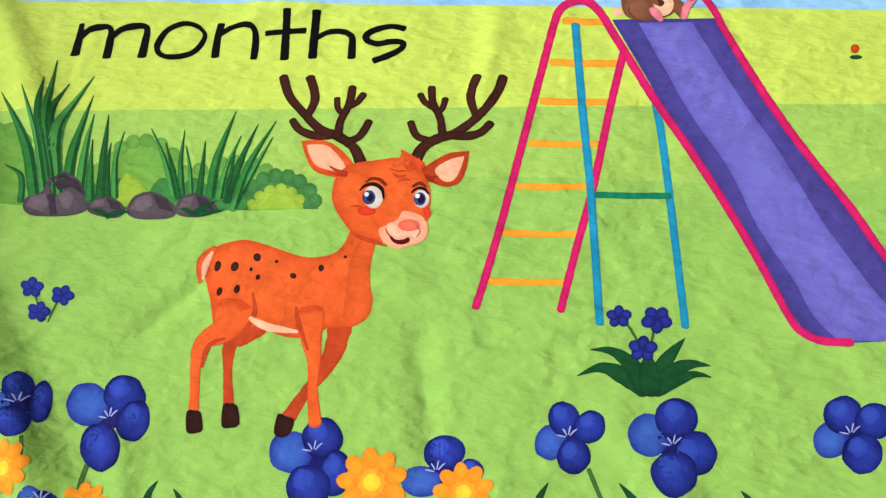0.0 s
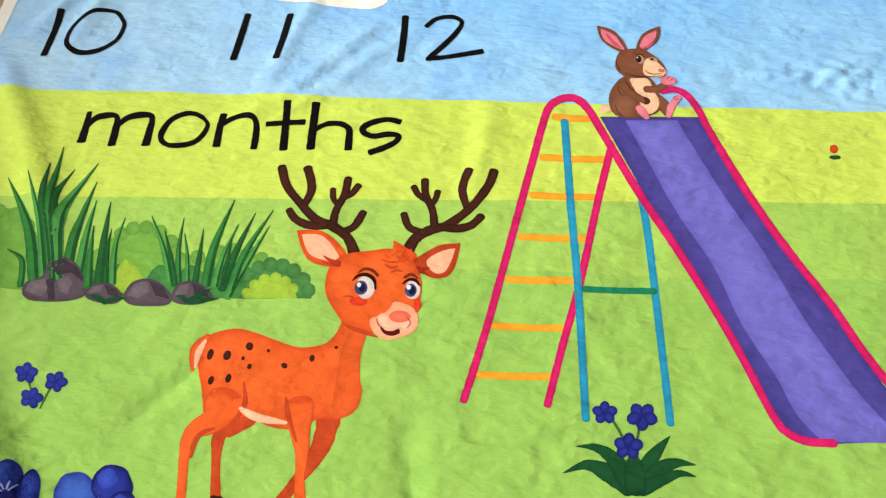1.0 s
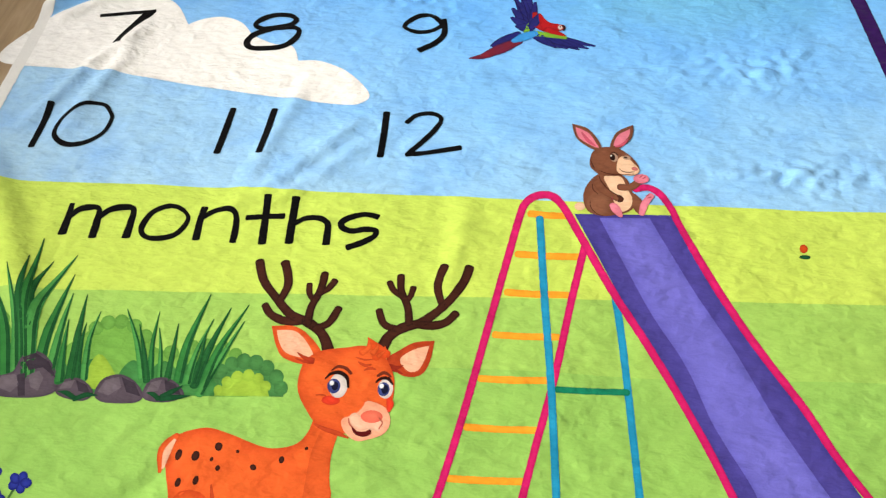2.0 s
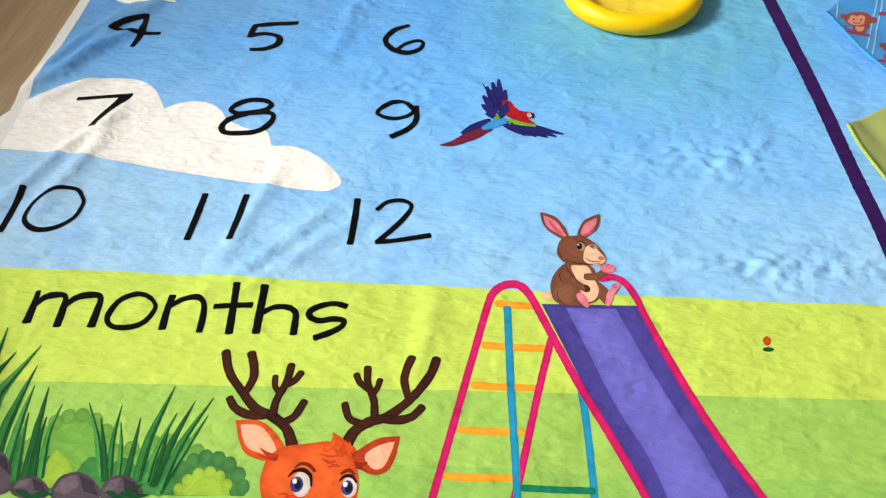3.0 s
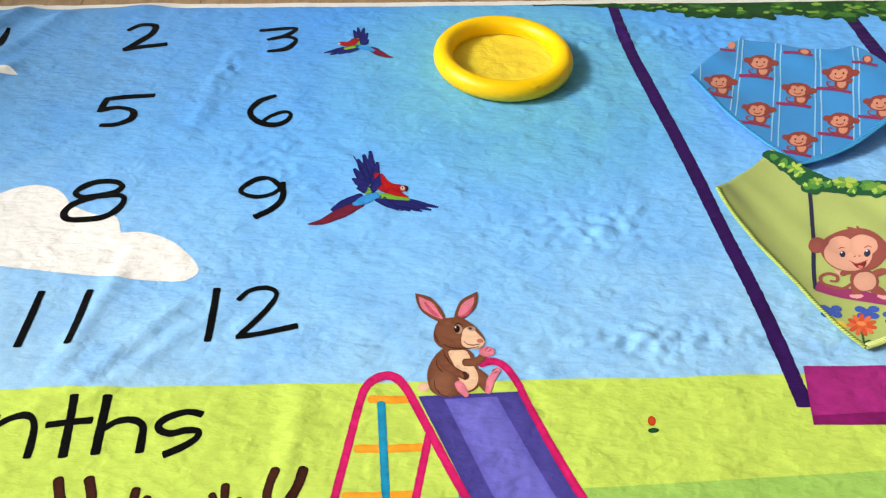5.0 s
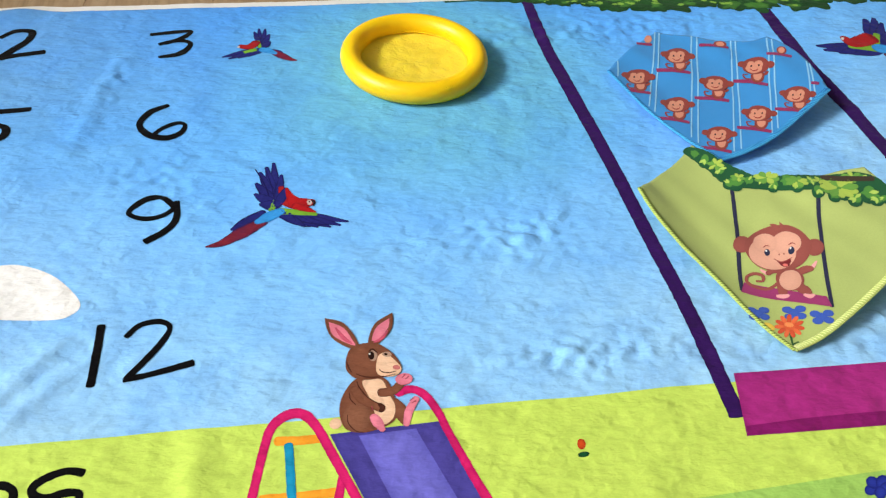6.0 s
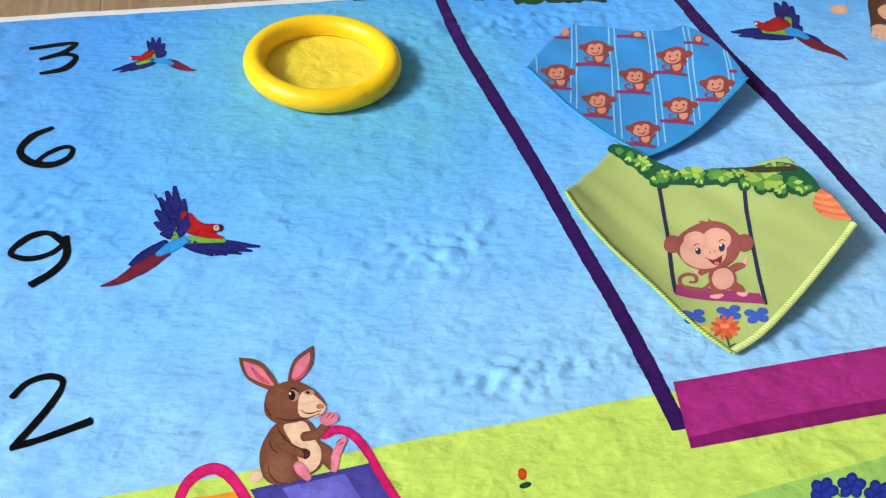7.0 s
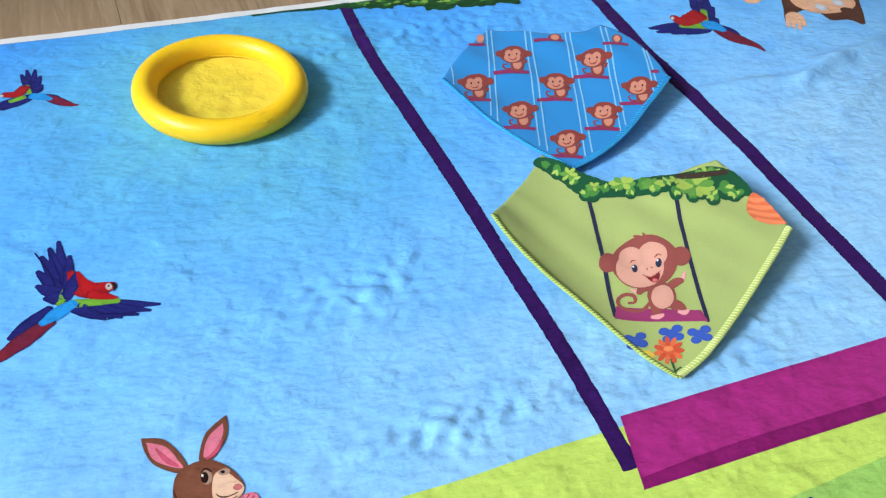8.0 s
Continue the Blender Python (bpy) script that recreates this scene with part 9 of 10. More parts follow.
strokes("smile", ink(150, 60, 56), [[(0.6904, 0.7201, 0.0008), (0.6955, 0.7218, 0.0015), (0.6977, 0.719, 0.0009)]], 7.3, gmonkey, on_green_bib)
oval("nostril", ink(150, 80, 70), 0.6768, 0.7116, 0.0008, -0.0004, -0.0006, -0.001, 7, gmonkey, on_green_bib)
oval("nostril", ink(150, 80, 70), 0.6816, 0.7109, 0.0008, -0.0004, -0.0006, -0.001, 7, gmonkey, on_green_bib)
bf = oval("printed_flower", ink(58, 88, 176), 0.6179, 0.6418, 0.0058, -0.002, -0.003, -0.0045, 1, green_bib, on_green_bib, label="small blue printed flower")
oval("petal", ink(58, 88, 176), 0.6125, 0.6464, 0.0054, -0.0017, -0.0027, -0.004, 2.15, bf, on_green_bib)
oval("petal", ink(58, 88, 176), 0.6264, 0.645, 0.0051, -0.002, -0.0026, -0.0039, 2.0, bf, on_green_bib)
oval("petal", ink(58, 88, 176), 0.6227, 0.6366, 0.0051, -0.0019, -0.0026, -0.0039, 2.15, bf, on_green_bib)
oval("petal", ink(58, 88, 176), 0.6113, 0.6378, 0.0054, -0.0017, -0.0027, -0.004, 1.8, bf, on_green_bib)
bf = oval("printed_flower", ink(58, 88, 176), 0.6543, 0.6355, 0.0052, -0.0025, -0.0029, -0.0043, 1, green_bib, on_green_bib, label="small blue printed flower")
oval("petal", ink(58, 88, 176), 0.6496, 0.6406, 0.0048, -0.0022, -0.0025, -0.0038, 2.15, bf, on_green_bib)
oval("petal", ink(58, 88, 176), 0.6622, 0.638, 0.0047, -0.0023, -0.0025, -0.0037, 2.0, bf, on_green_bib)
oval("petal", ink(58, 88, 176), 0.6586, 0.6299, 0.0047, -0.0023, -0.0025, -0.0037, 2.15, bf, on_green_bib)
oval("petal", ink(58, 88, 176), 0.6482, 0.6321, 0.0048, -0.0022, -0.0025, -0.0037, 1.8, bf, on_green_bib)
bf = oval("printed_flower", ink(58, 88, 176), 0.6767, 0.6229, 0.005, -0.0026, -0.0029, -0.0042, 1, green_bib, on_green_bib, label="small blue printed flower")
oval("petal", ink(58, 88, 176), 0.6722, 0.628, 0.0046, -0.0023, -0.0025, -0.0037, 2.15, bf, on_green_bib)
oval("petal", ink(58, 88, 176), 0.6845, 0.6253, 0.0046, -0.0024, -0.0026, -0.0037, 2.0, bf, on_green_bib)
oval("petal", ink(58, 88, 176), 0.6808, 0.6173, 0.0045, -0.0023, -0.0025, -0.0036, 2.15, bf, on_green_bib)
oval("petal", ink(58, 88, 176), 0.6707, 0.6196, 0.0046, -0.0023, -0.0025, -0.0036, 1.8, bf, on_green_bib)
of = oval("printed_flower", ink(212, 92, 52), 0.642, 0.6211, 0.0077, -0.0034, -0.0043, -0.0063, 2, green_bib, on_green_bib, label="orange printed flower")
oval("petal", ink(204, 80, 46), 0.6509, 0.6169, 0.0042, -0.002, -0.0016, -0.0023, 3.0, of, on_green_bib)
oval("petal", ink(226, 106, 60), 0.6465, 0.6131, 0.0018, -0.0041, -0.0025, -0.0014, 3.2, of, on_green_bib)
oval("petal", ink(204, 80, 46), 0.6406, 0.6118, -0.0011, -0.005, -0.0026, -0.0001, 3.4, of, on_green_bib)
oval("petal", ink(226, 106, 60), 0.635, 0.6133, -0.0038, -0.0044, -0.0019, 0.0012, 3.0, of, on_green_bib)
oval("petal", ink(204, 80, 46), 0.6316, 0.6173, -0.0054, -0.0024, -0.0006, 0.0022, 3.2, of, on_green_bib)
oval("petal", ink(226, 106, 60), 0.6315, 0.6225, -0.0052, 0.0004, 0.0009, 0.0026, 3.4, of, on_green_bib)
oval("petal", ink(204, 80, 46), 0.6348, 0.6273, -0.0033, 0.0031, 0.0022, 0.0021, 3.0, of, on_green_bib)
oval("petal", ink(226, 106, 60), 0.6403, 0.6301, -0.0004, 0.0049, 0.0027, 0.0008, 3.2, of, on_green_bib)
oval("petal", ink(204, 80, 46), 0.6464, 0.63, 0.0026, 0.005, 0.0024, -0.0006, 3.4, of, on_green_bib)
oval("petal", ink(226, 106, 60), 0.6509, 0.627, 0.0047, 0.0035, 0.0013, -0.0019, 3.0, of, on_green_bib)
oval("petal", ink(204, 80, 46), 0.6526, 0.6221, 0.0053, 0.0009, -0.0002, -0.0025, 3.2, of, on_green_bib)
oval("flower_eye", ink(238, 140, 80), 0.6426, 0.6228, 0.0043, -0.0019, -0.0018, -0.0026, 5, of, on_green_bib)
oval("printed_flower", ink(224, 190, 70), 0.6213, 0.6241, 0.0042, -0.0043, -0.0037, -0.0031, 1, green_bib, on_green_bib, label="yellow printed flower")
strokes("printed_stem", ink(48, 90, 48), [[(0.6382, 0.6119, 0.0023), (0.6358, 0.6049, 0.0023), (0.6335, 0.598, 0.0017)], [(0.6413, 0.6012, 0.0016), (0.6362, 0.6001, 0.0015), (0.6318, 0.5973, 0.0015)]], 1, green_bib, on_green_bib)
blue_bib = bib([(0.7242, 1.1846), (0.7242, 1.1846), (0.7515, 1.1657), (0.7821, 1.147), (0.8162, 1.1275), (0.8377, 1.1177), (0.8689, 1.1215), (0.8689, 1.1215), (0.8836, 1.0918), (0.891, 1.0576), (0.8901, 1.0203), (0.8864, 0.9793), (0.8864, 0.9793), (0.8368, 0.9464), (0.7772, 0.9101), (0.7301, 0.8908), (0.686, 0.8791), (0.686, 0.8791), (0.6584, 0.929), (0.6312, 0.9982), (0.6112, 1.0886), (0.6112, 1.0886), (0.6381, 1.1182), (0.6788, 1.1518)], on_blue_bib, ink(56, 138, 204), "sky blue cotton bandana bib with repeated print, lying on blanket")
rolled_edge("hem", [(0.6114, 1.0872), (0.6312, 0.9982), (0.6584, 0.929), (0.6859, 0.8802)], 0.0026, on_blue_bib, BLUE_EDGE, BLUE_THREAD, blue_bib)
rolled_edge("hem", [(0.6872, 0.8798), (0.7307, 0.8916), (0.7778, 0.911), (0.8374, 0.9473), (0.8844, 0.9777)], 0.0040, on_blue_bib, BLUE_EDGE, BLUE_THREAD, blue_bib, -1)
strokes("printed_stripe", ink(140, 196, 230), [[(0.7207, 1.1828, 0.0021), (0.678, 1.0849, 0.002), (0.6385, 0.9985, 0.0019)]], 1, blue_bib, on_blue_bib)
strokes("printed_stripe", ink(140, 196, 230), [[(0.7267, 1.1804, 0.0021), (0.6824, 1.0768, 0.002), (0.6416, 0.9857, 0.0019)]], 1, blue_bib, on_blue_bib)
strokes("printed_stripe", ink(140, 196, 230), [[(0.7666, 1.155, 0.0021), (0.7164, 1.0341, 0.002), (0.6694, 0.9278, 0.0019)]], 1, blue_bib, on_blue_bib)
strokes("printed_stripe", ink(140, 196, 230), [[(0.773, 1.1501, 0.0021), (0.7215, 1.0249, 0.002), (0.6735, 0.9154, 0.0019)]], 1, blue_bib, on_blue_bib)
strokes("printed_stripe", ink(140, 196, 230), [[(0.8156, 1.1263, 0.0021), (0.7611, 1.0001, 0.0019), (0.7125, 0.8925, 0.0019)]], 1, blue_bib, on_blue_bib)
strokes("printed_stripe", ink(140, 196, 230), [[(0.8211, 1.1234, 0.0021), (0.7696, 1.0005, 0.002), (0.7237, 0.8957, 0.0019)]], 1, blue_bib, on_blue_bib)
strokes("printed_stripe", ink(140, 196, 230), [[(0.866, 1.1167, 0.0022), (0.8177, 1.0083, 0.002), (0.7746, 0.9149, 0.0018)]], 1, blue_bib, on_blue_bib)
strokes("printed_stripe", ink(140, 196, 230), [[(0.8708, 1.111, 0.0022), (0.826, 1.0094, 0.002), (0.7856, 0.9211, 0.0019)]], 1, blue_bib, on_blue_bib)
strokes("printed_stripe", ink(140, 196, 230), [[(0.8887, 1.0441, 0.0022), (0.8713, 1.0022, 0.0021), (0.8536, 0.9633, 0.002)]], 1, blue_bib, on_blue_bib)
strokes("printed_stripe", ink(140, 196, 230), [[(0.8899, 1.0377, 0.0022), (0.8765, 1.0022, 0.0021), (0.8625, 0.9691, 0.0021)]], 1, blue_bib, on_blue_bib)
strokes("printed_stripe", ink(140, 196, 230), [[(0.6357, 1.1146, 0.0021), (0.6287, 1.0932, 0.0021), (0.6205, 1.0728, 0.002)]], 1, blue_bib, on_blue_bib)
mini = strokes("printed_monkey", ink(140, 44, 90), [[(0.6833, 1.082, 0.0076), (0.7058, 1.0763, 0.0086), (0.7266, 1.0656, 0.0073)]], 2, blue_bib, on_blue_bib, label="plain brown printed monkey shape on a magenta seat", cap=0.2)
oval("body", ink(140, 60, 52), 0.7209, 1.0875, 0.0085, -0.0034, -0.0078, -0.0152, 2.5, mini, on_blue_bib)
oval("belly", ink(212, 142, 116), 0.7221, 1.0898, 0.0057, -0.0023, -0.006, -0.0117, 3, mini, on_blue_bib)
strokes("arm", ink(140, 60, 52), [[(0.7286, 1.0942, 0.0052), (0.7323, 1.0897, 0.005), (0.7381, 1.0943, 0.0039)]], 3, mini, on_blue_bib)
strokes("tail", ink(140, 60, 52), [[(0.7095, 1.0819, 0.0033), (0.7015, 1.0846, 0.0033), (0.7021, 1.0942, 0.0019), (0.7078, 1.0937, 0.0026)]], 2.5, mini, on_blue_bib)
oval("head", ink(140, 60, 52), 0.7273, 1.112, 0.0183, -0.0046, -0.0086, -0.0195, 4, mini, on_blue_bib)
oval("ear", ink(140, 60, 52), 0.7105, 1.12, 0.0059, -0.0021, -0.0037, -0.0074, 3.5, mini, on_blue_bib)
oval("ear", ink(140, 60, 52), 0.7466, 1.1075, 0.0055, -0.0027, -0.0036, -0.007, 3.5, mini, on_blue_bib)
oval("face", ink(212, 142, 116), 0.7229, 1.1066, 0.0115, -0.0028, -0.0048, -0.011, 5, mini, on_blue_bib)
strokes("smile", ink(150, 48, 44), [[(0.7175, 1.1065, 0.0008), (0.7194, 1.1014, 0.0022), (0.7243, 1.1011, 0.0022), (0.7286, 1.1046, 0.0008)]], 7, mini, on_blue_bib)
oval("face", ink(212, 142, 116), 0.7327, 1.1141, 0.0057, -0.0025, -0.0042, -0.0084, 5.3, mini, on_blue_bib)
oval("face", ink(212, 142, 116), 0.7228, 1.1168, 0.005, -0.002, -0.0036, -0.0073, 5.6, mini, on_blue_bib)
oval("eye", ink(60, 36, 40), 0.7217, 1.1129, 0.0012, -0.0005, -0.0013, -0.0027, 7, mini, on_blue_bib)
oval("eye", ink(60, 36, 40), 0.7322, 1.1114, 0.0011, -0.0005, -0.0013, -0.0026, 7, mini, on_blue_bib)
mini = strokes("printed_monkey", ink(140, 44, 90), [[(0.6230, 1.0385, 0.0070), (0.6340, 1.0350, 0.0080), (0.652, 1.0279, 0.0071)]], 2, blue_bib, on_blue_bib, label="plain brown printed monkey shape on a magenta seat", cap=0.2)
oval("body", ink(140, 60, 52), 0.6453, 1.0477, 0.0086, -0.0024, -0.007, -0.0148, 2.5, mini, on_blue_bib)
oval("belly", ink(212, 142, 116), 0.6464, 1.0499, 0.0057, -0.0016, -0.0054, -0.0114, 3, mini, on_blue_bib)
strokes("arm", ink(140, 60, 52), [[(0.6527, 1.0547, 0.0051), (0.6566, 1.0509, 0.0048), (0.6623, 1.0559, 0.0036)]], 3, mini, on_blue_bib)
strokes("tail", ink(140, 60, 52), [[(0.6344, 1.0418, 0.0031), (0.6267, 1.044, 0.003), (0.6267, 1.0529, 0.0018), (0.6323, 1.0526, 0.0025)]], 2.5, mini, on_blue_bib)
oval("head", ink(140, 60, 52), 0.6506, 1.0711, 0.0185, -0.0024, -0.0078, -0.019, 4, mini, on_blue_bib)
oval("ear", ink(140, 60, 52), 0.6337, 1.0771, 0.0058, -0.0016, -0.0032, -0.0071, 3.5, mini, on_blue_bib)
oval("ear", ink(140, 60, 52), 0.6705, 1.0694, 0.0058, -0.0017, -0.0034, -0.0071, 3.5, mini, on_blue_bib)
oval("face", ink(212, 142, 116), 0.6464, 1.0656, 0.0115, -0.0015, -0.0043, -0.0106, 5, mini, on_blue_bib)
strokes("smile", ink(150, 48, 44), [[(0.6411, 1.065, 0.0008), (0.6431, 1.0605, 0.0022), (0.648, 1.0607, 0.0022), (0.6522, 1.0643, 0.0008)]], 7, mini, on_blue_bib)
oval("face", ink(212, 142, 116), 0.6559, 1.0736, 0.0058, -0.0016, -0.0039, -0.0083, 5.3, mini, on_blue_bib)
oval("face", ink(212, 142, 116), 0.6459, 1.075, 0.0051, -0.0014, -0.0033, -0.0071, 5.6, mini, on_blue_bib)
oval("eye", ink(60, 36, 40), 0.645, 1.0713, 0.0012, -0.0003, -0.0012, -0.0026, 7, mini, on_blue_bib)
oval("eye", ink(60, 36, 40), 0.6555, 1.071, 0.0012, -0.0003, -0.0012, -0.0026, 7, mini, on_blue_bib)
mini = strokes("printed_monkey", ink(140, 44, 90), [[(0.7111, 1.0109, 0.0069), (0.7319, 1.0037, 0.0076), (0.751, 0.9923, 0.0066)]], 2, blue_bib, on_blue_bib, label="plain brown printed monkey shape on a magenta seat", cap=0.2)
oval("body", ink(140, 60, 52), 0.7459, 1.0127, 0.0079, -0.0037, -0.0074, -0.0134, 2.5, mini, on_blue_bib)
oval("belly", ink(212, 142, 116), 0.7471, 1.0148, 0.0052, -0.0025, -0.0057, -0.0103, 3, mini, on_blue_bib)
strokes("arm", ink(140, 60, 52), [[(0.7532, 1.0184, 0.0047), (0.7566, 1.0141, 0.0046), (0.7621, 1.018, 0.0036)]], 3, mini, on_blue_bib)
strokes("tail", ink(140, 60, 52), [[(0.7354, 1.0086, 0.0029), (0.7281, 1.0118, 0.0029), (0.7287, 1.0206, 0.0019), (0.734, 1.0196, 0.0024)]], 2.5, mini, on_blue_bib)
oval("head", ink(140, 60, 52), 0.7522, 1.0348, 0.017, -0.0054, -0.0083, -0.0173, 4, mini, on_blue_bib)
oval("ear", ink(140, 60, 52), 0.7368, 1.0435, 0.0054, -0.0025, -0.0035, -0.0065, 3.5, mini, on_blue_bib)
oval("ear", ink(140, 60, 52), 0.7704, 1.0298, 0.0052, -0.0026, -0.0035, -0.0063, 3.5, mini, on_blue_bib)
oval("face", ink(212, 142, 116), 0.748, 1.0302, 0.0106, -0.0034, -0.0046, -0.0097, 5, mini, on_blue_bib)
strokes("smile", ink(150, 48, 44), [[(0.743, 1.0305, 0.0008), (0.7446, 1.0257, 0.0022), (0.7492, 1.0251, 0.0022), (0.7533, 1.0279, 0.0008)]], 7, mini, on_blue_bib)
oval("face", ink(212, 142, 116), 0.7573, 1.0364, 0.0053, -0.0026, -0.0041, -0.0074, 5.3, mini, on_blue_bib)
oval("face", ink(212, 142, 116), 0.7481, 1.0395, 0.0046, -0.0022, -0.0035, -0.0064, 5.6, mini, on_blue_bib)
oval("eye", ink(60, 36, 40), 0.747, 1.036, 0.0011, -0.0005, -0.0013, -0.0023, 7, mini, on_blue_bib)
oval("eye", ink(60, 36, 40), 0.7568, 1.0339, 0.0011, -0.0005, -0.0013, -0.0023, 7, mini, on_blue_bib)
mini = strokes("printed_monkey", ink(140, 44, 90), [[(0.7779, 1.0341, 0.0070), (0.7981, 1.0252, 0.0078), (0.817, 1.0127, 0.0069)]], 2, blue_bib, on_blue_bib, label="plain brown printed monkey shape on a magenta seat", cap=0.2)
oval("body", ink(140, 60, 52), 0.8127, 1.0341, 0.0079, -0.0041, -0.0081, -0.0138, 2.5, mini, on_blue_bib)
oval("belly", ink(212, 142, 116), 0.814, 1.0362, 0.0053, -0.0027, -0.0063, -0.0106, 3, mini, on_blue_bib)
strokes("arm", ink(140, 60, 52), [[(0.8204, 1.0398, 0.0049), (0.8237, 1.0353, 0.0048), (0.8296, 1.0393, 0.0038)]], 3, mini, on_blue_bib)
strokes("tail", ink(140, 60, 52), [[(0.8018, 1.0301, 0.003), (0.7946, 1.0338, 0.0029), (0.7956, 1.0429, 0.0019), (0.8009, 1.0416, 0.0024)]], 2.5, mini, on_blue_bib)
oval("head", ink(140, 60, 52), 0.8201, 1.057, 0.0172, -0.006, -0.0093, -0.0179, 4, mini, on_blue_bib)
oval("ear", ink(140, 60, 52), 0.8048, 1.0664, 0.0053, -0.0028, -0.0038, -0.0066, 3.5, mini, on_blue_bib)
oval("ear", ink(140, 60, 52), 0.8387, 1.0516, 0.0053, -0.0028, -0.0039, -0.0065, 3.5, mini, on_blue_bib)
oval("face", ink(212, 142, 116), 0.8156, 1.0522, 0.0107, -0.0037, -0.0052, -0.01, 5, mini, on_blue_bib)
strokes("smile", ink(150, 48, 44), [[(0.8105, 1.0526, 0.0008), (0.8119, 1.0476, 0.0022), (0.8166, 1.0469, 0.0022), (0.8209, 1.0498, 0.0008)]], 7, mini, on_blue_bib)
oval("face", ink(212, 142, 116), 0.8254, 1.0585, 0.0053, -0.0028, -0.0045, -0.0077, 5.3, mini, on_blue_bib)
oval("face", ink(212, 142, 116), 0.8161, 1.0619, 0.0047, -0.0024, -0.0038, -0.0066, 5.6, mini, on_blue_bib)
oval("eye", ink(60, 36, 40), 0.8148, 1.0583, 0.0011, -0.0006, -0.0014, -0.0024, 7, mini, on_blue_bib)
oval("eye", ink(60, 36, 40), 0.8248, 1.056, 0.0011, -0.0006, -0.0014, -0.0024, 7, mini, on_blue_bib)
mini = strokes("printed_monkey", ink(140, 44, 90), [[(0.8013, 0.9595, 0.0065), (0.8206, 0.9509, 0.0073), (0.8310, 0.9440, 0.0065)]], 2, blue_bib, on_blue_bib, label="plain brown printed monkey shape on a magenta seat", cap=0.2)
oval("body", ink(140, 60, 52), 0.8348, 0.9588, 0.0075, -0.0039, -0.008, -0.0125, 2.5, mini, on_blue_bib)
oval("belly", ink(212, 142, 116), 0.836, 0.9607, 0.005, -0.0026, -0.0062, -0.0096, 3, mini, on_blue_bib)
strokes("arm", ink(140, 60, 52), [[(0.8423, 0.964, 0.0046), (0.8454, 0.9598, 0.0044), (0.8511, 0.9633, 0.0035)]], 3, mini, on_blue_bib)
strokes("tail", ink(140, 60, 52), [[(0.8243, 0.9553, 0.0028), (0.8174, 0.9589, 0.0027), (0.8185, 0.9672, 0.0018), (0.8235, 0.9659, 0.0023)]], 2.5, mini, on_blue_bib)
oval("head", ink(140, 60, 52), 0.8422, 0.9796, 0.0165, -0.0058, -0.0092, -0.0162, 4, mini, on_blue_bib)
oval("ear", ink(140, 60, 52), 0.8276, 0.9885, 0.0051, -0.0026, -0.0037, -0.006, 3.5, mini, on_blue_bib)
oval("ear", ink(140, 60, 52), 0.86, 0.9744, 0.0051, -0.0026, -0.0039, -0.0059, 3.5, mini, on_blue_bib)
oval("face", ink(212, 142, 116), 0.8378, 0.9753, 0.0103, -0.0036, -0.0051, -0.0091, 5, mini, on_blue_bib)
strokes("smile", ink(150, 48, 44), [[(0.8329, 0.9757, 0.0008), (0.8342, 0.9711, 0.0022), (0.8387, 0.9704, 0.0022), (0.8429, 0.973, 0.0008)]], 7, mini, on_blue_bib)
oval("face", ink(212, 142, 116), 0.8473, 0.981, 0.0051, -0.0026, -0.0045, -0.007, 5.3, mini, on_blue_bib)
oval("face", ink(212, 142, 116), 0.8384, 0.9842, 0.0045, -0.0023, -0.0038, -0.006, 5.6, mini, on_blue_bib)
oval("eye", ink(60, 36, 40), 0.8372, 0.9809, 0.001, -0.0005, -0.0014, -0.0022, 7, mini, on_blue_bib)
oval("eye", ink(60, 36, 40), 0.8467, 0.9786, 0.001, -0.0005, -0.0014, -0.0022, 7, mini, on_blue_bib)
mini = strokes("printed_monkey", ink(140, 44, 90), [[(0.6389, 0.9723, 0.0065), (0.6598, 0.9673, 0.0074), (0.6799, 0.9588, 0.0066)]], 2, blue_bib, on_blue_bib, label="plain brown printed monkey shape on a magenta seat", cap=0.2)
oval("body", ink(140, 60, 52), 0.6737, 0.9773, 0.0083, -0.0025, -0.007, -0.0134, 2.5, mini, on_blue_bib)
oval("belly", ink(212, 142, 116), 0.6748, 0.9794, 0.0055, -0.0017, -0.0054, -0.0103, 3, mini, on_blue_bib)
strokes("arm", ink(140, 60, 52), [[(0.681, 0.9835, 0.0047), (0.6847, 0.9799, 0.0044), (0.6903, 0.9842, 0.0034)]], 3, mini, on_blue_bib)
strokes("tail", ink(140, 60, 52), [[(0.6631, 0.9722, 0.0029), (0.6556, 0.9744, 0.0029), (0.6558, 0.9826, 0.0018), (0.6612, 0.9823, 0.0023)]], 2.5, mini, on_blue_bib)
oval("head", ink(140, 60, 52), 0.6793, 0.9987, 0.0178, -0.0029, -0.0078, -0.0173, 4, mini, on_blue_bib)
oval("ear", ink(140, 60, 52), 0.663, 1.0048, 0.0056, -0.0016, -0.0032, -0.0064, 3.5, mini, on_blue_bib)
oval("ear", ink(140, 60, 52), 0.6984, 0.9964, 0.0056, -0.0018, -0.0034, -0.0063, 3.5, mini, on_blue_bib)
oval("face", ink(212, 142, 116), 0.6751, 0.9938, 0.0111, -0.0018, -0.0044, -0.0096, 5, mini, on_blue_bib)
strokes("smile", ink(150, 48, 44), [[(0.6699, 0.9934, 0.0008), (0.6718, 0.9892, 0.0022), (0.6766, 0.9892, 0.0022), (0.6807, 0.9924, 0.0008)]], 7, mini, on_blue_bib)
oval("face", ink(212, 142, 116), 0.6844, 1.0008, 0.0056, -0.0017, -0.0039, -0.0075, 5.3, mini, on_blue_bib)
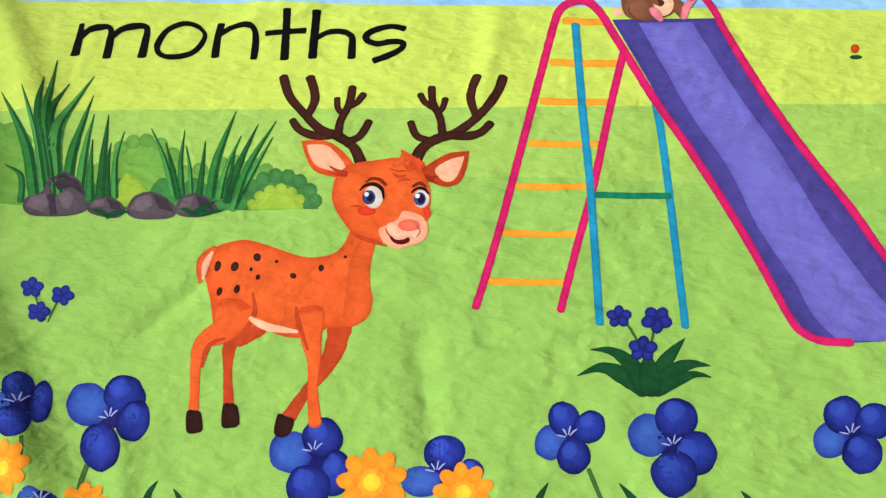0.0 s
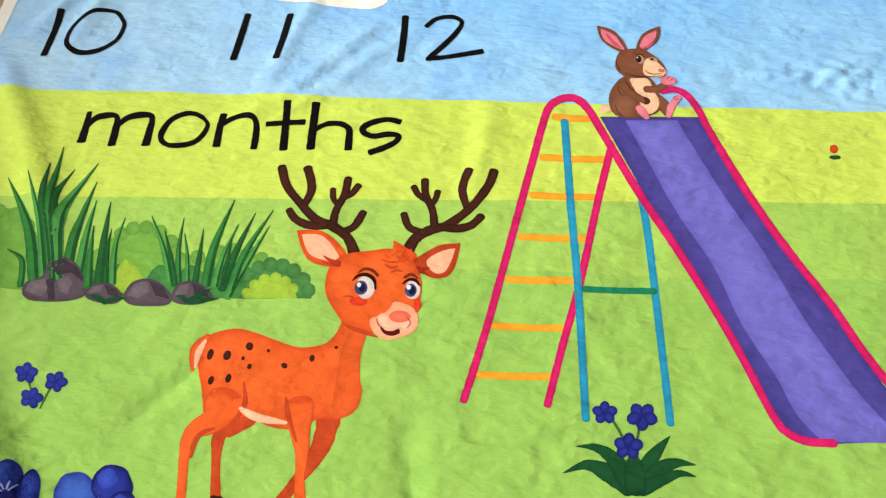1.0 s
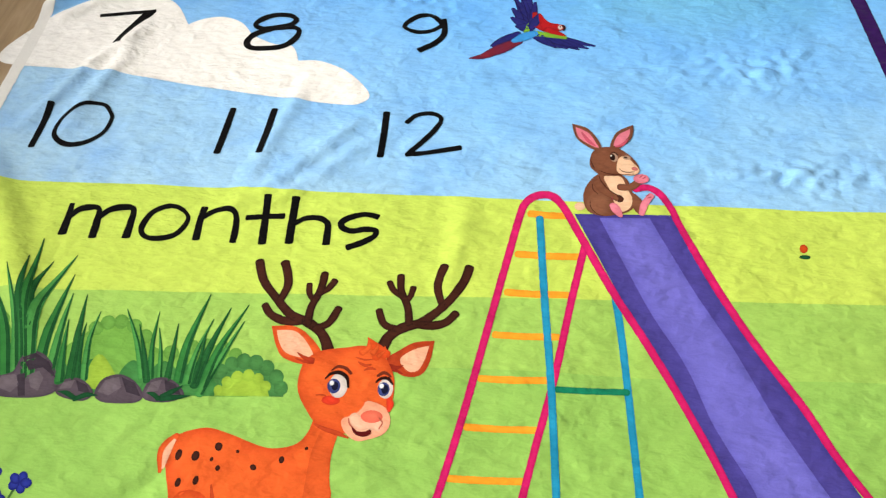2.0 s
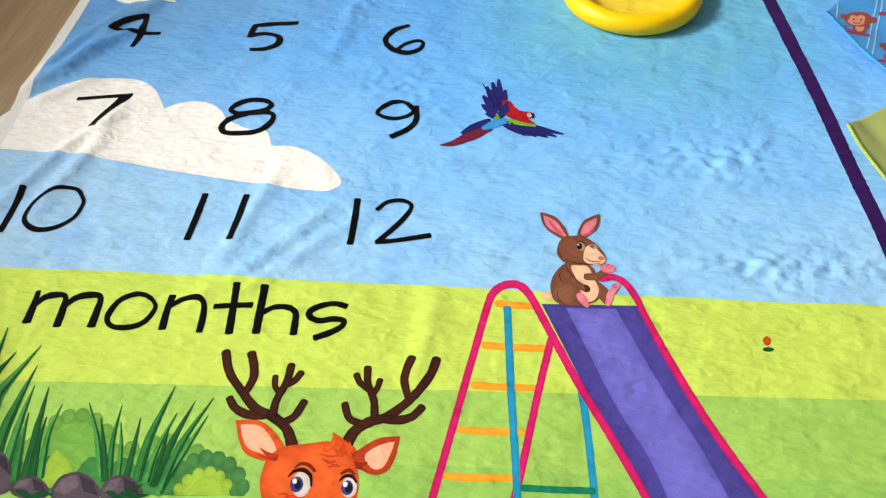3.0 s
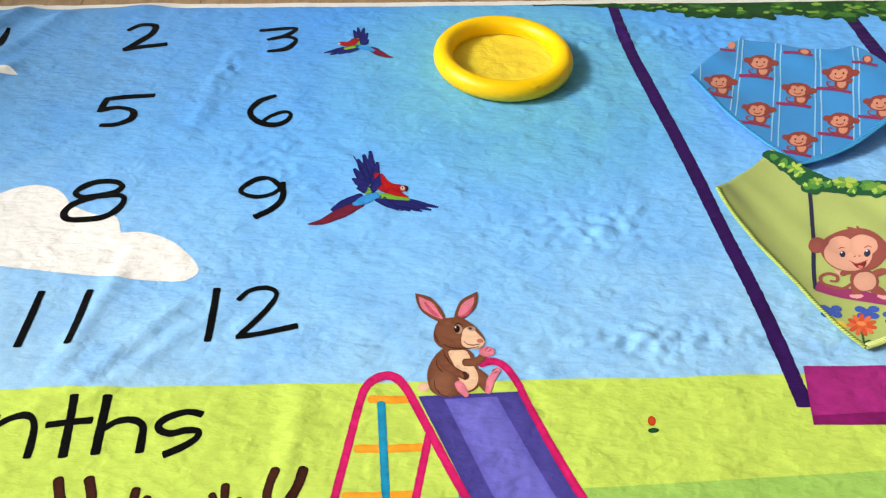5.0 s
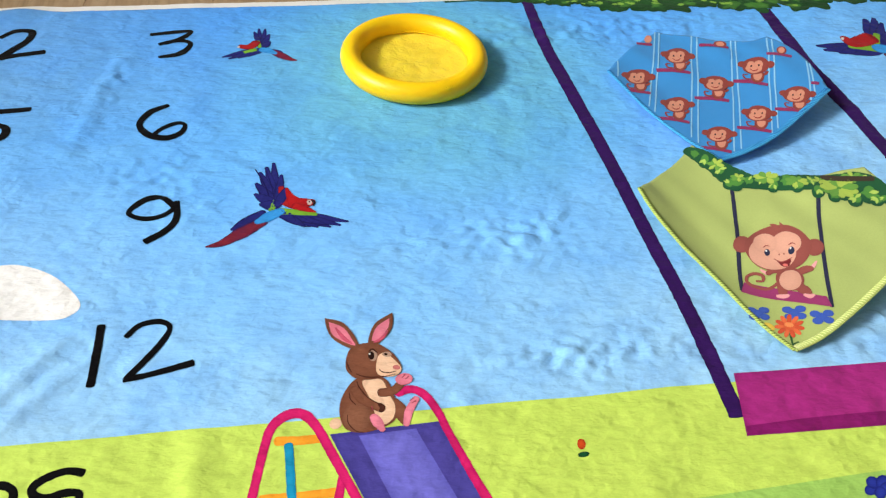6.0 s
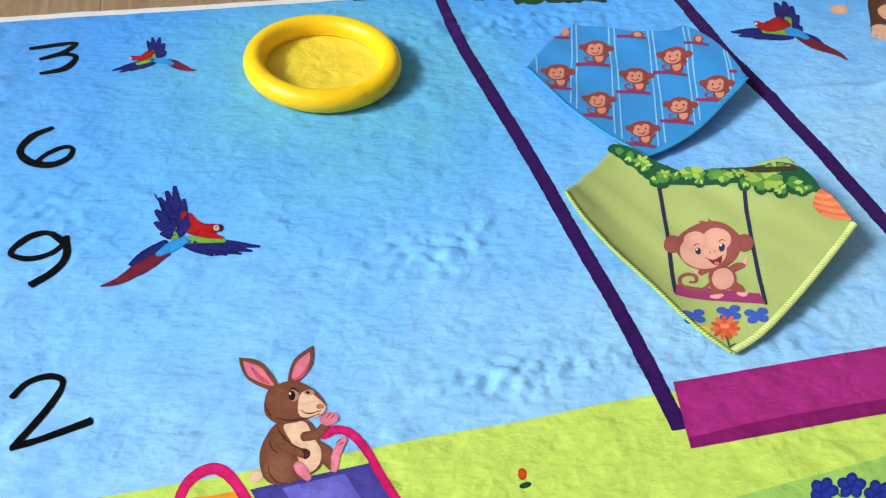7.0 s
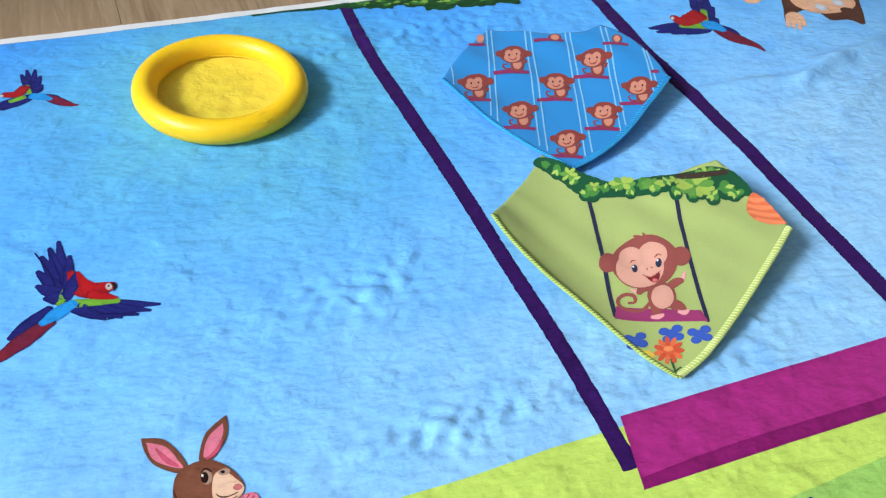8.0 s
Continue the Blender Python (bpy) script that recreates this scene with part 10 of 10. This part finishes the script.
oval("face", ink(212, 142, 116), 0.6748, 1.0025, 0.0049, -0.0015, -0.0033, -0.0064, 5.6, mini, on_blue_bib)
oval("eye", ink(60, 36, 40), 0.6738, 0.9991, 0.0011, -0.0003, -0.0012, -0.0023, 7, mini, on_blue_bib)
oval("eye", ink(60, 36, 40), 0.684, 0.9984, 0.0011, -0.0003, -0.0012, -0.0023, 7, mini, on_blue_bib)
mini = strokes("printed_monkey", ink(140, 44, 90), [[(0.7374, 0.9364, 0.0062), (0.7566, 0.9285, 0.0069), (0.7745, 0.9173, 0.0060)]], 2, blue_bib, on_blue_bib, label="plain brown printed monkey shape on a magenta seat", cap=0.2)
oval("body", ink(140, 60, 52), 0.77, 0.9361, 0.0074, -0.0037, -0.0072, -0.012, 2.5, mini, on_blue_bib)
oval("belly", ink(212, 142, 116), 0.7711, 0.9379, 0.0049, -0.0025, -0.0056, -0.0092, 3, mini, on_blue_bib)
strokes("arm", ink(140, 60, 52), [[(0.777, 0.941, 0.0043), (0.7802, 0.937, 0.0042), (0.7855, 0.9404, 0.0033)]], 3, mini, on_blue_bib)
strokes("tail", ink(140, 60, 52), [[(0.76, 0.9327, 0.0027), (0.7532, 0.936, 0.0026), (0.7539, 0.944, 0.0018), (0.7588, 0.9428, 0.0021)]], 2.5, mini, on_blue_bib)
oval("head", ink(140, 60, 52), 0.7763, 0.956, 0.0161, -0.0055, -0.0082, -0.0155, 4, mini, on_blue_bib)
oval("ear", ink(140, 60, 52), 0.7618, 0.9644, 0.005, -0.0025, -0.0034, -0.0058, 3.5, mini, on_blue_bib)
oval("ear", ink(140, 60, 52), 0.7936, 0.951, 0.005, -0.0025, -0.0035, -0.0057, 3.5, mini, on_blue_bib)
oval("face", ink(212, 142, 116), 0.7722, 0.9519, 0.01, -0.0034, -0.0046, -0.0087, 5, mini, on_blue_bib)
strokes("smile", ink(150, 48, 44), [[(0.7674, 0.9523, 0.0008), (0.7689, 0.9479, 0.0022), (0.7733, 0.9472, 0.0022), (0.7772, 0.9497, 0.0008)]], 7, mini, on_blue_bib)
oval("face", ink(212, 142, 116), 0.7811, 0.9573, 0.005, -0.0025, -0.004, -0.0066, 5.3, mini, on_blue_bib)
oval("face", ink(212, 142, 116), 0.7724, 0.9604, 0.0044, -0.0022, -0.0034, -0.0057, 5.6, mini, on_blue_bib)
oval("eye", ink(60, 36, 40), 0.7714, 0.9572, 0.001, -0.0005, -0.0012, -0.0021, 7, mini, on_blue_bib)
oval("eye", ink(60, 36, 40), 0.7806, 0.9551, 0.001, -0.0005, -0.0013, -0.0021, 7, mini, on_blue_bib)
mini = strokes("printed_monkey", ink(140, 44, 90), [[(0.669, 0.9059, 0.0060), (0.6892, 0.9006, 0.0068), (0.7082, 0.8919, 0.0060)]], 2, blue_bib, on_blue_bib, label="plain brown printed monkey shape on a magenta seat", cap=0.2)
oval("body", ink(140, 60, 52), 0.7027, 0.9092, 0.0078, -0.0027, -0.0069, -0.012, 2.5, mini, on_blue_bib)
oval("belly", ink(212, 142, 116), 0.7038, 0.911, 0.0052, -0.0018, -0.0053, -0.0092, 3, mini, on_blue_bib)
strokes("arm", ink(140, 60, 52), [[(0.7097, 0.9145, 0.0043), (0.7132, 0.911, 0.004), (0.7184, 0.9146, 0.0031)]], 3, mini, on_blue_bib)
strokes("tail", ink(140, 60, 52), [[(0.6925, 0.905, 0.0027), (0.6852, 0.9073, 0.0027), (0.6856, 0.9149, 0.0017), (0.6908, 0.9143, 0.0021)]], 2.5, mini, on_blue_bib)
oval("head", ink(140, 60, 52), 0.7084, 0.9286, 0.0168, -0.0037, -0.0077, -0.0154, 4, mini, on_blue_bib)
oval("ear", ink(140, 60, 52), 0.693, 0.935, 0.0053, -0.0018, -0.0032, -0.0058, 3.5, mini, on_blue_bib)
oval("ear", ink(140, 60, 52), 0.7261, 0.9251, 0.0051, -0.0021, -0.0032, -0.0055, 3.5, mini, on_blue_bib)
oval("face", ink(212, 142, 116), 0.7043, 0.9243, 0.0105, -0.0022, -0.0043, -0.0086, 5, mini, on_blue_bib)
strokes("smile", ink(150, 48, 44), [[(0.6994, 0.9242, 0.0008), (0.7011, 0.9202, 0.0022), (0.7056, 0.92, 0.0022), (0.7095, 0.9227, 0.0008)]], 7, mini, on_blue_bib)
oval("face", ink(212, 142, 116), 0.7133, 0.9302, 0.0052, -0.002, -0.0038, -0.0066, 5.3, mini, on_blue_bib)
oval("face", ink(212, 142, 116), 0.7042, 0.9324, 0.0046, -0.0016, -0.0033, -0.0057, 5.6, mini, on_blue_bib)
oval("eye", ink(60, 36, 40), 0.7032, 0.9293, 0.0011, -0.0004, -0.0012, -0.0021, 7, mini, on_blue_bib)
oval("eye", ink(60, 36, 40), 0.7128, 0.9281, 0.001, -0.0004, -0.0012, -0.0021, 7, mini, on_blue_bib)
mini = strokes("printed_monkey", ink(140, 44, 90), [[(0.7685, 1.1294, 0.0068), (0.7877, 1.1225, 0.0078), (0.805, 1.112, 0.0068)]], 2, blue_bib, on_blue_bib, label="plain brown printed monkey shape cut by the edge", cap=0.2)
oval("body", ink(140, 60, 52), 0.7985, 1.1245, 0.0083, -0.0043, -0.0045, -0.0083, 2.5, mini, on_blue_bib)
oval("belly", ink(212, 142, 116), 0.7985, 1.1245, 0.0054, -0.0028, -0.0036, -0.0067, 3, mini, on_blue_bib)
mini = strokes("printed_monkey", ink(140, 44, 90), [[(0.8453, 1.0758, 0.0066), (0.8615, 1.0703, 0.0076), (0.8755, 1.0613, 0.0066)]], 2, blue_bib, on_blue_bib, label="plain brown printed monkey shape cut by the edge", cap=0.2)
oval("body", ink(140, 60, 52), 0.8697, 1.0794, 0.0061, -0.0032, -0.0056, -0.0091, 2.5, mini, on_blue_bib)
oval("belly", ink(212, 142, 116), 0.8697, 1.0794, 0.004, -0.0021, -0.0045, -0.0073, 3, mini, on_blue_bib)
strokes("printed_swing_seat", ink(140, 44, 90), [[(0.8712, 0.9968, 0.0061), (0.8764, 0.9941, 0.0071), (0.8790, 0.9920, 0.0061)]], 2, blue_bib, on_blue_bib, cap=0.2)
strokes("printed_swing_seat", ink(140, 44, 90), [[(0.6801, 1.1545, 0.0063), (0.6916, 1.1512, 0.0073), (0.7021, 1.1494, 0.0072)]], 2, blue_bib, on_blue_bib, cap=0.2)
oval("printed_monkey", ink(212, 142, 116), 0.7023, 1.1645, 0.0035, -0.0048, -0.0068, -0.0093, 2, blue_bib, on_blue_bib, label="plain printed monkey shape cut by the edge")

# ---- things on the blanket ----
def paddling_ring():
    """Small blown-up ring with a thin floor, a welded seam and a valve."""
    cx, cy, R, r, h = 0.3385, 1.1368, 0.0893, 0.0140, 0.0152
    ground = 0.001
    n, m = 96, 28
    verts, faces = [], []
    for i in range(n):
        a = 2 * math.pi * i / n
        swell = 1 + 0.012 * noise.noise((math.cos(a) * 2, math.sin(a) * 2, 1))
        for j in range(m):
            b = 2 * math.pi * j / m
            verts.append((cx + (R + r * swell * math.cos(b)) * math.cos(a), cy + (R + r * swell * math.cos(b)) * math.sin(a), ground + h + h * swell * math.sin(b)))
    for i in range(n):
        for j in range(m):
            faces.append((i * m + j, (i + 1) % n * m + j, (i + 1) % n * m + (j + 1) % m, i * m + (j + 1) % m))
    ring = tagged(link("paddling_pool", verts, faces, YELLOW), "small inflated yellow vinyl ring pool with thin floor, on blanket", "toy pool")
    verts, faces, rings, c = [(cx, cy, ground + 0.004)], [], 16, 72
    for k in range(1, rings + 1):
        for i in range(c):
            a, q = 2 * math.pi * i / c, (R - r * 0.55) * k / rings
            x, y = cx + q * math.cos(a), cy + q * math.sin(a)
            verts.append((x, y, ground + 0.0042 + 0.0016 * noise.noise((x * 60, y * 60, 4)) + 0.0008 * noise.noise((x * 140, y * 140, 9)) + 0.003 * (k / rings) ** 6))
    for i in range(c):
        j = (i + 1) % c
        faces.append((0, 1 + i, 1 + j))
        faces += [(1 + k * c + i, 1 + (k + 1) * c + i, 1 + (k + 1) * c + j, 1 + k * c + j) for k in range(rings - 1)]
    link("pool_floor", verts, faces, YELLOW_FILM, ring, "thin wrinkled yellow film floor")
    # welded seam round the inside
    verts, faces = [], []
    for i in range(n):
        a = 2 * math.pi * i / n
        for j in range(6):
            b = 2 * math.pi * j / 6
            q = R - r * 0.93 + 0.0011 * math.cos(b)
            verts.append((cx + q * math.cos(a), cy + q * math.sin(a), ground + h * 0.62 + 0.0011 * math.sin(b)))
    for i in range(n):
        for j in range(6):
            faces.append((i * 6 + j, (i + 1) % n * 6 + j, (i + 1) % n * 6 + (j + 1) % 6, i * 6 + (j + 1) % 6))
    link("seam", verts, faces, YELLOW, ring)
    # valve: a flat collar and a plug, sunk into the tube
    a, b = radians(-72), radians(62)
    out = Vector((math.cos(b) * math.cos(a), math.cos(b) * math.sin(a), math.sin(b)))
    at = Vector((cx + (R + r * math.cos(b)) * math.cos(a), cy + (R + r * math.cos(b)) * math.sin(a), ground + h + h * math.sin(b)))
    turn = Matrix.Translation(at) @ out.to_track_quat("Z", "Y").to_matrix().to_4x4()
    verts, faces, c = [], [], 24
    prof = [(0.0070, -0.0022), (0.0066, -0.0008), (0.0062, -0.0006), (0.0054, -0.0006), (0.0052, -0.0009), (0.0049, -0.0009), (0.0046, -0.0005), (0.001, -0.0003)]
    for i in range(c):
        t = 2 * math.pi * i / c
        verts += [tuple(turn @ Vector((q * math.cos(t), q * math.sin(t), z))) for q, z in prof]
    k = len(prof)
    for i in range(c):
        faces += [(i * k + j, (i + 1) % c * k + j, (i + 1) % c * k + j + 1, i * k + j + 1) for j in range(k - 1)]
    link("valve", verts, faces, YELLOW, ring)


paddling_ring()


# ---- floor boards ----
def boards():
    """Laminate boards laid along y, with bevelled long edges, in staggered rows."""
    columns, rows, gap, t = 24, 4, 0.0003, 0.004
    w, n = (RX1 - RX0) / columns, (RY1 - RY0) / rows
    prof = [(-w / 2 + gap, -t), (-w / 2 + gap, -0.0004), (-w / 2 + gap + 0.0006, 0), (w / 2 - gap - 0.0006, 0), (w / 2 - gap, -0.0004), (w / 2 - gap, -t)]
    faces = [(i, i + 6, i + 7, i + 1) for i in range(5)] + [(0, 1, 2, 3, 4, 5), (11, 10, 9, 8, 7, 6)]
    meshes = []
    for length in (n, n / 2):
        me = bpy.data.meshes.new("board")
        me.from_pydata([(x, y, z) for y in (-length / 2 + gap, length / 2 - gap) for x, z in prof], [], faces)
        me.materials.append(OAK)
        meshes.append(me)
    for c in range(columns):
        lengths = [n] * rows if c % 2 else [n / 2] + [n] * (rows - 1) + [n / 2]
        y = RY0
        for length in lengths:
            ob = new("board", meshes[0] if length == n else meshes[1])
            ob.location = (RX0 + (c + 0.5) * w, y + length / 2, FLOOR)
            ob.parent = floor
            y += length


boards()
